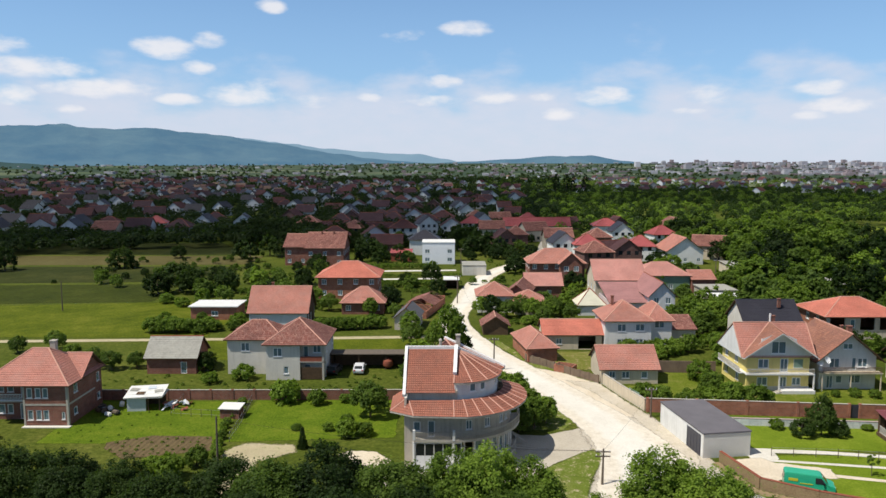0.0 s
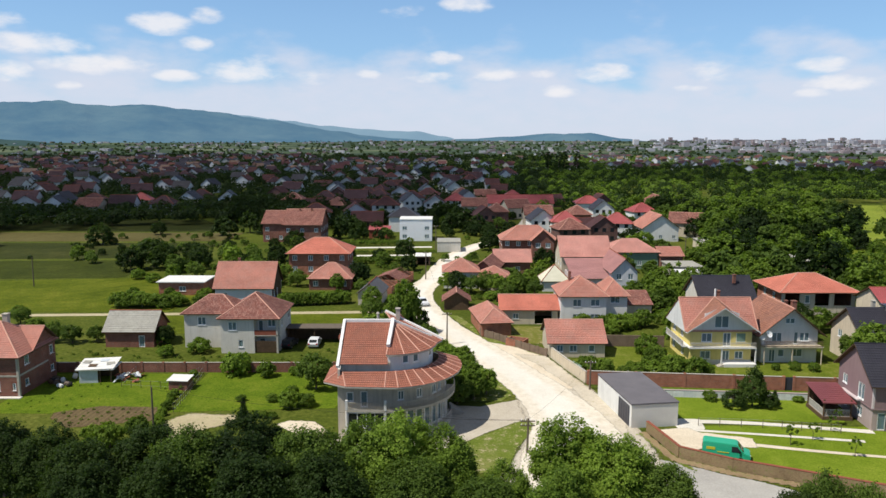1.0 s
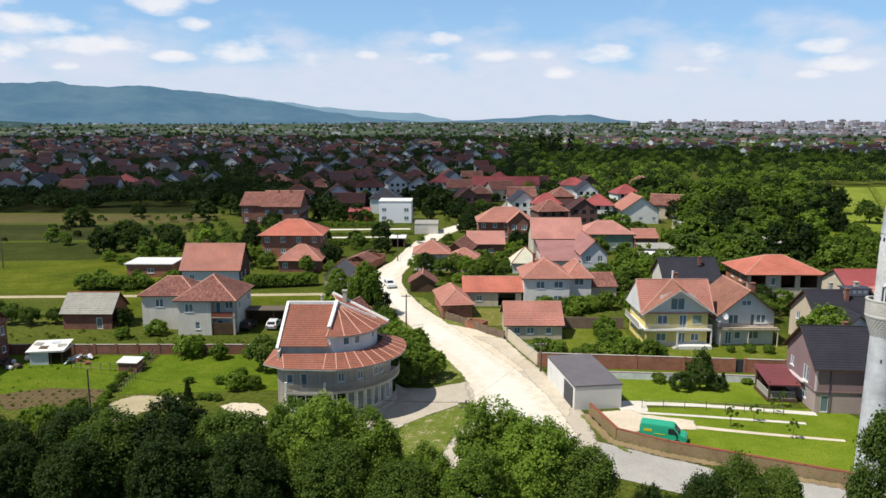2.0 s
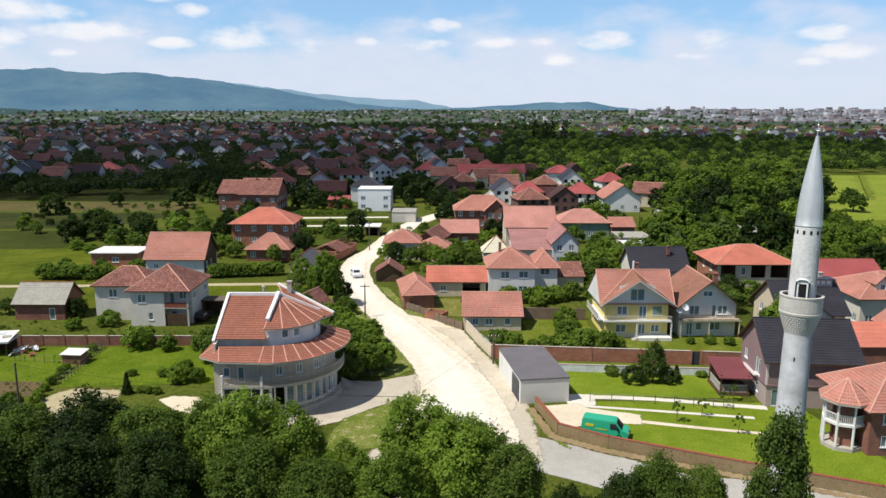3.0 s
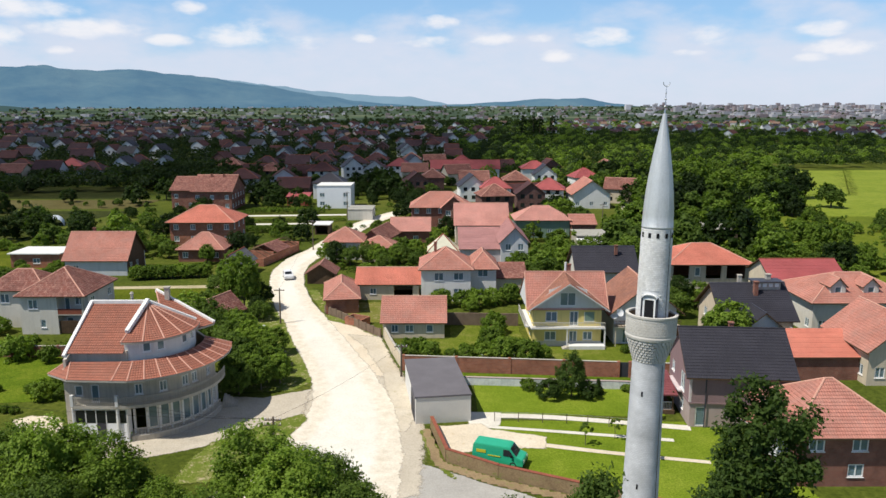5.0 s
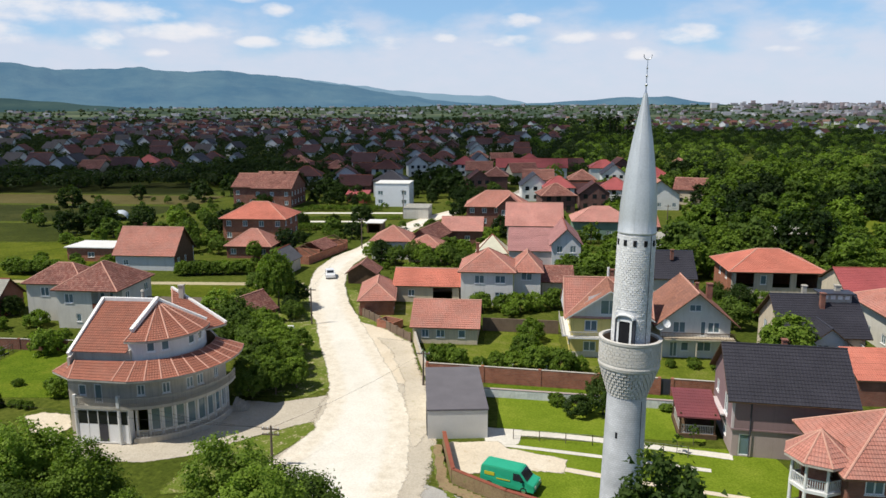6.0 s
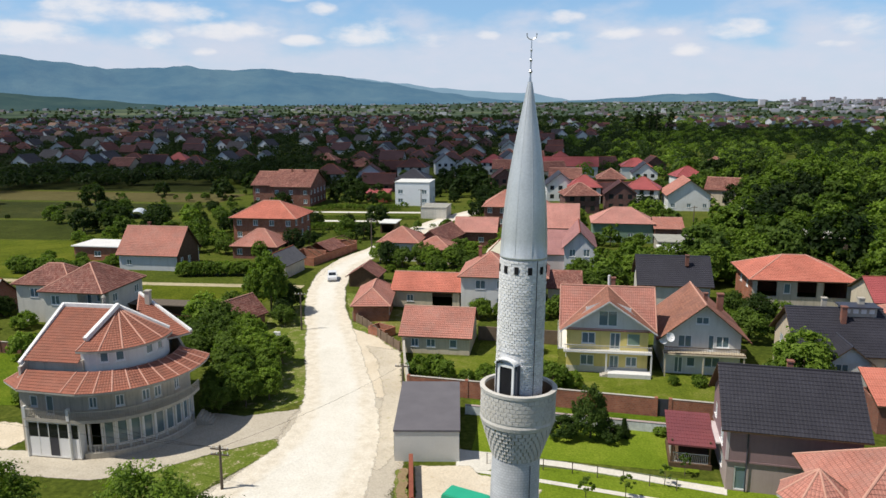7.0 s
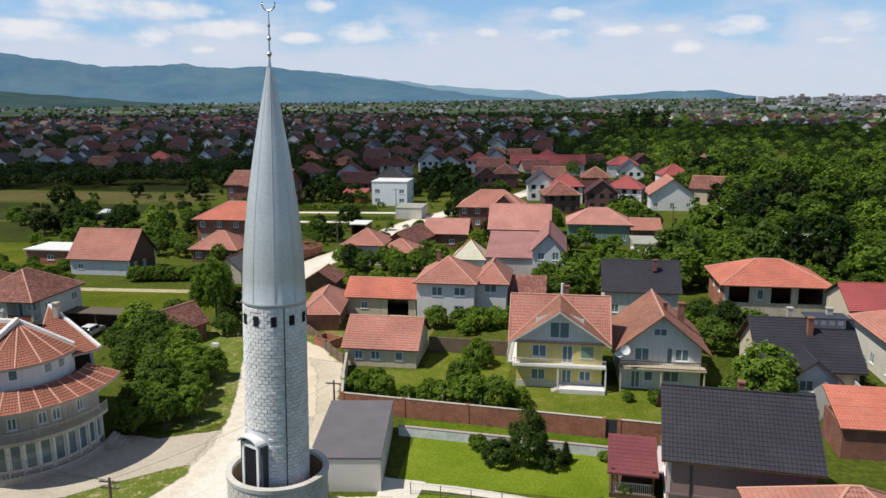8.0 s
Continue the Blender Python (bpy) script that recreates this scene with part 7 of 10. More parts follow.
M_CARGLASS = plain("tinted_car_glass", (0.015, 0.018, 0.02), (0.03, 0.034, 0.038), 1.0, 0.06, 0.0)
M_LAMPRED = plain("red_lamp_glass", (0.35, 0.02, 0.02), (0.45, 0.03, 0.03), 1.0, 0.2, 0.0)
M_LAMPWHITE = plain("clear_lamp_glass", (0.6, 0.6, 0.58), (0.75, 0.75, 0.72), 1.0, 0.15, 0.0)
M_YELLOWMARK = plain("yellow_mark", (0.55, 0.5, 0.03), (0.62, 0.56, 0.05), 2.0, 0.4, 0.0)


def pane_quad(parent, pts, material, name):
    bm = bmesh.new()
    f = bm.faces.new([bm.verts.new(p) for p in pts])
    e = bmesh.ops.extrude_face_region(bm, geom=[f])
    f.normal_update()
    bmesh.ops.translate(bm, verts=[k for k in e["geom"] if isinstance(k, bmesh.types.BMVert)], vec=f.normal * 0.02)
    return part(name, bm, material, parent)


def van():
    prof = [(-2.4, 0.3), (-2.42, 1.0), (-2.35, 1.85), (-2.2, 1.95), (0.9, 1.95), (1.15, 1.88), (1.75, 1.15), (2.4, 0.95), (2.48, 0.6), (2.42, 0.3)]
    v, body, half = vehicle("van", "green panel van with yellow marks parked in the yard", "van", 38.3, 73.15, -20, prof, 1.85, M_VAN,
                            [[(0.55, 1.15), (1.55, 1.15), (1.12, 1.72), (0.55, 1.72)]], (-1.55, 1.5), 0.33)
    hw = half(1.5) - 0.12
    pane_quad(body, [(1.76, -hw, 1.19), (1.76, hw, 1.19), (1.19, hw * 0.95, 1.85), (1.19, -hw * 0.95, 1.85)], M_CARGLASS, "windscreen")
    pane_quad(body, [(-2.44, hw * 0.8, 1.2), (-2.44, -hw * 0.8, 1.2), (-2.39, -hw * 0.78, 1.7), (-2.39, hw * 0.78, 1.7)], M_CARGLASS, "rear_window")
    for s in (1, -1):
        pane_quad(body, [(2.47, s * 0.45, 0.68), (2.47, s * 0.8, 0.68), (2.44, s * 0.8, 0.88), (2.44, s * 0.45, 0.88)], M_LAMPWHITE, "headlight")
        pane_quad(body, [(-2.44, s * 0.72, 0.8), (-2.44, s * 0.85, 0.8), (-2.43, s * 0.85, 1.15), (-2.43, s * 0.72, 1.15)], M_LAMPRED, "tail_light")
        part("side_mark", boxes((-2.0, -1.1, s * 0.915 - 0.012, s * 0.915 + 0.012, 1.15, 1.45)), M_YELLOWMARK, body)
        part("side_mark", boxes((-0.9, 0.3, s * 0.925 - 0.012, s * 0.925 + 0.012, 0.95, 1.05)), M_YELLOWMARK, body)
        part("mirror", bevelled(boxes((1.25, 1.42, s * 1.02 - 0.08, s * 1.02 + 0.08, 1.12, 1.38)), 0.03), M_CARGLASS, body)
    part("bumper", bevelled(boxes((2.36, 2.52, -0.88, 0.88, 0.32, 0.55)), 0.04), M_CARGLASS, body)


van()


def car(x, y, turn, paint, label):
    prof = [(-2.0, 0.3), (-2.08, 0.75), (-1.95, 0.95), (-1.45, 1.42), (0.35, 1.46), (1.05, 0.98), (1.95, 0.8), (2.05, 0.5), (2.0, 0.3)]
    v, body, half = vehicle("car", label, "car", x, y, turn, prof, 1.72, paint, [[(-1.55, 0.95), (-0.4, 0.95), (-0.4, 1.36), (-1.3, 1.36)], [(-0.3, 0.95), (0.8, 0.95), (0.28, 1.38), (-0.3, 1.37)]], (-1.25, 1.3), 0.3)
    hw = half(1.2) - 0.14
    pane_quad(body, [(1.0, -hw, 1.02), (1.0, hw, 1.02), (0.42, hw * 0.94, 1.43), (0.42, -hw * 0.94, 1.43)], M_CARGLASS, "windscreen")
    pane_quad(body, [(-1.9, hw, 1.0), (-1.9, -hw, 1.0), (-1.5, -hw * 0.94, 1.39), (-1.5, hw * 0.94, 1.39)], M_CARGLASS, "rear_window")
    for s in (1, -1):
        pane_quad(body, [(2.0, s * 0.45, 0.62), (2.0, s * 0.75, 0.62), (1.97, s * 0.75, 0.78), (1.97, s * 0.45, 0.78)], M_LAMPWHITE, "headlight")
        pane_quad(body, [(-2.08, s * 0.5, 0.7), (-2.08, s * 0.78, 0.7), (-2.04, s * 0.78, 0.9), (-2.04, s * 0.5, 0.9)], M_LAMPRED, "tail_light")
        part("mirror", bevelled(boxes((0.7, 0.85, s * 0.95 - 0.07, s * 0.95 + 0.07, 0.95, 1.1)), 0.03), paint, body)
    return v


car(3.5, 147.5, -72, M_CARWHITE, "small white hatchback on the dusty road")
car(-13.7, 116.9, 90, M_CARWHITE, "white estate car parked under the dark carport")
car(-17.8, 116.4, 80, M_CARDARK, "dark saloon car parked by the carport")
car(24.6, 243, 60, M_CARWHITE, "white car far up the road")


def carport():
    h = thing("carport", "long dark sheet-roofed carport on posts", "carport", pose(-11.0, 120.8, 0))
    bm = boxes((-7.8, 6.4, -2.6, 0.5, 2.55, 2.68))
    metre_uv(bm)
    part("roof", bm, M_POLE, h)
    part("back_wall", boxes((-7.6, 6.2, 0.25, 0.41, 0, 2.55)), M_WOOD, h)
    for x in (-7.6, 6.1):
        part("side_wall", boxes((x, x + 0.1, -2.3, 0.25, 0, 2.55)), M_WOOD, h)
    for x in (-7.5, -3.0, 1.5, 6.1):
        part("post", boxes((x - 0.07, x + 0.07, -2.45, -2.31, 0, 2.55)), M_WOOD, h)


carport()


# ---- poles, wires and small yard things ----
def pole(x, y, hgt, label="weathered wooden utility pole", arms=1):
    p = thing("utility_pole", label, "pole", pose(x, y, 0), "utility poles")
    part("shaft", tube(bmesh.new(), (0, 0, -0.2), (0.05, 0, hgt), 0.14, 8, 0.09), M_POLE, p)
    for k in range(arms):
        cr = part("crossarm", boxes((-0.8, 0.8, -0.05, 0.05, hgt - 0.4 - 0.5 * k, hgt - 0.28 - 0.5 * k)), M_POLE, p)
        for s in (-0.7, -0.25, 0.25, 0.7):
            part("insulator", tube(bmesh.new(), (s, 0, hgt - 0.28 - 0.5 * k), (s, 0, hgt - 0.12 - 0.5 * k), 0.04, 6), M_FRAME, cr)
    return p


POLES = [(8.4, 117.6, 5.6), (17.0, 74.5, 4.0), (28.0, 95.2, 4.2), (-24.0, 74.5, 7.5), (-88.5, 167, 7.0), (75.8, 201, 7.5), (5.5, 224, 8.0), (3.5, 176, 7.0)]
for x, y, hh in POLES:
    pole(x, y, hh, arms=0 if x < -20 else (2 if y < 80 else 1))


def wire(a, b, sag=0.6, r=0.012):
    a, b = Vector(a), Vector(b)
    w = polytube(bmesh.new(), [a.lerp(b, i / 16) - Vector((0, 0, sag * i / 4 * (1 - i / 16))) for i in range(17)], r, 4)
    ob = part("overhead_wire", w, M_TYRE)
    return tagged(ob, "thin black overhead wire between poles", "wire", "overhead wires")


wire((17.0, 74.5, 3.8), (3.0, 78.4, 3.6), 0.4)
wire((17.0, 74.5, 3.8), (1.5, 78.4, 3.3), 0.4)
wire((17.0, 74.5, 3.8), (-24.0, 74.5, 7.3), 0.9)
wire((17.0, 74.5, 3.8), (28.0, 95.2, 4.0), 0.5)
wire((8.4, 117.6, 5.4), (3.5, 176, 6.8), 0.9)


def meter_box():
    m = thing("meter_box", "white electrical box on a short post", "meter box", pose(7.0, 112.0, 0))
    part("post", tube(bmesh.new(), (0, 0, 0), (0, 0, 1.0), 0.05, 6), M_POLE, m)
    part("box", bevelled(boxes((-0.45, 0.45, -0.2, 0.2, 0.95, 1.45)), 0.03), M_FRAME, m)


meter_box()


def crate():
    c = thing("brick_bin", "square rusty bin of stacked bricks", "bin", pose(20.2, 117.4, 0, 0, 0, -30))
    for x0, x1, y0, y1 in ((-1.6, 1.6, -1.1, -0.9), (-1.6, 1.6, 0.9, 1.1), (-1.6, -1.4, -0.9, 0.9), (1.4, 1.6, -0.9, 0.9)):
        bm = boxes((x0, x1, y0, y1, 0, 1.15))
        metre_uv(bm)
        part("side", bm, M_BLOCK, c)


crate()


def shack():
    s = thing("shack", "patched grey lean-to shack with sheet roof", "shack", pose(-41.6, 99.4, 0, 0, 0, 6))
    bm = bmesh.new()
    slope(bm, (-2.6, -1.9, 2.0), (2.6, -1.9, 2.1), (2.6, 1.9, 2.7), (-2.6, 1.9, 2.6), 0.9, 0.03)
    box(bm, -2.6, 2.6, -1.9, 1.9, 1.9, 1.98)
    part("roof", bm, M_WHITEROOF, s)
    for k in range(4):
        part("roof_patch", boxes((-0.55, 0.55, -0.4, 0.4, -0.02, 0.02)), (M_SHEET, M_WOOD, M_TARP, M_SHEET)[k], s, at=pose(-1.7 + 1.15 * k, (0.5, -0.7, 0.9, -0.2)[k], (2.5, 2.31, 2.58, 2.42)[k], 9.5, 0.6, 8 * k - 10))
    part("front_sheet", boxes((-2.2, 0.3, -1.6, -1.5, 0, 1.9)), M_TARP, s)
    part("side_wall", boxes((-2.2, -2.1, -1.5, 1.6, 0, 1.9)), M_CONC, s)
    part("back_wall", boxes((-2.1, 2.2, 1.5, 1.6, 0, 2.4)), M_WOOD, s)
    for x in (0.6, 2.1):
        part("post", boxes((x - 0.07, x + 0.07, -1.6, -1.46, 0, 1.95)), M_WOOD, s)
    for i in range(26):
        r = random.Random(i)
        b = thing("scrap_piece", "pale broken board in the scrap heap", "scrap", pose(-38.2 + r.uniform(-1.4, 2.4), 99.2 + r.uniform(-1.4, 1.8), 0.2 + r.uniform(0, 0.4), r.uniform(-30, 30), r.uniform(-30, 30), r.uniform(0, 180)), "scrap heap")
        part("board", boxes((-0.5, 0.5, -0.2, 0.2, -0.03, 0.03)), r.choice((M_WHITE, M_TARP, M_RUST)), b)


shack()
for i in range(14):
    r = random.Random(60 + i)
    b = thing("scrap_piece", "dark dusty lump of scrap by the brick house", "scrap", pose(-46.2 + r.uniform(-1.6, 1.8), 97.6 + r.uniform(-2.2, 2.4), 0.25 + r.uniform(0, 0.2), r.uniform(-30, 30), r.uniform(-30, 30), r.uniform(0, 180)), "scrap by the brick house")
    part("lump", bevelled(boxes((-0.45, 0.45, -0.3, 0.3, -0.22, 0.22)), 0.1), r.choice((M_WOOD, M_CARDARK, M_POLE, M_WHITE)), b)


def kennel():
    k = thing("coop", "small brick coop with pale slanting roof", "coop", pose(-28.6, 95.6, 0, 0, 0, -5))
    bm = boxes((-1.3, 1.3, -0.9, 0.9, 0, 1.35))
    metre_uv(bm)
    part("wall", bm, M_BRICK, k)
    rb = bmesh.new()
    box(rb, -1.5, 1.5, -1.1, 1.1, 0, 0.09)
    part("roof", rb, M_WHITEROOF, k, at=pose(0, 0, 1.45, 6, 0, 0))


kennel()


def stake_fence(pts, label, hgt=1.1, gap=1.4):
    f = thing("wire_fence", label, "fence", pose(0, 0, 0))
    for a, b in zip(pts, pts[1:]):
        a, b = Vector((*a, 0)), Vector((*b, 0))
        n = max(1, int((b - a).length / gap))
        for i in range(n + 1):
            p = a.lerp(b, i / n)
            part("stake", tube(bmesh.new(), p, p + Vector((0, 0, hgt)), 0.04, 5), M_POLE, f)
        for z in (0.35, 0.95):
            part("strand", tube(bmesh.new(), a + Vector((0, 0, hgt * z)), b + Vector((0, 0, hgt * z)), 0.015, 4), M_METAL, f)


stake_fence([(-37.5, 102.2), (-37.0, 96), (-29.8, 95.0), (-28.0, 101.8)], "low wire fence on stakes round the pen")
stake_fence([(-27.4, 101.5), (-26.5, 92), (-26.3, 86.5)], "crooked stake fence between gardens", 1.2, 0.9)
stake_fence([(38.5, 82.2), (46, 81.6), (54.5, 80.0)], "thin wire fence across the lawn", 1.1, 2.0)

tarp = thing("polytunnel", "pale plastic polytunnel sagging in the field", "polytunnel", pose(-75, 213, 0, 0, 0, 25))
tb = bmesh.new()
lathe(tb, [(2.2, -4), (2.3, 0), (2.2, 4)], 10, 0, math.pi)
part("cover", tb, M_TARP, tarp, at=pose(0, 0, 0, 90, 0, 0))


def satellite_dish(x, y, z, turn, r=0.55):
    d = thing("satellite_dish", "white satellite dish on a house wall", "satellite dish", pose(x, y, z, 0, 0, turn))
    part("bracket", tube(bmesh.new(), (0, 0.45, -0.1), (0, 0.05, 0), 0.03, 6), M_DARKMETAL, d)
    part("reflector", lathe(bmesh.new(), [(0.001, 0.0), (r * 0.5, 0.05), (r, 0.2), (r, 0.22), (r * 0.5, 0.075), (0.001, 0.025)], 20), M_FRAME, d, at=pose(0, 0, 0, 65))
    part("feed_arm", tube(bmesh.new(), (0, -0.1, -0.45), (0, -0.6, 0.1), 0.02, 5), M_DARKMETAL, d)


satellite_dish(57.3, 106.3, 4.9, 25)


def ruin():
    r = thing("ruined_shed", "roofless old brick shed with a broken tile roof", "shed", pose(-4.4, 167.5, 0, 0, 0, -14))
    for x0, x1, y0, y1, h in ((-3.0, 3.0, -9.0, -8.7, 1.7), (-3.0, -2.7, -8.7, 8.0, 2.2), (2.7, 3.0, -8.7, 8.0, 1.7), (-3.0, 3.0, 8.0, 8.3, 2.2), (-2.7, 2.7, -4.0, -3.7, 2.2)):
        wb = boxes((x0, x1, y0, y1, 0, h))
        metre_uv(wb)
        part("wall", wb, M_BLOCK, r)
    rb = bmesh.new()
    slope(rb, (-3.3, 5.5, 2.3), (-3.3, -3.5, 2.3), (0.2, -3.4, 3.5), (0.2, 5.2, 3.5))
    slope(rb, (3.3, -3.5, 1.95), (3.3, 3.5, 1.95), (0.2, 3.4, 3.5), (0.2, -3.4, 3.5))
    part("broken_roof", rb, M_TILE_OLD, r)
    for y in (-7.6, -5.6, 6.4, 7.6):
        part("rafter", tube(tube(bmesh.new(), (-3.0, y, 2.2), (0, y, 3.3), 0.08, 5), (0, y, 3.3), (3.0, y, 1.75), 0.08, 5), M_WOOD, r)
    

ruin()
M_DARKSHEET = plain("dark_grey_roof_sheet", (0.085, 0.085, 0.095), (0.15, 0.15, 0.16), 1.2, 0.85, 0.3, streak=0.3)
house("old plastered cottage with a dark patched roof beside the lane", -9.6, -4.8, 147.2, 155.0, 2.7, 4.7, "gable_y", M_RESTWALL, M_DARKSHEET, 0.35, {"S": [(2.0, 2.8, 1.0, 1.9)]}, name="cottage", category="cottage", rot=-6)
house("open canopy with a white flat roof by the lane", 0.4, 4.2, 196.5, 202.0, 2.5, 2.66, "flat", M_WOOD, M_WHITEROOF, 0.3, {"S": [(0.4, 3.4, 0.05, 2.2)]}, name="canopy", category="canopy")


def tank():
    t = thing("rusty_tank", "round rusty brown tank under the carport", "tank", pose(-9.2, 118.9, 0))
    part("shell", lathe(bmesh.new(), [(0.01, 0.25), (0.55, 0.3), (0.82, 0.6), (0.86, 1.0), (0.82, 1.4), (0.55, 1.7), (0.01, 1.78)], 20), M_RUST, t)
    for x, y in ((-0.5, -0.4), (0.5, -0.4), (0.0, 0.55)):
        part("leg", tube(bmesh.new(), (x, y, 0), (x * 0.9, y * 0.9, 0.5), 0.05, 6), M_DARKMETAL, t)


tank()
house("small red shed beside the white house", -18.2, -11.0, 253, 258, 3.0, 3.9, "shed", M_RUST, M_TILE_RED, 0.3, {}, name="shed", category="shed")
house("low shed with a flat grey roof", 65.2, 72.8, 178.4, 187.0, 2.7, 2.95, "flat", M_CONC, M_SHEET, 0.3, {}, name="shed", category="shed")
house("low building with a white flat roof", 64.6, 75.6, 170.0, 176.2, 2.4, 2.6, "flat", M_BEIGE, M_WHITEROOF, 0.3, {}, name="shed", category="shed")
house("garden shed with pale sheet roof among trees", 97.6, 104.8, 188, 196, 2.8, 3.3, "shed", M_WOOD, M_SHEET, 0.3, {}, name="shed", category="shed")
house("garden shed with white roof before the woods", 88.2, 93.6, 222, 231, 2.8, 3.2, "shed", M_BEIGE, M_SHEET, 0.3, {}, name="shed", category="shed")
house("low wing with orange tile roof", 65.8, 71.8, 190.4, 199.0, 3.8, 5.6, "gable_x", M_BRICK, M_TILE, 0.4, {}, name="annex", category="annex")
house("brown-roofed house at the edge of the woods", 104, 116, 344, 354, 5.0, 8.6, "gable_y", M_GREY, M_TILE_OLD, 0.6, auto_holes(12, 10, 5, "S", 19))


# ---- trees and shrubs near the camera ----
NEAR = [("big2", 3.6, 61.6, 1.02), ("big2", 0.0, 61.4, 0.95), ("big1", -5.0, 60.4, 1.0), ("big2", 8.8, 60.0, 0.88), ("big2", 19.8, 61.4, 0.98), ("big3", 23.2, 60.4, 0.9), ("big2", 21.4, 57.0, 0.95),
        ("big1", 25.8, 56.4, 0.82), ("big2", 14.0, 57.0, 0.7), ("bigdark", -10.0, 61.5, 1.05), ("big1", -14.5, 60.0, 1.0), ("bigdark", -19.5, 62.0, 0.92), ("bigdark", -24.5, 60.0, 0.85), ("bigdark", -29.5, 63.5, 0.82),
        ("bigdark", -34.5, 64.5, 0.85), ("bigdark", -40.0, 66.0, 0.85), ("bigdark", -45.5, 68.0, 0.85), ("bigdark", -51.0, 70.0, 0.9), ("big1", 5.5, 55.5, 0.9), ("bigdark", -2.0, 55.0, 0.95), ("bigdark", -8.0, 55.0, 0.95),
        ("bigdark", -16.0, 55.5, 0.9), ("bigdark", -22.0, 56, 0.8), ("big1", 11.5, 53.5, 0.8), ("big2", 17.0, 54.0, 0.85)]
for i, (k, x, y, s) in enumerate(NEAR):
    plant(k, x, y, s, turn=i * 1.31, label="broad dark green roadside tree" if "dark" in k else "broad bright green roadside tree", group="roadside trees")
for i, (k, x, y, s, sz) in enumerate([("big1", 37.2, 50.5, 0.62, 1.05), ("bigdark", 34.2, 49.5, 0.6, 0.92), ("big1", 40.6, 51.2, 0.5, 0.9), ("bigdark", 30.6, 50.5, 0.5, 0.75)]):
    plant(k, x, y, s, sz, turn=i * 2.1, label="dark green roadside tree above the side road", group="roadside trees")
plant("tall_tree", 41.35, 28.6, 0.84, 1.06, 0.4, label="tall broad-crowned leafy tree beside the minaret", category="tree")
plant("poplar", 38.9, 36.8, 0.75, 1.36, 1.9, label="slim leafy poplar beside the minaret", category="poplar", group="poplars")

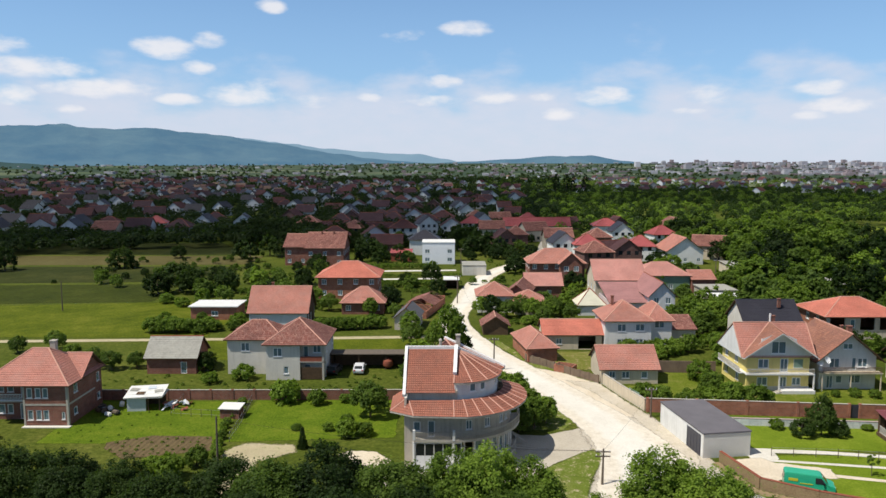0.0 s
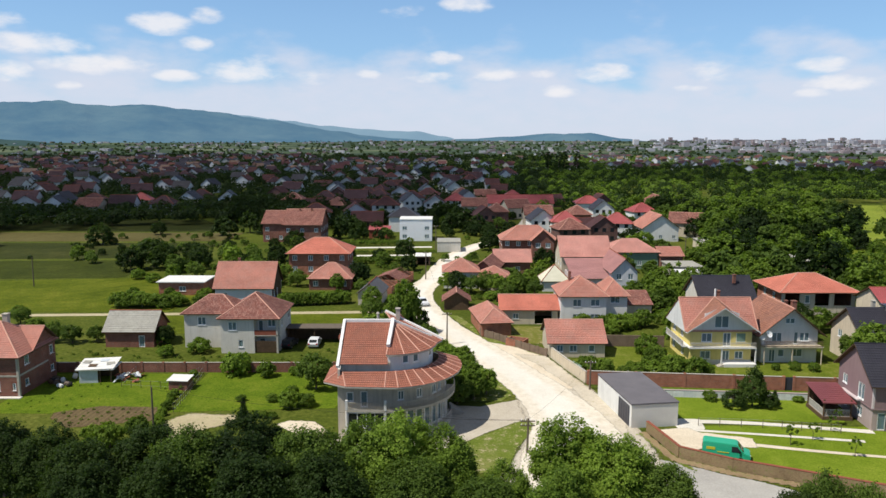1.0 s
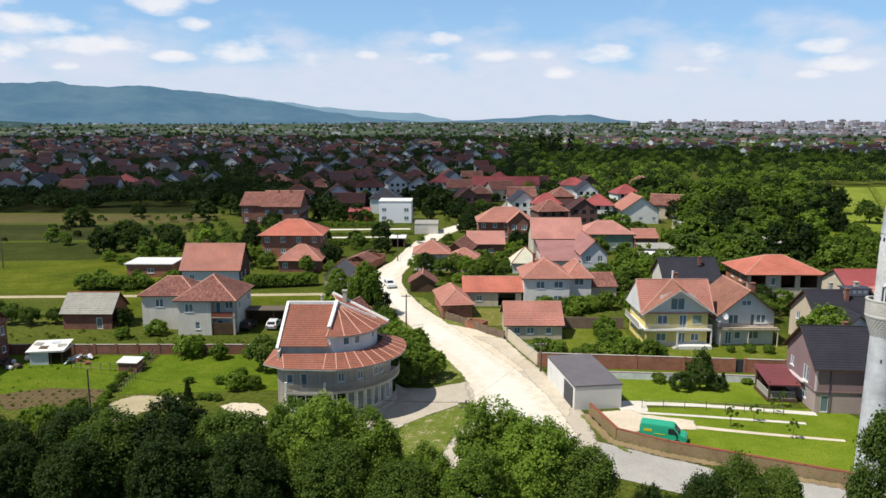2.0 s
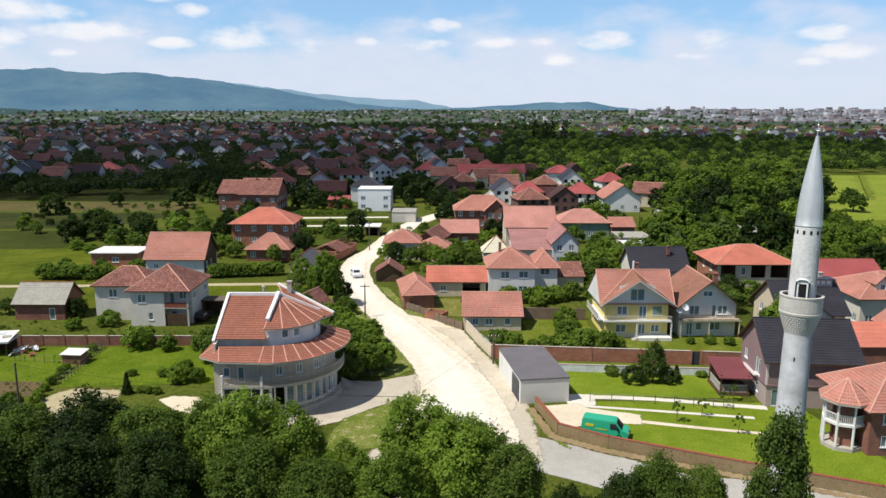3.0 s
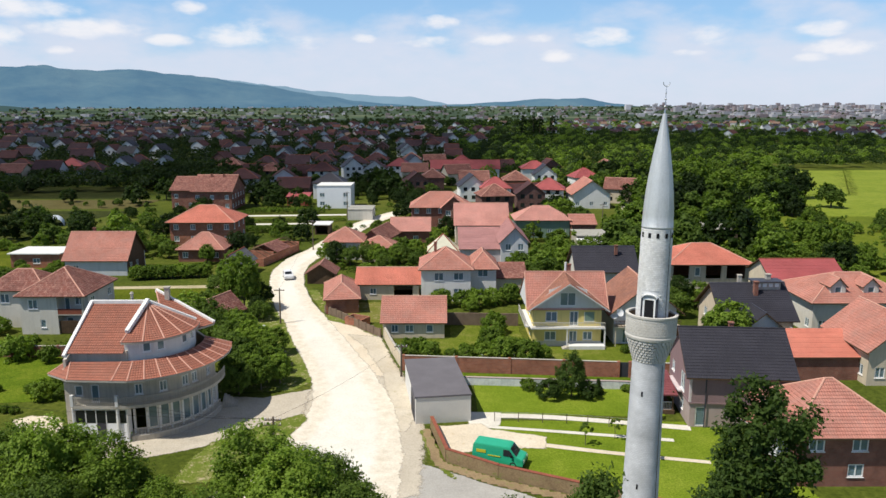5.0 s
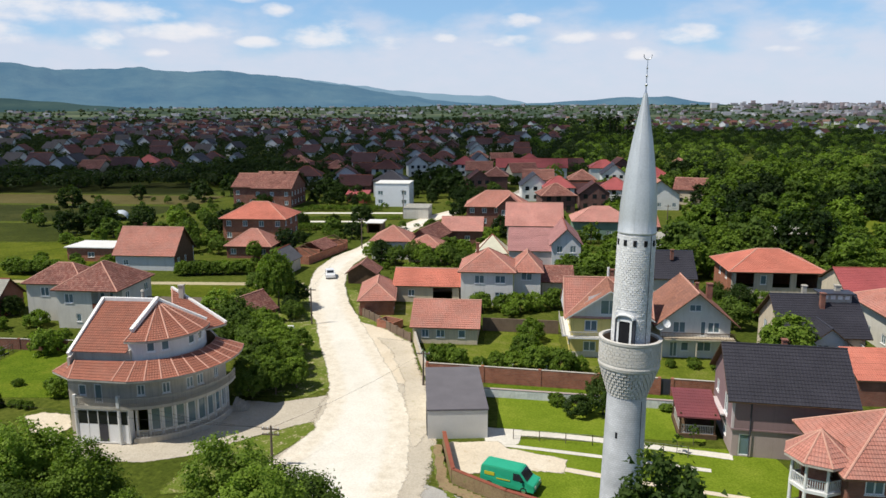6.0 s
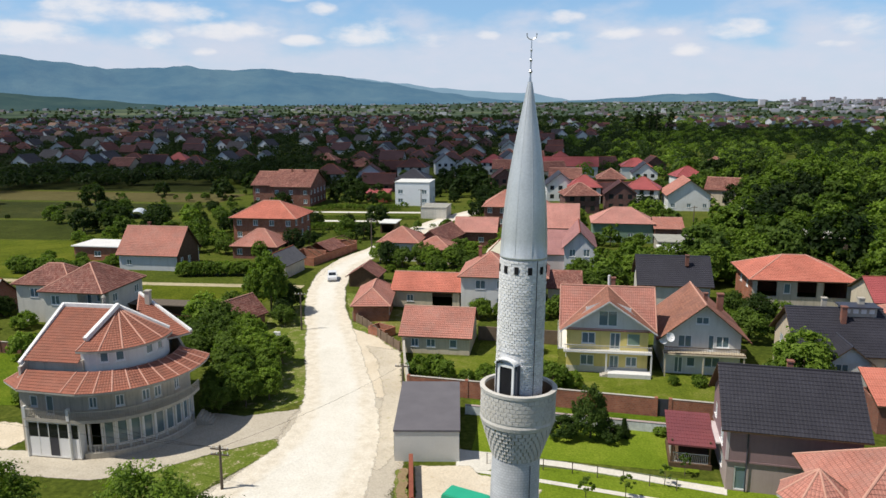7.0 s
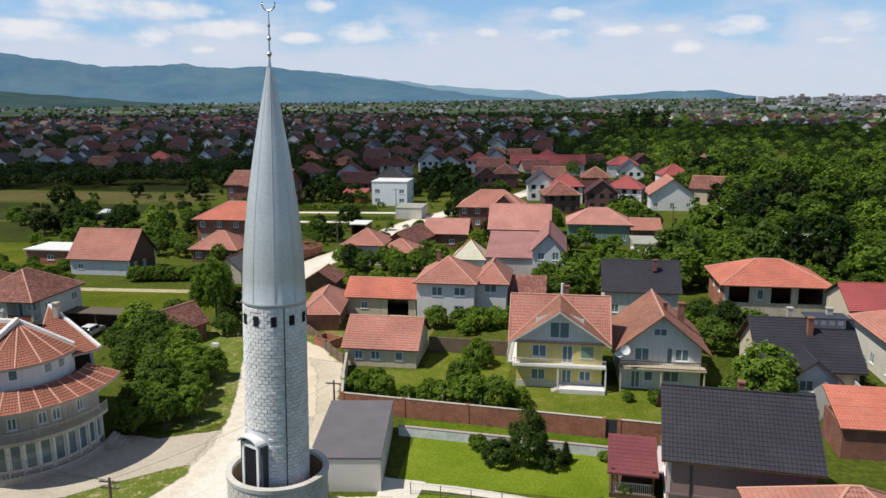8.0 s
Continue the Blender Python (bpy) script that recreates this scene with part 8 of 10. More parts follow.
SHRUBS = [("mid1", 9.6, 89.6, 0.72), ("mid2", 11.8, 91.0, 0.7), ("mid2", 13.6, 93.0, 0.62), ("mid2", 10.8, 104.0, 0.62), ("mid1", 8.8, 92.4, 0.8), ("mid2", 10.4, 92.6, 0.62), ("mid1", 12.8, 93.8, 0.55), ("mid2", 9.6, 95.0, 0.72), ("mid2", 12.0, 96.4, 0.6), ("mid1", 8.4, 97.6, 0.8), ("mid2", 11.0, 98.8, 0.66), ("mid1", 6.6, 99.6, 0.85), ("mid2", 9.4, 101.2, 0.7), ("mid2", 7.4, 103.2, 0.8), ("mid1", 4.6, 103.4, 0.9), ("mid2", 8.6, 105.4, 0.6), ("mid2", 5.8, 107.0, 0.8), ("mid1", 2.6, 106.8, 0.9), ("mid2", 3.6, 110.0, 0.75),
          ("mid2", -3.6, 112.6, 1.05), ("mid1", -1.0, 111.0, 1.1), ("mid1", -1.2, 107.5, 0.9), ("mid1", 0.2, 103.6, 0.8), ("mid1", -4.4, 109.5, 0.8), ("mid1", 5.2, 119.4, 0.6), ("mid1", -3.6, 122.5, 0.8), ("middark", 3.9, 121.5, 0.6), ("middark", 2.8, 127.2, 0.8), ("mid1", -6, 135, 0.8), ("mid2", -1.5, 133, 0.7),
          ("mid1", -9.8, 95.4, 0.95), ("bush1", -12.6, 92.6, 0.9), ("bush1", -14.8, 90.4, 0.7), ("bush2", -19.0, 90.6, 0.6), ("bush2", -23.0, 103.9, 1.6), ("bush2", -31.6, 112.4, 1.6), ("bush1", -17.2, 104.0, 0.9), ("bush1", -14.0, 101.6, 0.8), ("bush2", -10.8, 101.2, 0.9),
          ("mid1", -55.0, 118.4, 0.62), ("mid1", -51.4, 119.4, 0.56), ("mid1", -58.6, 119, 0.7), ("bush1", -47.0, 146.2, 1.6), ("bush1", -49.3, 145.6, 1.7), ("bush1", -51.7, 145.4, 1.8), ("bush1", -54.0, 145.0, 1.9), ("bush1", -56.5, 144.9, 1.8), ("bush1", -58.8, 145.2, 2.0), ("bush1", -39.4, 117.6, 1.4), ("middark", -39, 117.5, 0.6), ("mid1", -77, 129, 0.6), ("mid1", -71, 131, 0.7), ("bush1", -66, 127, 1.4), ("bush2", -62.5, 86.0, 1.5), ("bush1", -57.0, 87.0, 1.2), ("bush2", -36.5, 110.5, 1.2),
          ("mid2", 48.0, 150, 0.8), ("mid1", 53.2, 147, 0.8), ("mid2", 57, 151, 0.9), ("mid1", 60.5, 156, 1.0), ("mid2", 64.5, 163, 0.9), ("mid1", 55, 159, 0.7), ("mid1", 59.5, 177, 0.9), ("mid1", 52.5, 182, 0.9), ("mid2", 55.8, 187, 0.8), ("mid1", 61, 184, 0.8), ("mid1", 51.5, 130, 0.7), ("mid2", 49, 126, 0.7),
          ("mid2", 70.4, 101.4, 1.3), ("mid1", 68.4, 100.6, 0.95), ("mid1", 71.6, 108.2, 0.92), ("mid2", 73.6, 109.4, 0.75), ("mid1", 69.8, 121, 0.9), ("mid2", 66.5, 124, 0.7), ("middark", 72.5, 128, 0.9), ("mid1", 70, 133, 0.8),
          ("mid2", -6.4, 141.6, 0.85), ("mid2", 8.8, 162.5, 0.7), ("mid1", 17.6, 161.5, 0.9), ("mid1", 22.2, 172.0, 0.8), ("mid2", 23.4, 159.8, 0.7), ("middark", 12.6, 179.5, 0.8), ("middark", 11.0, 160.5, 0.9), ("mid1", 14.0, 159.4, 0.8), ("mid2", 20.0, 159.5, 0.75), ("mid1", 24.4, 160.5, 0.9), ("mid2", 27.6, 163.5, 0.8), ("mid1", 22.0, 154.0, 0.7), ("bush2", 18, 152.5, 1.4), ("mid1", 28, 157, 0.7), ("mid1", 31.5, 173, 0.8), ("mid2", 33, 179, 0.8), ("mid1", 24, 173, 0.8),
          ("mid2", 44.5, 196, 0.9), ("mid1", 42, 203, 1.0), ("middark", 60, 205, 1.0), ("mid2", 68, 215, 1.2), ("mid1", 72, 209, 1.3), ("mid2", 64, 211, 1.2),
          ("mid1", -41.5, 184, 1.1), ("mid2", -38, 176, 1.0), ("mid1", -46, 178, 1.1), ("mid2", -30.5, 172, 0.8), ("mid1", -26.5, 167, 0.8), ("mid2", -16.2, 161.0, 0.7), ("middark", -12.8, 171, 1.0), ("mid1", -33, 168, 0.8), ("mid1", -10.5, 160, 0.6),
          ("middark", -70.5, 193, 1.5), ("middark", -74, 187, 1.2), ("middark", -65.5, 190, 1.3), ("mid1", -61, 185, 1.1), ("middark", -57.5, 192, 1.2), ("mid1", -54.5, 205, 1.1), ("middark", -63, 202, 1.1), ("mid2", -50, 196, 1.0), ("mid1", -46.5, 206, 1.0), ("mid1", -54.0, 178.5, 0.9), ("mid2", -58, 174, 0.7),
          ("bush1", -67.6, 176, 1.6), ("bush2", -62.2, 172, 1.5), ("bush1", -57.5, 152, 1.3), ("bush1", -53.6, 150.0, 1.2), ("bush1", -49.8, 152, 1.2), ("mid1", -52.0, 154.8, 0.45), ("bush2", -44.0, 153, 1.6), ("bush2", -60.5, 156, 1.3), ("bush1", -56.4, 146.5, 1.2), ("bush1", -52.0, 146.2, 1.1), ("bush1", -47.6, 146.4, 1.2), ("bush1", -43.2, 147.6, 1.3),
          ("middark", -104, 236, 1.3), ("middark", -140, 231, 1.4), ("middark", -137, 292, 1.3), ("middark", -126, 292, 1.1), ("mid1", -82, 216, 1.1), ("mid1", -97, 205, 0.9), ("mid1", -90, 199, 0.8), ("middark", -95, 262, 0.9)]
for i, (k, x, y, s) in enumerate(SHRUBS):
    bushy = k.startswith("bush")
    plant({"mid1": "wood1", "mid2": "wood2", "middark": "wood3"}.get(k, k) if y > 168 else k, x, y, s, turn=i * 0.9, name="bush" if bushy else "tree", label={"mid1": "leafy green garden tree with uneven crown", "mid2": "bright green garden tree in full leaf", "middark": "dense dark green garden tree", "bush1": "rounded green garden bush", "bush2": "bright green rounded garden bush"}[k], category="bush" if bushy else "tree", group="garden bushes" if bushy else "garden trees")

plant("mid2", 1.2, 124.2, 1.05, 1.65, 0.7, label="tall bright green tree beside the lane", group="garden trees")
# roadside shed among the bushes
house("small brown-tiled shed hidden in bushes", -3.0, 2.0, 113.4, 119.0, 2.6, 4.8, "gable_y", M_BRICK, M_TILE_OLD, 0.4, {}, name="shed", category="shed", rot=-20)

# scrubby row along the garden boundary, and single shrubs
for i, (x, y, k) in enumerate([(-26.4, 81.8, 0.7), (-26.9, 83.4, 0.6), (-27.3, 85.4, 0.55), (-27.6, 87.5, 0.6), (-28.0, 89.4, 0.5), (-28.3, 91.2, 0.55), (-28.4, 92.9, 0.5), (-28.2, 95.2, 0.55), (-28.1, 97.7, 0.5), (-28.5, 100.4, 0.6), (-12.0, 88.2, 1.3), (-9.8, 88.6, 1.0), (-22.7, 102.0, 1.9), (-18.0, 100.6, 1.2), (-27.9, 79.2, 1.2), (-29.6, 75.9, 1.5), (-32.0, 77.5, 1.1), (-24.6, 79.6, 0.5), (-14.4, 84.6, 0.5), (-15.4, 84.8, 0.45), (-13.2, 84.4, 0.5)]):
    plant("bush1" if i % 4 else "bush2", x, y, k, k * 1.15, turn=i * 1.3, name="shrub", label="scrubby green shrub along the garden boundary", category="shrub", group="boundary shrubs")
plant("conifer", -16.9, 84.5, 0.42, 0.6, 0.5, name="thuja", label="slim dark thuja beside the dirt path", category="thuja")
# clipped shrubs before the yellow house, hedges
for i, (x, y, s) in enumerate([(28.6, 101.6, 1.5), (31.5, 101.8, 1.35), (34.2, 101.4, 0.95), (36.1, 101.4, 1.15), (38.4, 101.2, 1.3), (41.2, 101.0, 1.8), (44.0, 101.0, 1.75), (46.2, 101.2, 1.1), (30.2, 104.8, 1.1), (39.8, 105.2, 1.9), (43.0, 104.8, 1.1), (40.6, 112.4, 1.8), (36.2, 104.6, 0.7), (33.0, 127.0, 1.7), (36.2, 127.4, 1.6), (39.2, 126.6, 1.8), (41.8, 128.4, 1.7), (44.6, 129.6, 1.8), (37.6, 124.4, 1.3), (60.6, 103.9, 0.8), (63.2, 103.6, 0.8), (57.6, 104.0, 0.6)]):
    plant("bush1" if i % 4 == 1 else "bush2", x, y, s * 0.95, s * 1.15, turn=i * 1.7, name="shrub", label="leafy green shrub in the garden row", category="shrub", group="garden shrubs")
for i in range(11):
    plant("bush1", -25.2 + i * 1.22, 146.6 + 0.25 * i, 1.45, 1.7, i * 2.0, name="hedge_plant", label="dense green hedge plant in a tall hedge", category="hedge", group="tall hedge")
for j, (ax, ay, bx, by, k, sc, sz) in enumerate([(-24.5, 235.0, -4.0, 236.0, 16, 1.0, 1.25), (-22.5, 216.9, 5.0, 219.3, 20, 0.75, 0.7), (-20.0, 199.0, -3.3, 201.0, 12, 1.2, 1.3)]):
    for i in range(k):
        f = i / (k - 1)
        plant("weed", ax + (bx - ax) * f, ay + (by - ay) * f, sc, sz, i * 1.3 + j, name="hedge_plant", label=("dark green hedge plant before the white house", "low dark green hedge plant by the white strip", "overgrown green hedge plant below the strips")[j], category="hedge", group=("white house hedge", "low hedge", "lower hedge")[j])
def garden_post(x, y):
    p = thing("garden_post", "white tapered concrete post among the garden shrubs", "post", pose(x, y, 0), "white garden posts")
    bm = bmesh.new()
    tube(bm, (0, 0, 0), (0, 0, 1.05), 0.26, 4, 0.14)
    tube(bm, (0, 0, 1.05), (0, 0, 1.25), 0.18, 4, 0.02)
    part("shaft", bm, M_WHITE, p)
    part("foot", boxes((-0.3, 0.3, -0.3, 0.3, -0.02, 0.1)), M_CONC, p)


for x, y in ((31.2, 101.0), (34.6, 100.5), (38.2, 100.2), (42.3, 99.9)):
    garden_post(x, y)
plant("bush2", 43.2, 90.9, 0.8, 0.9, 1.0, name="shrub", label="small green shrub before the white wall", category="shrub")
plant("bush1", 54.6, 90.6, 0.7, 0.5, 2.0, name="shrub", label="low green shrub before the white wall", category="shrub")
plant("evergreen", 47.8, 88.9, 0.85, 1.38, 0.2, name="evergreen", label="dense dark green evergreen on the lawn", category="evergreen", group="lawn evergreens")
plant("evergreen", 45.2, 88.5, 0.75, 0.6, 1.2, name="evergreen", label="lower dark green evergreen on the lawn", category="evergreen", group="lawn evergreens")
plant("evergreen", 49.6, 88.4, 0.6, 0.55, 2.2, name="evergreen", label="lower dark green evergreen on the lawn", category="evergreen", group="lawn evergreens")
plant("conifer", 51.0, 89.6, 0.42, 0.42, 0.9, name="thuja", label="small clipped dark thuja on the lawn", category="thuja")
for i, (x, y) in enumerate([(53.6, 80.6), (50.2, 78.0), (47.0, 76.6), (55.6, 82.6), (52.6, 73.6)]):
    plant("sapling", x, y, 1.0 + 0.1 * (i % 3), turn=i, name="sapling", label="young fruit tree sapling in the lawn", category="sapling", group="lawn saplings")
# narrow white kerbs of the hedged garden
ribbon("white_kerb", [(-21.6, 213.0, 1.5), (-0.9, 214.7, 1.5)], 0.05, M_SLAB, "white gravel strip between low hedges", "kerb")
ribbon("white_kerb", [(-30.8, 228.8, 1.7), (4.2, 231.6, 1.7)], 0.05, M_SLAB, "white gravel strip before the hedge", "kerb")

# ---- more trees and bushes in the gardens, clear of houses and the road ----
FOOT += [(62, 78, 168, 192), (52, 74, 178, 208), (94, 108, 176, 200), (72, 94, 226, 262), (-12, -1, 148, 178), (-8, 12, 74, 97), (-36, -18, 111, 123), (44, 57, 105, 119), (56, 67, 106, 120), (57, 71, 79, 92), (60, 74, 66, 79), (-19, -4, 117, 124), (-9, 5, 244, 258), (54, 59, 83, 90), (-24, 16, 211, 240), (28, 60, 96, 107)]
ROAD_LINE = [(16.6, 106), (11.8, 119), (7.4, 131), (4.2, 143), (2.3, 155), (2.9, 166), (5.6, 178), (8, 195), (11.5, 214), (18, 232), (27, 250), (38, 280)]


def is_clear(x, y, gap=2.2):
    if any(a - gap < x < b + gap and c - gap < y < d + gap for a, b, c, d in FOOT):
        return False
    return all((x - p) ** 2 + (y - q) ** 2 > 49 for p, q in ROAD_LINE)


def scatter_plants(count, x0, x1, y0, y1, kinds, s0, s1, label, group, seed, name="tree", category="tree", gap=2.2):
    r = random.Random(seed)
    n = tries = 0
    while n < count and tries < count * 30:
        tries += 1
        x, y = r.uniform(x0, x1), r.uniform(y0, y1)
        if is_clear(x, y, gap):
            plant(r.choice(kinds), x, y, r.uniform(s0, s1), turn=r.uniform(0, 6), name=name, label=label, category=category, group=group)
            n += 1


def grove_spots(count, x0, x1, y0, y1, kinds, s0, s1, seed, gap=2.2, keep=None):
    r = random.Random(seed)
    out, tries = [], 0
    while len(out) < count and tries < count * 30:
        tries += 1
        x, y = r.uniform(x0, x1), r.uniform(y0, y1)
        if is_clear(x, y, gap) and (keep is None or keep(x, y)):
            out.append((r.choice(kinds), x, y, r.uniform(s0, s1), r.uniform(0, 6)))
    return out


def in_clear(x, y):
    boxes_ = [(70, 94, 206, 226), (72, 94, 226, 262), (62, 78, 170, 192), (94, 108, 176, 200), (52, 74, 180, 208), (50, 68, 188, 206), (62, 76, 172, 180), (40, 62, 340, 356), (54, 84, 286, 345), (62, 74, 165, 178), (100, 110, 176, 190)]
    if any(a - 2 < x < b + 2 and c - 3 < y < d + 2 for a, b, c, d in boxes_):
        return True
    return (146 + (y - 225) * 0.33 < x and y > 222 and y < 402 and x < 420) or (x - 84) ** 2 + (y - 150) ** 2 < 220


grove("orchard", "leafy trees between the houses and the woods", grove_spots(110, 46, 125, 140, 210, ("wood1", "wood2", "wood2"), 0.55, 1.2, 31) + grove_spots(26, 74, 118, 96, 138, ("wood1", "wood2"), 0.4, 0.8, 36, 1.2))
grove("undergrowth", "overgrown green bushes between gardens", grove_spots(90, 46, 120, 120, 200, ("weed", "weed2"), 0.8, 1.8, 32, 1.2))
scatter_plants(70, -48, 40, 165, 330, ("wood1", "wood3", "wood3"), 0.5, 1.1, "garden tree among village houses", "village garden trees", 33)
grove("garden_bushes", "low bushes and weeds in the village gardens", grove_spots(90, -60, 40, 143, 260, ("weed", "weed", "weed2"), 0.5, 1.3, 34, 1.0))
grove("field_shrubs", "dark shrubs along the field edges", grove_spots(46, -118, -45, 205, 262, ("wood3", "wood1"), 0.2, 0.55, 35, 1.2))

# ---- woods behind the village, right of the road ----
rw = random.Random(21)
grove("village_woods", "leafy green woods behind the village", [q for q in grove_spots(185, 66, 215, 150, 335, ("wood1", "wood3", "wood2", "wood2", "wood1", "wood1", "wood4"), 0.6, 2.2, 37, 1.0, lambda x, y: not in_clear(x, y) and x < 125 + (y - 120) * 0.75 and not (x > 112 and y < 226))] + grove_spots(75, 112, 195, 146, 226, ("wood1", "wood2", "wood1", "weed", "weed2"), 0.4, 0.95, 47, 1.0))
grove("wood_edge", "wild green bushes at the edge of the woods", grove_spots(70, 90, 230, 152, 206, ("weed", "weed2"), 1.0, 2.2, 38, 1.0, lambda x, y: x < 155 + (y - 120) * 0.75 and not in_clear(x, y)))
for x, y, sc, k in ((140, 259, 1.9, "wood2"), (161, 247, 1.75, "wood1"), (130, 238, 1.5, "wood3"), (176, 226, 1.6, "wood1"), (120, 205, 1.6, "wood2")):
    plant(k, x, y, sc, turn=x, label="large round leafy tree at the field's edge", group="field edge trees")
belt = []
for i in range(70):
    x, y = rw.uniform(-92, -26), rw.uniform(300, 352)
    if x > -62:
        y = rw.uniform(264, 335)
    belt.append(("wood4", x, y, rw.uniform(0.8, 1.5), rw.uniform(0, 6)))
grove("dark_tree_belt", "belt of trees behind the fields, darkened for shade", belt)
for x, y, s in ((10, 270, 1.2), (16, 276, 1.3), (20.5, 268, 1.1), (13, 283, 1.3), (-14, 244, 0.7), (-22, 246, 0.8), (-28, 252, 0.9), (-26, 264, 1.1), (-67, 252, 1.0), (-72, 260, 1.1), (-64, 268, 1.2), (-30, 268, 1.0), (4, 296, 1.25), (9, 300, 1.4), (13.5, 306, 1.3), (0, 303, 1.1), (7, 311, 1.3), (-16, 258, 0.9), (-24, 262, 1.0), (-20, 250, 0.7), (17, 262, 0.7), (-12, 292, 0.9)):
    plant("far2", x, y, s, turn=x, label="large dark tree behind the white house", group="white house trees")
grove("bed_plants", "rows of low vegetables in the tilled bed", [("weed", -40 + i * 1.1 + 0.3 * math.sin(7 * i + j), 82.6 + j * 1.15 + 0.25 * i * 0.12, 0.10 + 0.10 * ((i * 7 + j * 3) % 5) / 4, i + j) for j in range(5) for i in range(11) if (i + 2 * j) % 4])
grove("garden_weeds", "tufts of weeds in the rough gardens", grove_spots(70, -50, -28, 80, 101.5, ("weed2",), 0.06, 0.16, 52, 0.2) + grove_spots(110, -60, 2, 105, 124, ("weed2",), 0.08, 0.35, 55, 0.5) + grove_spots(320, -46, 34, 150, 250, ("weed2",), 0.1, 0.4, 56, 0.5))


# ---- the town beyond: single houses first, then what nobody could count ----
TOWN = []


def town_kind(w, d, eave, ridge, gable, wall, tile):
    """Meshes of a plain far house: walls, roof, window blocks."""
    t = thing("house", "", "house")
    wb = bmesh.new()
    box(wb, -w / 2, w / 2, -d / 2, d / 2, 0, eave)
    if gable == "gable_y":
        f = [(-w / 2, -d / 2, eave), (w / 2, -d / 2, eave), (0, -d / 2, ridge - 0.15)]
        wb.faces.new([wb.verts.new(c) for c in f])
        wb.faces.new([wb.verts.new((-c[0], -c[1], c[2])) for c in f])
    elif gable == "gable_x":
        f = [(w / 2, -d / 2, eave), (w / 2, d / 2, eave), (w / 2, 0, ridge - 0.15)]
        wb.faces.new([wb.verts.new(c) for c in f])
        wb.faces.new([wb.verts.new((-c[0], -c[1], c[2])) for c in f])
    metre_uv(wb)
    part("wall", wb, wall, t)
    make_roof(t, gable, -w / 2, w / 2, -d / 2, d / 2, eave, ridge, 0.5, tile)
    for k in range(int(eave / 2.7)):
        for x in (-w * 0.3, 0.0 if k else w * 0.02, w * 0.3):
            part("window", boxes((x - 0.65, x + 0.65, -d / 2 - 0.03, -d / 2 + 0.02, 0.9 + 2.8 * k, 2.25 + 2.8 * k)), M_CARGLASS, t)
    return t


# roof and brick colours here are darkened to paint in cloud shade
M_TILE_FAR_SHADED = tiles("shaded_brown_red_roof", (0.095, 0.040, 0.040), (0.075, 0.036, 0.037), (0.06, 0.040, 0.043), 0.6)
M_TILE_PLUM_SHADED = tiles("shaded_plum_roof", (0.060, 0.034, 0.042), (0.050, 0.030, 0.036), (0.075, 0.045, 0.05), 0.6)
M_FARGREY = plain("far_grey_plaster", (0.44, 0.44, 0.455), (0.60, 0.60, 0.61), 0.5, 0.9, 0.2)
M_FARBRICK_SHADED = bricks("shaded_far_brick", (0.16, 0.07, 0.055), (0.12, 0.05, 0.045), (0.16, 0.13, 0.12))
protos = []
for spec in ((10, 9, 5.6, 9.0, "gable_y", M_FARGREY, M_TILE_FAR_SHADED), (11, 9, 5.4, 8.6, "hip", M_FARGREY, M_TILE_PLUM_SHADED), (9, 10, 5.6, 9.2, "gable_y", M_WHITE, M_TILE_DARK), (12, 9, 3.2, 6.4, "gable_x", M_FARBRICK_SHADED, M_TILE_FAR_SHADED),
             (10, 9, 5.6, 8.6, "hip", M_FARBRICK_SHADED, M_TILE_OLD), (11, 10, 5.6, 9.4, "gable_x", M_FARGREY, M_TILE_PLUM_SHADED), (9, 8, 5.4, 8.8, "gable_y", M_FARBRICK_SHADED, M_TILE_FAR_SHADED), (12, 10, 5.6, 8.8, "hip", M_FARGREY, M_TILE_FAR_SHADED),
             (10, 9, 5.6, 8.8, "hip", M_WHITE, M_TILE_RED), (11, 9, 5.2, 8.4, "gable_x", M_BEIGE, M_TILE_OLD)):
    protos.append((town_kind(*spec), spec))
NAMES = {M_TILE_RED: "dark red roof", M_TILE_OLD: "weathered tile roof", M_TILE_DARK: "anthracite roof", M_TILE_BROWN: "brown tile roof", M_TILE_FAR_SHADED: "brown-red roof darkened for cloud shade", M_TILE_PLUM_SHADED: "plum roof darkened for cloud shade"}
WALLS = {M_WHITE: "white", M_LIGHTGREY: "pale grey", M_BEIGE: "beige", M_FARGREY: "grey", M_FARBRICK_SHADED: "shade-darkened brick"}
rt = random.Random(77)
spots = []


def free(x, y, gap):
    return all((x - a) ** 2 + (y - b) ** 2 > gap * gap for a, b in spots)


def town_house(x, y, turn, i):
    p, spec = protos[i]
    c = copy_thing(p, pose(x, y, 0, 0, 0, turn))
    tagged(c, WALLS[spec[5]] + " far village house with " + NAMES[spec[6]], "house", "far village houses")
    spots.append((x, y))


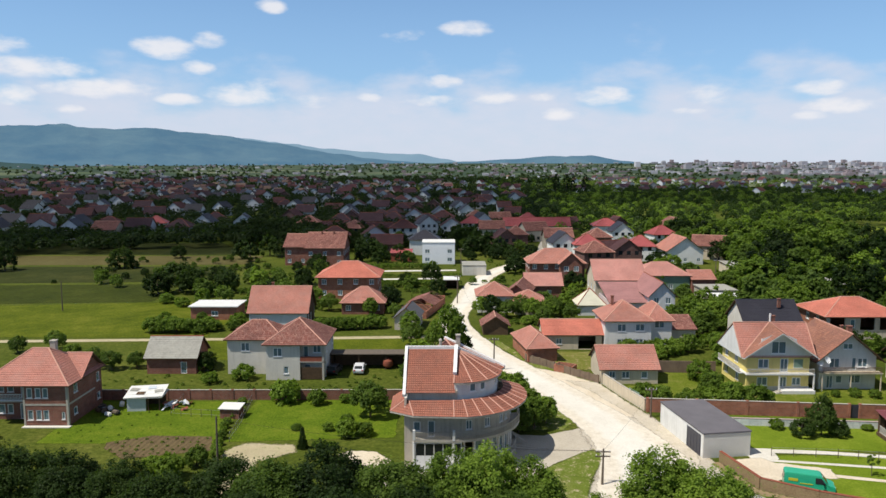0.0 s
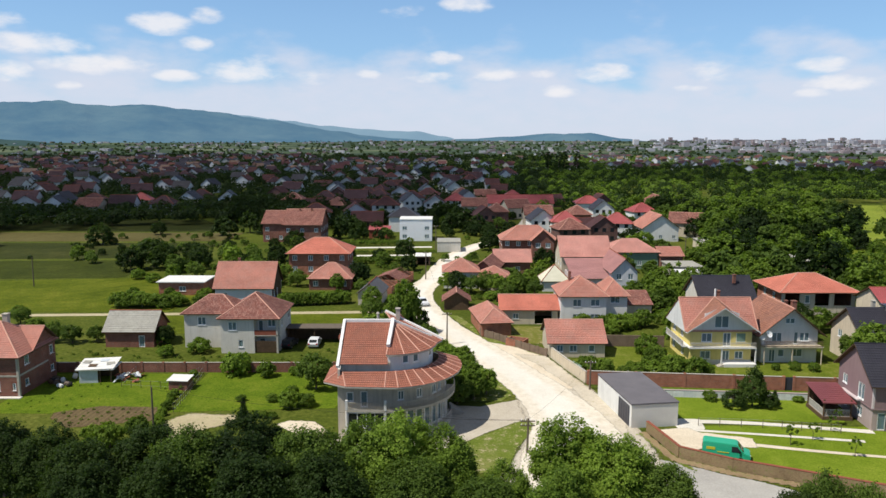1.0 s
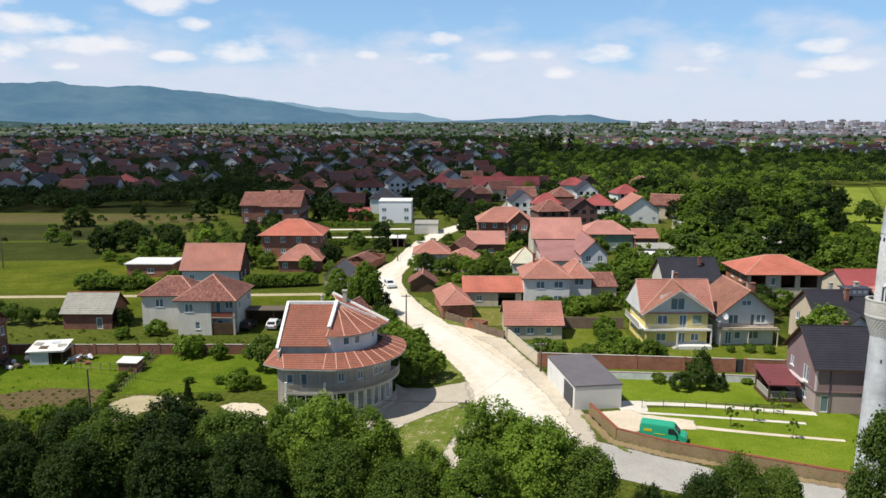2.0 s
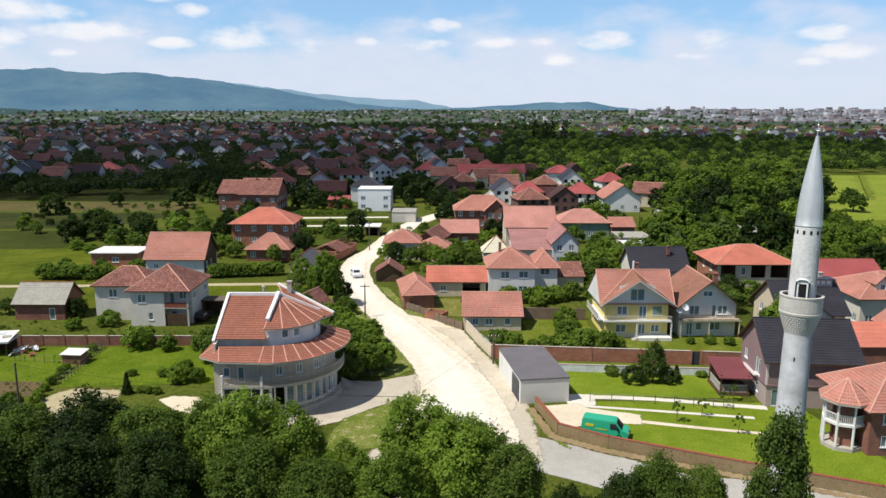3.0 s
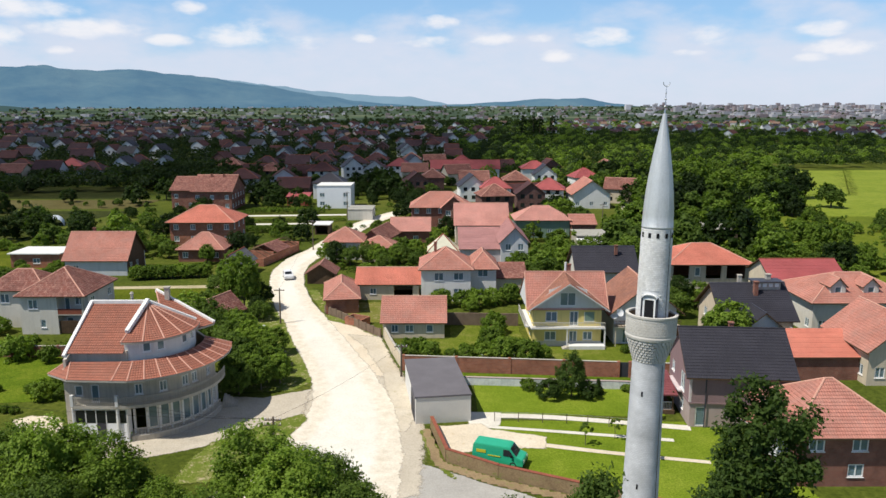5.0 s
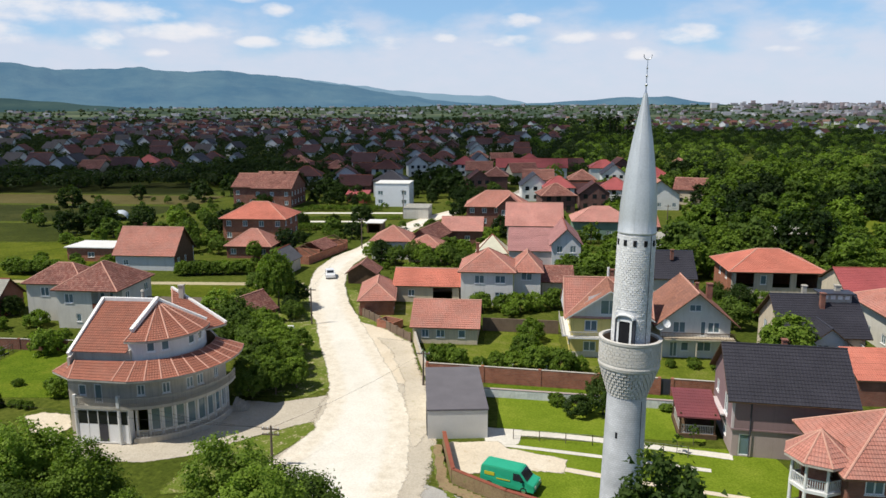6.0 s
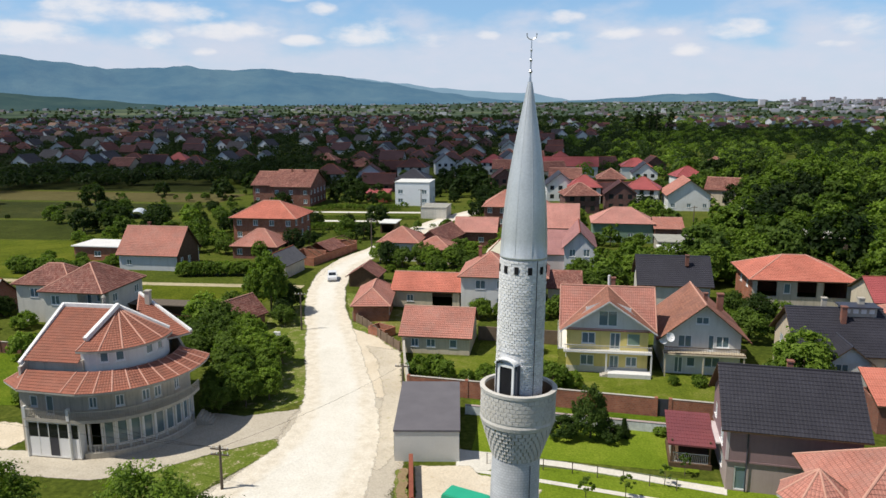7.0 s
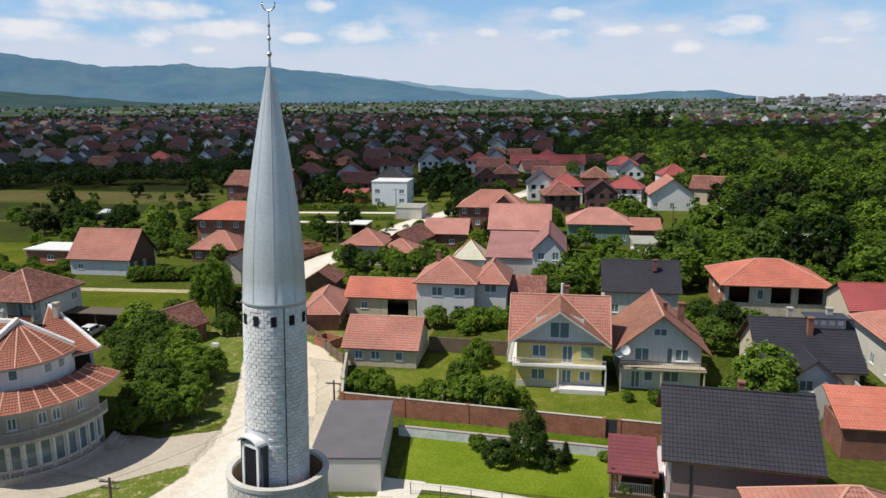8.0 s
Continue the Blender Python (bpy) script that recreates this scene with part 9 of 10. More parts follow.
# houses along the upper road and in the middle of the village
for i, (x, y, turn, k) in enumerate([(-28, 296, 10, 0), (-40, 330, -20, 4), (-30, 345, 5, 3), (-18, 330, 0, 7), (-8, 352, 15, 2), (4, 340, 0, 0), (14, 356, -10, 8), (-52, 352, 10, 3), (-66, 360, 0, 4), (22, 330, 0, 9), (30, 300, 90, 4), (24, 285, 10, 6), (40, 322, 20, 9),
                                     (52, 262, 0, 8), (44, 268, 5, 2), (62, 264, 20, 3), (70, 258, -10, 8), (46, 292, 0, 9), (50, 240, 10, 4), (62, 246, 0, 6), (96, 262, -20, 9), (90, 300, 10, 8), (76, 312, 0, 2), (64, 380, 20, 3), (44, 378, 0, 8), (30, 388, 10, 9), (18, 400, 0, 4), (0, 395, -5, 7),
                                     (-16, 410, 0, 0), (-34, 404, 10, 1), (-50, 400, 0, 6), (84, 352, 10, 6), (-22, 286, 0, 3), (-44, 296, 8, 7), (-168, 330, 10, 2), (-150, 326, -5, 9), (-138, 332, 4, 5), (-186, 338, 20, 0), (-204, 332, 0, 2), (-122, 338, 0, 1), (-160, 350, 10, 7), (-178, 356, 0, 2), (-140, 356, 12, 8), (-118, 362, 0, 2), (-198, 360, 5, 5), (-100, 366, 8, 2)]):
    town_house(x, y, turn, k)
n = 0
while n < 140:
    d = rt.uniform(360, 760)
    a = rt.uniform(-45, -7) if rt.random() < 0.72 else rt.uniform(-8, 6)
    x, y = d * math.sin(radians(a)), d * math.cos(radians(a))
    if not free(x, y, 15.5) or (x > -130 and y < 362) or y < 345 - 0.16 * x * 0:
        continue
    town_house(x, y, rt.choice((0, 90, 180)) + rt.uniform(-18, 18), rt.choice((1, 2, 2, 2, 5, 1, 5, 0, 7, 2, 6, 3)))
    n += 1
for p, _ in protos:
    for o in [*p.children_recursive, p]:
        bpy.data.objects.remove(o)


def island_mat(name, stops, rough=0.85):
    mt, nt, p = mat_nodes(name)
    g = nt.nodes.new("ShaderNodeNewGeometry")
    c = ramp(nt, g.outputs["Random Per Island"], stops)
    nt.nodes[-1].color_ramp.interpolation = "CONSTANT"
    tone = ramp(nt, tex_noise(nt, g.outputs["Position"], 0.3, 4), [(0.3, (0.85,) * 3), (0.7, (1.1,) * 3)])
    nt.links.new(mixc(nt, 1.0, c, tone, "MULTIPLY"), p.inputs["Base Color"])
    p.inputs["Roughness"].default_value = rough
    p.inputs["Specular IOR Level"].default_value = 0.05
    return mt


M_FARWALL = island_mat("far_walls", [(0.0, (0.52, 0.52, 0.54)), (0.3, (0.36, 0.35, 0.35)), (0.5, (0.46, 0.42, 0.38)), (0.66, (0.20, 0.12, 0.10)), (0.76, (0.74, 0.74, 0.75))])
# roof tones kept dark, with the cloud shade put into the colour
M_FARROOF_SHADED = island_mat("shaded_far_roofs", [(0.0, (0.085, 0.040, 0.042)), (0.25, (0.062, 0.040, 0.048)), (0.45, (0.048, 0.046, 0.058)), (0.68, (0.13, 0.060, 0.050)), (0.80, (0.17, 0.115, 0.090))])
# far field and block tones are muted to paint in distance haze
M_FARFIELD = island_mat("far_fields", [(0.0, (0.075, 0.11, 0.055)), (0.25, (0.16, 0.19, 0.10)), (0.45, (0.05, 0.075, 0.045)), (0.65, (0.12, 0.17, 0.08)), (0.85, (0.21, 0.23, 0.14))])
M_BLOCKS = island_mat("hazed_far_blocks", [(0.0, (0.34, 0.33, 0.36)), (0.3, (0.44, 0.43, 0.46)), (0.5, (0.22, 0.18, 0.19)), (0.65, (0.30, 0.25, 0.26)), (0.88, (0.56, 0.55, 0.58))])


def far_houses(rng, spots_):
    wv, wf, rv, rf = [], [], [], []
    for x, y in spots_:
        w, d, e, r = rng.uniform(8, 12), rng.uniform(8, 11), rng.uniform(4, 6.2), rng.uniform(2.6, 3.8)
        a = rng.uniform(0, math.pi)
        ca, sa = math.cos(a), math.sin(a)

        def tr(p):
            return (x + p[0] * ca - p[1] * sa, y + p[0] * sa + p[1] * ca, p[2])
        b = len(wv)
        wv += [tr(p) for p in ((-w / 2, -d / 2, 0), (w / 2, -d / 2, 0), (w / 2, d / 2, 0), (-w / 2, d / 2, 0), (-w / 2, -d / 2, e), (w / 2, -d / 2, e), (w / 2, d / 2, e), (-w / 2, d / 2, e), (-w / 2, 0, e + r - 0.1), (w / 2, 0, e + r - 0.1))]
        wf += [tuple(b + k for k in f) for f in ((0, 1, 5, 4), (1, 2, 6, 9, 5), (2, 3, 7, 6), (3, 0, 4, 8, 7))]
        b = len(rv)
        o = 0.6
        rv += [tr(p) for p in ((-w / 2 - o, -d / 2 - o, e - 0.4), (w / 2 + o, -d / 2 - o, e - 0.4), (w / 2 + o, 0, e + r), (-w / 2 - o, 0, e + r), (w / 2 + o, d / 2 + o, e - 0.4), (-w / 2 - o, d / 2 + o, e - 0.4))]
        rf += [tuple(b + k for k in f) for f in ((0, 1, 2, 3), (3, 2, 4, 5))]
    return wv, wf, rv, rf


def far_z(d):
    """Height of the valley floor, which rises gently towards the hills."""
    return 0.0 if d < 1500 else 33.0 * min((d - 1500) / 2000, 1.0) ** 1.2


def far_plain():
    na, nd = 120, 16
    verts, faces = [], []
    for i in range(na + 1):
        a = radians(-75 + 150 * i / na)
        for j in range(nd + 1):
            d = 1500 + 3150 * j / nd
            verts.append((d * math.sin(a), d * math.cos(a), far_z(d) + 0.03))
    for i in range(na):
        for j in range(nd):
            k = i * (nd + 1) + j
            faces.append((k, k + nd + 1, k + nd + 2, k + 1))
    mt, nt, p = mat_nodes("hazed_field_patchwork")
    w = world_coord(nt)
    mp = nt.nodes.new("ShaderNodeMapping")
    mp.inputs["Scale"].default_value, mp.inputs["Rotation"].default_value = (0.006, 0.011, 0.0), (0, 0, 0.35)
    nt.links.new(w, mp.inputs["Vector"])
    vo = nt.nodes.new("ShaderNodeTexVoronoi")
    vo.inputs["Scale"].default_value = 1.0
    nt.links.new(mp.outputs[0], vo.inputs["Vector"])
    sep = nt.nodes.new("ShaderNodeSeparateColor")
    nt.links.new(vo.outputs["Color"], sep.inputs[0])
    # field colours greyed, with distance haze put into them
    col = ramp(nt, sep.outputs[0], [(0.0, (0.036, 0.056, 0.036)), (0.4, (0.055, 0.080, 0.050)), (0.65, (0.085, 0.115, 0.068)), (0.85, (0.14, 0.155, 0.10)), (1.0, (0.05, 0.07, 0.05))])
    col = mixc(nt, ramp(nt, tex_noise(nt, w, 0.004, 6), [(0.42, (0, 0, 0)), (0.55, (1, 1, 1))]), col, (0.042, 0.062, 0.045))
    nt.links.new(col, p.inputs["Base Color"])
    p.inputs["Roughness"].default_value = 1.0
    p.inputs["Specular IOR Level"].default_value = 0.0
    return tagged(part("far_plain", pydata("far_plain", verts, faces), mt), "far valley floor of fields rising towards the hills", "ground", kind="structure")


far_plain()
rng = np.random.default_rng(9)
pts = []
while len(pts) < 720:
    d = rng.uniform(700, 1650)
    a = rng.uniform(-46, 40)
    dens = 0.9 if a < -10 else (0.75 if d < 1200 and a < 2 else (0.45 if a > 12 and d > 900 else 0.12))
    if a > 4 and d < 820:
        continue
    if rng.uniform() < dens * (1.0 if d < 1500 else 0.6):
        pts.append((d * math.sin(radians(a)), d * math.cos(radians(a))))
wv, wf, rv, rf = far_houses(rng, pts)
town = thing("far_town", "countless far houses with white walls and red roofs", "town", kind="stuff")
part("walls", pydata("walls", wv, wf), M_FARWALL, town)["kind"] = "stuff"
part("roofs", pydata("roofs", rv, rf), M_FARROOF_SHADED, town)["kind"] = "stuff"

# far fields between the settlements
fv, ff = [], []
for i in range(90):
    d, a = rng.uniform(820, 1480), rng.uniform(-46, 42)
    if a > 0 and d < 900:
        continue
    x, y = d * math.sin(radians(a)), d * math.cos(radians(a))
    w, l = rng.uniform(20, 90), rng.uniform(12, 40)
    b = len(fv)
    z = 0.05 + 0.004 * i
    fv += [(x - w, y - l, z), (x + w, y - l, z), (x + w * 0.8, y + l, z), (x - w * 1.1, y + l, z)]
    ff.append((b, b + 1, b + 2, b + 3))
fields = part("far_fields", pydata("far_fields", fv, ff), M_FARFIELD)
tagged(fields, "patchwork of far green and straw-coloured fields", "fields", kind="stuff")

# city blocks on the right horizon, and scattered tall ones
cv, cf = [], []


def block_at(x, y, w, d, h):
    b = len(cv)
    z = far_z(math.hypot(x, y)) - 1
    h += z
    cv.extend([(x - w, y - d, z), (x + w, y - d, z), (x + w, y + d, z), (x - w, y + d, z), (x - w, y - d, h), (x + w, y - d, h), (x + w, y + d, h), (x - w, y + d, h)])
    cf.extend([tuple(b + k for k in f) for f in ((0, 1, 5, 4), (1, 2, 6, 5), (2, 3, 7, 6), (3, 0, 4, 7), (4, 5, 6, 7))])


for i in range(800):
    a = rng.triangular(13, 32, 52)
    d = rng.uniform(1900, 3900)
    tall = rng.uniform() < 0.16 and d > 2300
    block_at(d * math.sin(radians(a)), d * math.cos(radians(a)), rng.uniform(5, 11) if tall else rng.uniform(6, 17), rng.uniform(5, 12), rng.uniform(10, 20) if tall else rng.uniform(4, 9))
for i in range(420):
    a = rng.uniform(-44, 14)
    d = rng.uniform(1700, 3500)
    block_at(d * math.sin(radians(a)), d * math.cos(radians(a)), rng.uniform(3, 9), rng.uniform(3, 8), rng.uniform(4, 8))
city = part("far_city", pydata("far_city", cv, cf), M_BLOCKS)
tagged(city, "pale blocks of a far city along the horizon", "city", kind="stuff")


# far trees: clumps by the thousand
def far_wood(name, label, spots_, leaf, per=26, size=1.15):
    n = len(spots_)
    P = np.array(spots_)
    cen = np.repeat(P, per, axis=0)
    m = len(cen)
    d = rng.normal(size=(m, 3))
    d /= np.linalg.norm(d, axis=1)[:, None]
    sc = np.repeat(rng.uniform(0.7, 1.35, n), per)[:, None]
    d[:, 2] = np.abs(d[:, 2]) * 1.0 - 0.15
    base = np.array([far_z(math.hypot(*q)) for q in spots_])
    pos = np.c_[cen, np.repeat(base, per) + 3.0] + d * np.array([3.3, 3.3, 3.6]) * sc * rng.uniform(0.75, 1.05, (m, 1))
    pos[:, 2] = np.maximum(pos[:, 2], np.repeat(base, per) + 0.4)
    nrm = d + rng.normal(size=(m, 3)) * 0.45 + np.array([0, 0, 0.3])
    nrm /= np.linalg.norm(nrm, axis=1)[:, None]
    a = np.cross(nrm, rng.normal(size=(m, 3)))
    a /= np.linalg.norm(a, axis=1)[:, None]
    b = np.cross(nrm, a)
    s = size * sc * rng.uniform(0.7, 1.4, (m, 1))
    a, b = a * s, b * s * 0.7
    v = np.stack([pos - a - b, pos + a - b, pos + b * 1.3], 1).reshape(-1, 3)
    ob = part(name, leaf_mesh(name, v), leaf)
    return tagged(ob, label, "woods", kind="stuff")


def scatter(n, a0, a1, d0, d1, keep=lambda a, d: True, power=1.0):
    out = []
    while len(out) < n:
        a = rng.uniform(a0, a1)
        d = d0 + (d1 - d0) * rng.uniform() ** power
        x, y = d * math.sin(radians(a)), d * math.cos(radians(a))
        if keep(a, d) and not (150 + (y - 225) * 0.30 < x and 216 < y < 402) and all(abs(x - p[0]) > 7 or abs(y - p[1]) > 7 for p in spots[:90]):
            out.append((x, y))
    return out


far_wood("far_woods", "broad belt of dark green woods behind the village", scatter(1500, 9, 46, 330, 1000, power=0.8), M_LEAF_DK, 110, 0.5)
far_wood("far_woods", "lighter crowns in the belt of woods", scatter(420, 9, 46, 330, 800, power=0.8), M_LEAF_BR, 110, 0.5)
far_wood("far_woods", "green woods between village and city", scatter(1000, 3, 46, 340, 1500, power=0.8), M_LEAF, 100, 0.55)
far_wood("far_woods", "trees among the town's houses", scatter(2200, -46, 9, 350, 760), M_LEAF_FAR_SHADED, 90, 0.5)
far_wood("far_woods", "trees among the farther houses", scatter(3600, -46, 9, 700, 1650), M_LEAF_FAR_SHADED, 26, 1.0)
far_wood("far_woods", "far tree lines on the plain", scatter(2200, -46, 46, 1400, 3300), M_LEAF_FAR_SHADED, 12, 2.0)
far_wood("far_woods", "belt of shade-darkened trees behind the fields", scatter(300, -32, -8, 305, 400), M_LEAF_FAR_SHADED, 110, 0.48)
for i, (x, y) in enumerate(((128, 760), (136, 770), (150, 775), (118, 765))):
    plant("far_poplar", x, y, 2.4, 1.7, i, label="far dark poplar above the woods", category="poplar", group="far poplars")


# ---- unseen cumulus added above the town and woods to cast shade on them ----
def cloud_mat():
    mt, nt, p = mat_nodes("shade_cloud_white")
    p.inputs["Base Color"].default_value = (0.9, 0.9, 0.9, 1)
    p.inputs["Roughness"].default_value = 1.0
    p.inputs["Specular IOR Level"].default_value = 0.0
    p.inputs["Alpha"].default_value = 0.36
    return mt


M_CLOUD = cloud_mat()


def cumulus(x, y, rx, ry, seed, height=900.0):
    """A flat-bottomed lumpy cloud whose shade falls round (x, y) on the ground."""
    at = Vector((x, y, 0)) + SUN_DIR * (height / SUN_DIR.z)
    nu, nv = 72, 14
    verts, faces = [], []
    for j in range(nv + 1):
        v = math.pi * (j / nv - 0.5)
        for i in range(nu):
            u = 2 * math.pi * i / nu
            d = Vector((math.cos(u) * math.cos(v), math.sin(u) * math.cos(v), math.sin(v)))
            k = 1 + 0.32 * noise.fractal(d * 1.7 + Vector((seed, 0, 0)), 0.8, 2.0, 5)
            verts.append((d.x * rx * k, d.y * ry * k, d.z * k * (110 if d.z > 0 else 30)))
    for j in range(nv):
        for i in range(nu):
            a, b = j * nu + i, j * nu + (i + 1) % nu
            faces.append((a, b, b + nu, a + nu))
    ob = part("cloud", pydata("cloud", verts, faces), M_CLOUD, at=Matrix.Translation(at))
    return tagged(ob, "unseen cumulus cloud added to shade the far plain", "cloud", kind="structure")


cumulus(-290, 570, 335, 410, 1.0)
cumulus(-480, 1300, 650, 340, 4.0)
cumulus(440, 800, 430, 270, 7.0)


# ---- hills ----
def hills_mat(name, low, high, haze_glow, k):
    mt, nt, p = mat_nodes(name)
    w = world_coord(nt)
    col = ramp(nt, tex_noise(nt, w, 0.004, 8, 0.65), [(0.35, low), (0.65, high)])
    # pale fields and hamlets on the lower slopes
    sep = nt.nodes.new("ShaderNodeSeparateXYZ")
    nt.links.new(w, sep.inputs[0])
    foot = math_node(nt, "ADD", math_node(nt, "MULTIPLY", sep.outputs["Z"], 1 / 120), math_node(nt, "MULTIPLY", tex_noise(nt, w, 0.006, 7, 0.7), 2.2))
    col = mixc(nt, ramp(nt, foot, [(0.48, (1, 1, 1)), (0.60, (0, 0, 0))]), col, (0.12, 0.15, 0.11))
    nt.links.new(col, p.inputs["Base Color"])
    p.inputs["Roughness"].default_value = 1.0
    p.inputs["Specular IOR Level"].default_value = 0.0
    # distance haze is painted in as a faint bluish emission
    p.inputs["Emission Color"].default_value = (*haze_glow, 1)
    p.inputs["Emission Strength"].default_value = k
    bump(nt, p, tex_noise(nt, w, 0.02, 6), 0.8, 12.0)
    return mt


def profile_at(rows, a):
    for (a0, h0), (a1, h1) in zip(rows, rows[1:]):
        if a0 <= a <= a1:
            t = (a - a0) / (a1 - a0)
            t = t * t * (3 - 2 * t)
            return h0 + (h1 - h0) * t
    return 0.0


def hills(name, label, rows, d0, d1, material, rough):
    """Hills by bearing: rows of (bearing, height of the crest over the plain)."""
    verts, faces = [], []
    na, nd = 260, 14
    lo, hi = rows[0][0], rows[-1][0]
    for i in range(na + 1):
        a = lo + (hi - lo) * i / na
        top = profile_at(rows, a)
        for j in range(nd + 1):
            f = j / nd
            d = d0 + (d1 - d0) * f
            g = math.sin(min(f * 1.25, 1.0) * math.pi / 2) ** 1.4
            x, y = d * math.sin(radians(a)), d * math.cos(radians(a))
            spur = noise.fractal((x * 0.0022, y * 0.0022, 1.7), 1.0, 2.0, 6)
            h = top * (g + rough * spur * math.sin(f * math.pi)) * (1 + 0.02 * noise.noise((a * 0.9, 2.0, 0)))
            verts.append((x, y, max(h, -1.0) if j else -2.0))
    for i in range(na):
        for j in range(nd):
            k = i * (nd + 1) + j
            faces.append((k, k + nd + 1, k + nd + 2, k + 1))
    me = pydata(name, verts, faces)
    me.polygons.foreach_set("use_smooth", [True] * len(me.polygons))
    ob = part(name, me, material)
    return tagged(ob, label, "hills", kind="structure")


M_HILL = hills_mat("hazy_wooded_hills", (0.016, 0.042, 0.044), (0.050, 0.080, 0.068), (0.20, 0.38, 0.66), 0.36)
M_HILL2 = hills_mat("hazy_far_hills", (0.03, 0.05, 0.05), (0.05, 0.075, 0.07), (0.33, 0.51, 0.72), 0.56)
hills("hills", "long wooded mountain ridge tinted with a blue haze glow", [(-60, 300), (-46, 284), (-42, 264), (-38, 238), (-35, 218), (-32, 204), (-29, 202), (-27, 210), (-25, 202), (-22, 195), (-19, 188), (-16, 165), (-13, 140), (-10, 105), (-8, 84), (-6, 62), (-3.5, 42), (-1, 34), (0, 20)], 2900, 4400, M_HILL, 0.22)
M_FOOT = hills_mat("hazy_wooded_foothills", (0.010, 0.024, 0.015), (0.032, 0.050, 0.030), (0.16, 0.30, 0.45), 0.17)
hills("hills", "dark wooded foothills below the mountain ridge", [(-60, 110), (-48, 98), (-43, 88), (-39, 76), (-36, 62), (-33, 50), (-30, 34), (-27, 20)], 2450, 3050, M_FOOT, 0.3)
hills("hills", "far mountain ridge behind, paled by a haze glow", [(-30, 0), (-24, 190), (-20, 215), (-16, 190), (-12, 150), (-9, 125), (-6, 108), (-4, 96), (-2, 92), (0, 62), (3, 0)], 4300, 4750, M_HILL2, 0.2)
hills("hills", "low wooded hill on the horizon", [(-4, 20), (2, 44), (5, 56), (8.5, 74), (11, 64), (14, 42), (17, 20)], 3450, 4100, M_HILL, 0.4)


# ---- stone blocks of the minaret, laid course by course ----
def stone_mat():
    mt, nt, p = mat_nodes("stone_block_face")
    ob = nt.nodes.new("ShaderNodeObjectInfo")
    g = nt.nodes.new("ShaderNodeNewGeometry")
    f = math_node(nt, "FRACT", math_node(nt, "ADD", ob.outputs["Random"], g.outputs["Random Per Island"]), 0.0)
    col = ramp(nt, f, [(0.0, (0.62, 0.615, 0.60)), (0.5, (0.73, 0.725, 0.71)), (1.0, (0.82, 0.815, 0.80))])
    n = tex_noise(nt, g.outputs["Position"], 9.0, 6)
    col = mixc(nt, 0.4, col, ramp(nt, n, [(0.3, (0.50, 0.49, 0.475)), (0.7, (0.80, 0.80, 0.79))]))
    stain = ramp(nt, tex_noise(nt, g.outputs["Position"], 0.9, 5), [(0.45, (1, 1, 1)), (0.75, (0.80, 0.79, 0.77))])
    nt.links.new(mixc(nt, 1.0, col, stain, "MULTIPLY"), p.inputs["Base Color"])
    p.inputs["Roughness"].default_value = 0.9
    bump(nt, p, n, 0.5, 0.01)
    return mt


M_BLOCKFACE = stone_mat()


def stone_bm(bm, m, w, h, dep):
    b = 0.006
    v = [(-dep, -w / 2, 0), (-dep, w / 2, 0), (-dep, w / 2, h), (-dep, -w / 2, h), (0, -w / 2 + b, b), (0, w / 2 - b, b), (0, w / 2 - b, h - b), (0, -w / 2 + b, h - b)]
    q = [bm.verts.new(m @ Vector(c)) for c in v]
    for f in ((4, 5, 6, 7), (0, 1, 5, 4), (1, 2, 6, 5), (2, 3, 7, 6), (3, 0, 4, 7)):
        bm.faces.new([q[i] for i in f])


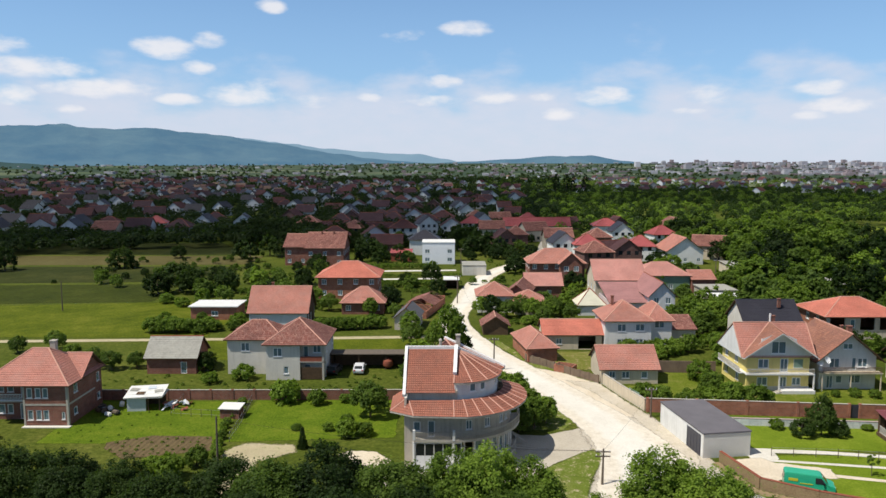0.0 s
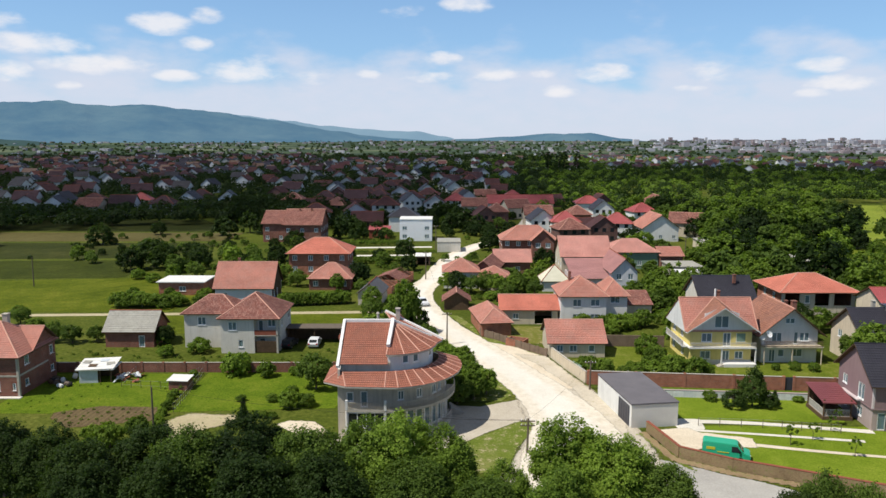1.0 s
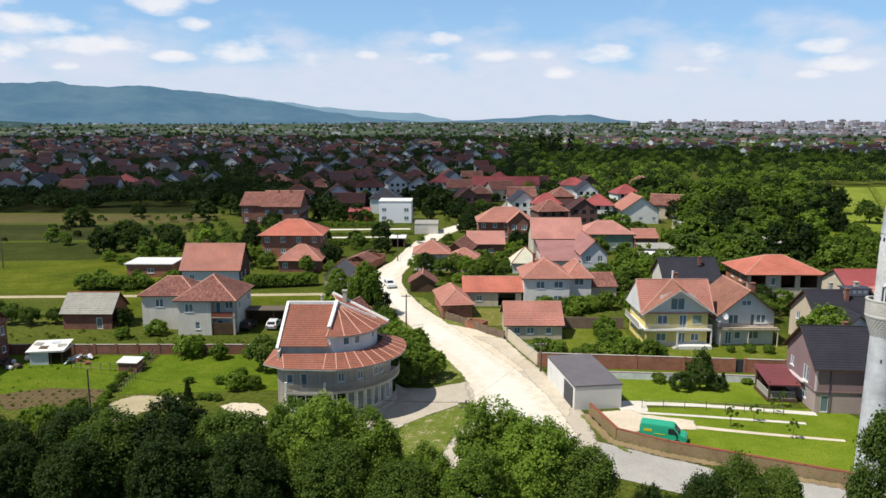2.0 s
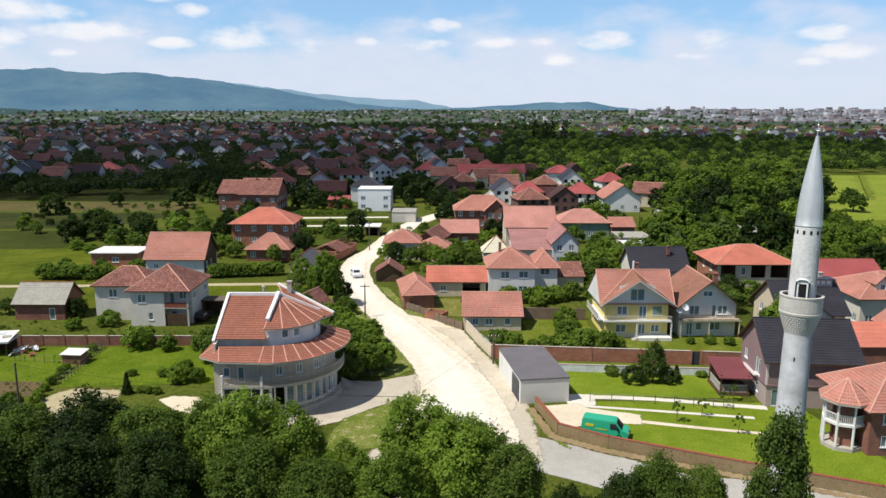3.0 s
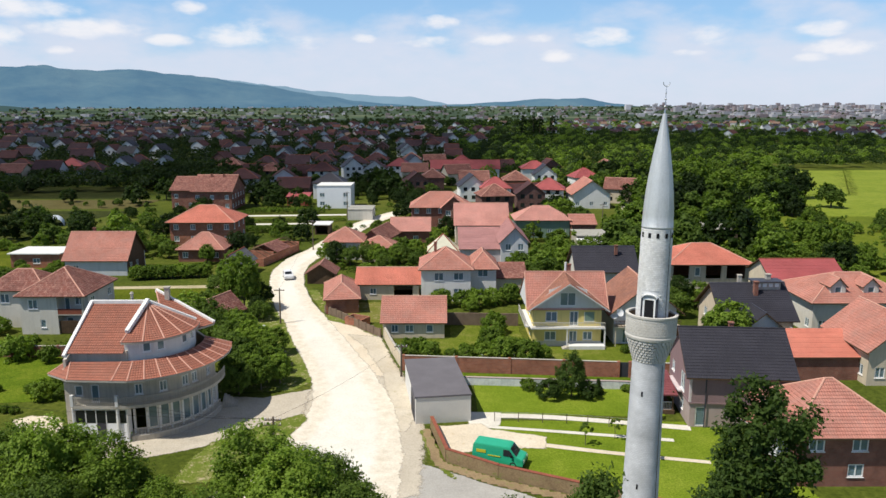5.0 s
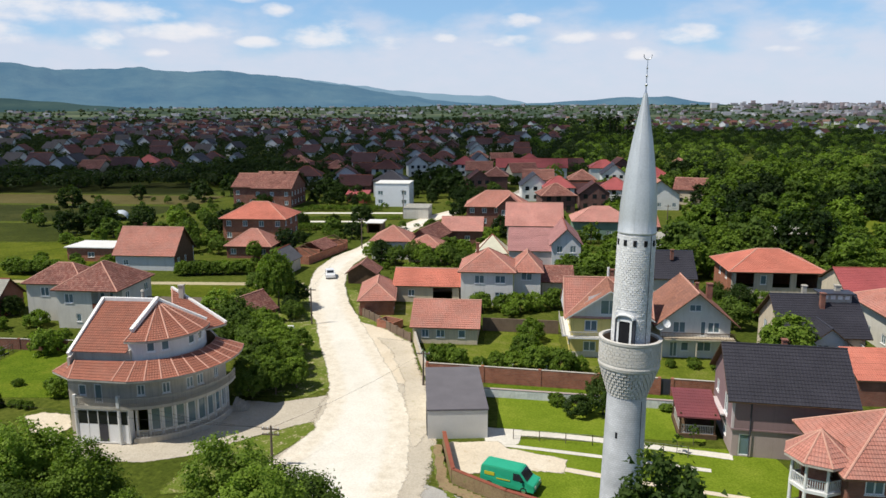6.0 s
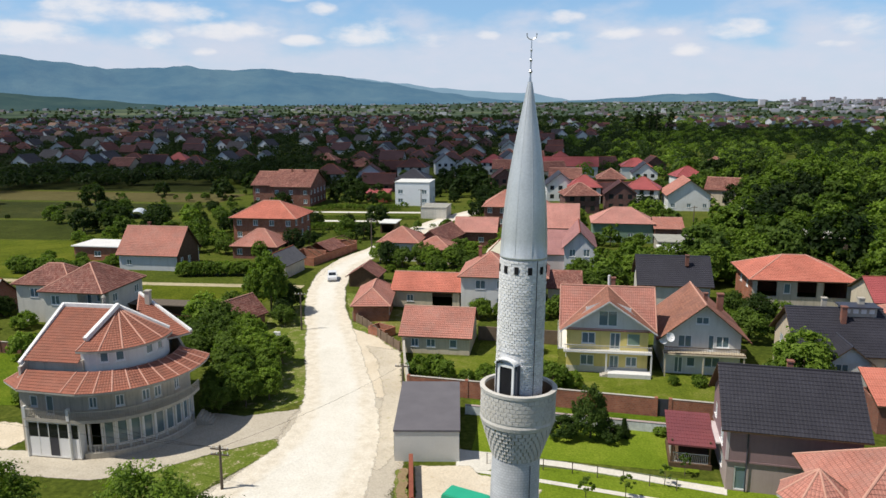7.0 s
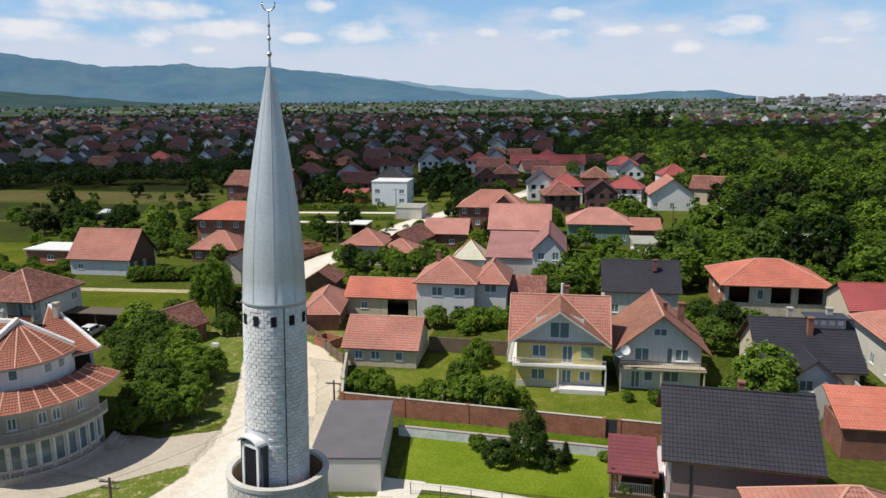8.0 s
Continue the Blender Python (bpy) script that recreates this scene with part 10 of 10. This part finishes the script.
sizes = []
for w in (0.136, 0.141, 0.145):
    sb = bmesh.new()
    stone_bm(sb, Matrix(), w, 0.082, 0.04)
    me = mesh_of("stone", sb)
    me.materials.append(M_BLOCKFACE)
    sizes.append(me)
COURSE = 0.0895
rs = random.Random(4)
rest_v, rest_f = [], []
single = 0
zc = 21.86
k = 0
while zc < 26.86:
    if not 20.25 < zc < 21.86:
        r = shaft_r(zc) + 0.012
        n = round(2 * math.pi * r / 0.150)
        for i in range(n):
            a = 360.0 * (i + 0.5 * (k % 2)) / n - 180
            rel = (a + 117 + 180) % 360 - 180
            if zc > 21.8 and zc < 23.9 and abs(rel) < 34:
                continue
            if 26.36 < zc < 26.70 and any(abs((a + 103 - 33 * q + 180) % 360 - 180) < 8.5 for q in range(11)):
                continue
            if zc < 21 and any(zz - 0.12 < zc < zz + 0.27 and abs((a - an + 180) % 360 - 180) < 8 for zz, an in ((18.6, -122), (13.8, -118))):
                continue
            m = Matrix.Rotation(radians(a), 4, "Z") @ Matrix.Translation((r + rs.uniform(-0.004, 0.006), 0, zc))
            if 21.9 < zc and -158 < a < -38 and single < 300:
                part("stone", sizes[rs.randrange(3)], None, THE_MINARET, at=m)
                single += 1
            else:
                b = len(rest_v)
                w = 2 * math.pi * r / n - 0.008
                bb = 0.006
                for c in ((-0.04, -w / 2, 0), (-0.04, w / 2, 0), (-0.04, w / 2, 0.082), (-0.04, -w / 2, 0.082), (0, -w / 2 + bb, bb), (0, w / 2 - bb, bb), (0, w / 2 - bb, 0.082 - bb), (0, -w / 2 + bb, 0.082 - bb)):
                    rest_v.append(tuple(m @ Vector(c)))
                rest_f += [tuple(b + q for q in f) for f in ((4, 5, 6, 7), (0, 1, 5, 4), (1, 2, 6, 5), (2, 3, 7, 6), (3, 0, 4, 7))]
    zc += COURSE
    k += 1
part("masonry", pydata("masonry", rest_v, rest_f), M_BLOCKFACE, THE_MINARET, "further pale stone blocks of the shaft")["kind"] = "stuff"

# corbel of staggered small blocks under the balcony, and blocks of its parapet
cv2, cf2 = [], []


def add_stone(m, w, h, dep):
    b = len(cv2)
    bb = 0.006
    for c in ((-dep, -w / 2, 0), (-dep, w / 2, 0), (-dep, w / 2, h), (-dep, -w / 2, h), (0, -w / 2 + bb, bb), (0, w / 2 - bb, bb), (0, w / 2 - bb, h - bb), (0, -w / 2 + bb, h - bb)):
        cv2.append(tuple(m @ Vector(c)))
    cf2.extend([tuple(b + q for q in f) for f in ((4, 5, 6, 7), (0, 1, 5, 4), (1, 2, 6, 5), (2, 3, 7, 6), (3, 0, 4, 7))])


for row_i in range(8):
    z = 20.32 + 0.145 * row_i
    r = 0.805 + 0.0475 * row_i + 0.016
    n = 32
    for i in range(n):
        a = 360 * (i + 0.5 * (row_i % 2)) / n
        add_stone(Matrix.Rotation(radians(a), 4, "Z") @ Matrix.Translation((r, 0, z)), 2 * math.pi * r / n * 0.84, 0.130, 0.10)
for row_i in range(6):
    z = 21.74 + 0.135 * row_i
    n = 40
    for i in range(n):
        a = 360 * (i + 0.5 * (row_i % 2)) / n
        add_stone(Matrix.Rotation(radians(a), 4, "Z") @ Matrix.Translation((1.222, 0, z)), 2 * math.pi * 1.22 / n - 0.012, 0.122, 0.03)
part("corbel", pydata("corbel", cv2, cf2), M_STONEOLD, THE_MINARET, "staggered small stones of the corbel and parapet")["kind"] = "stuff"
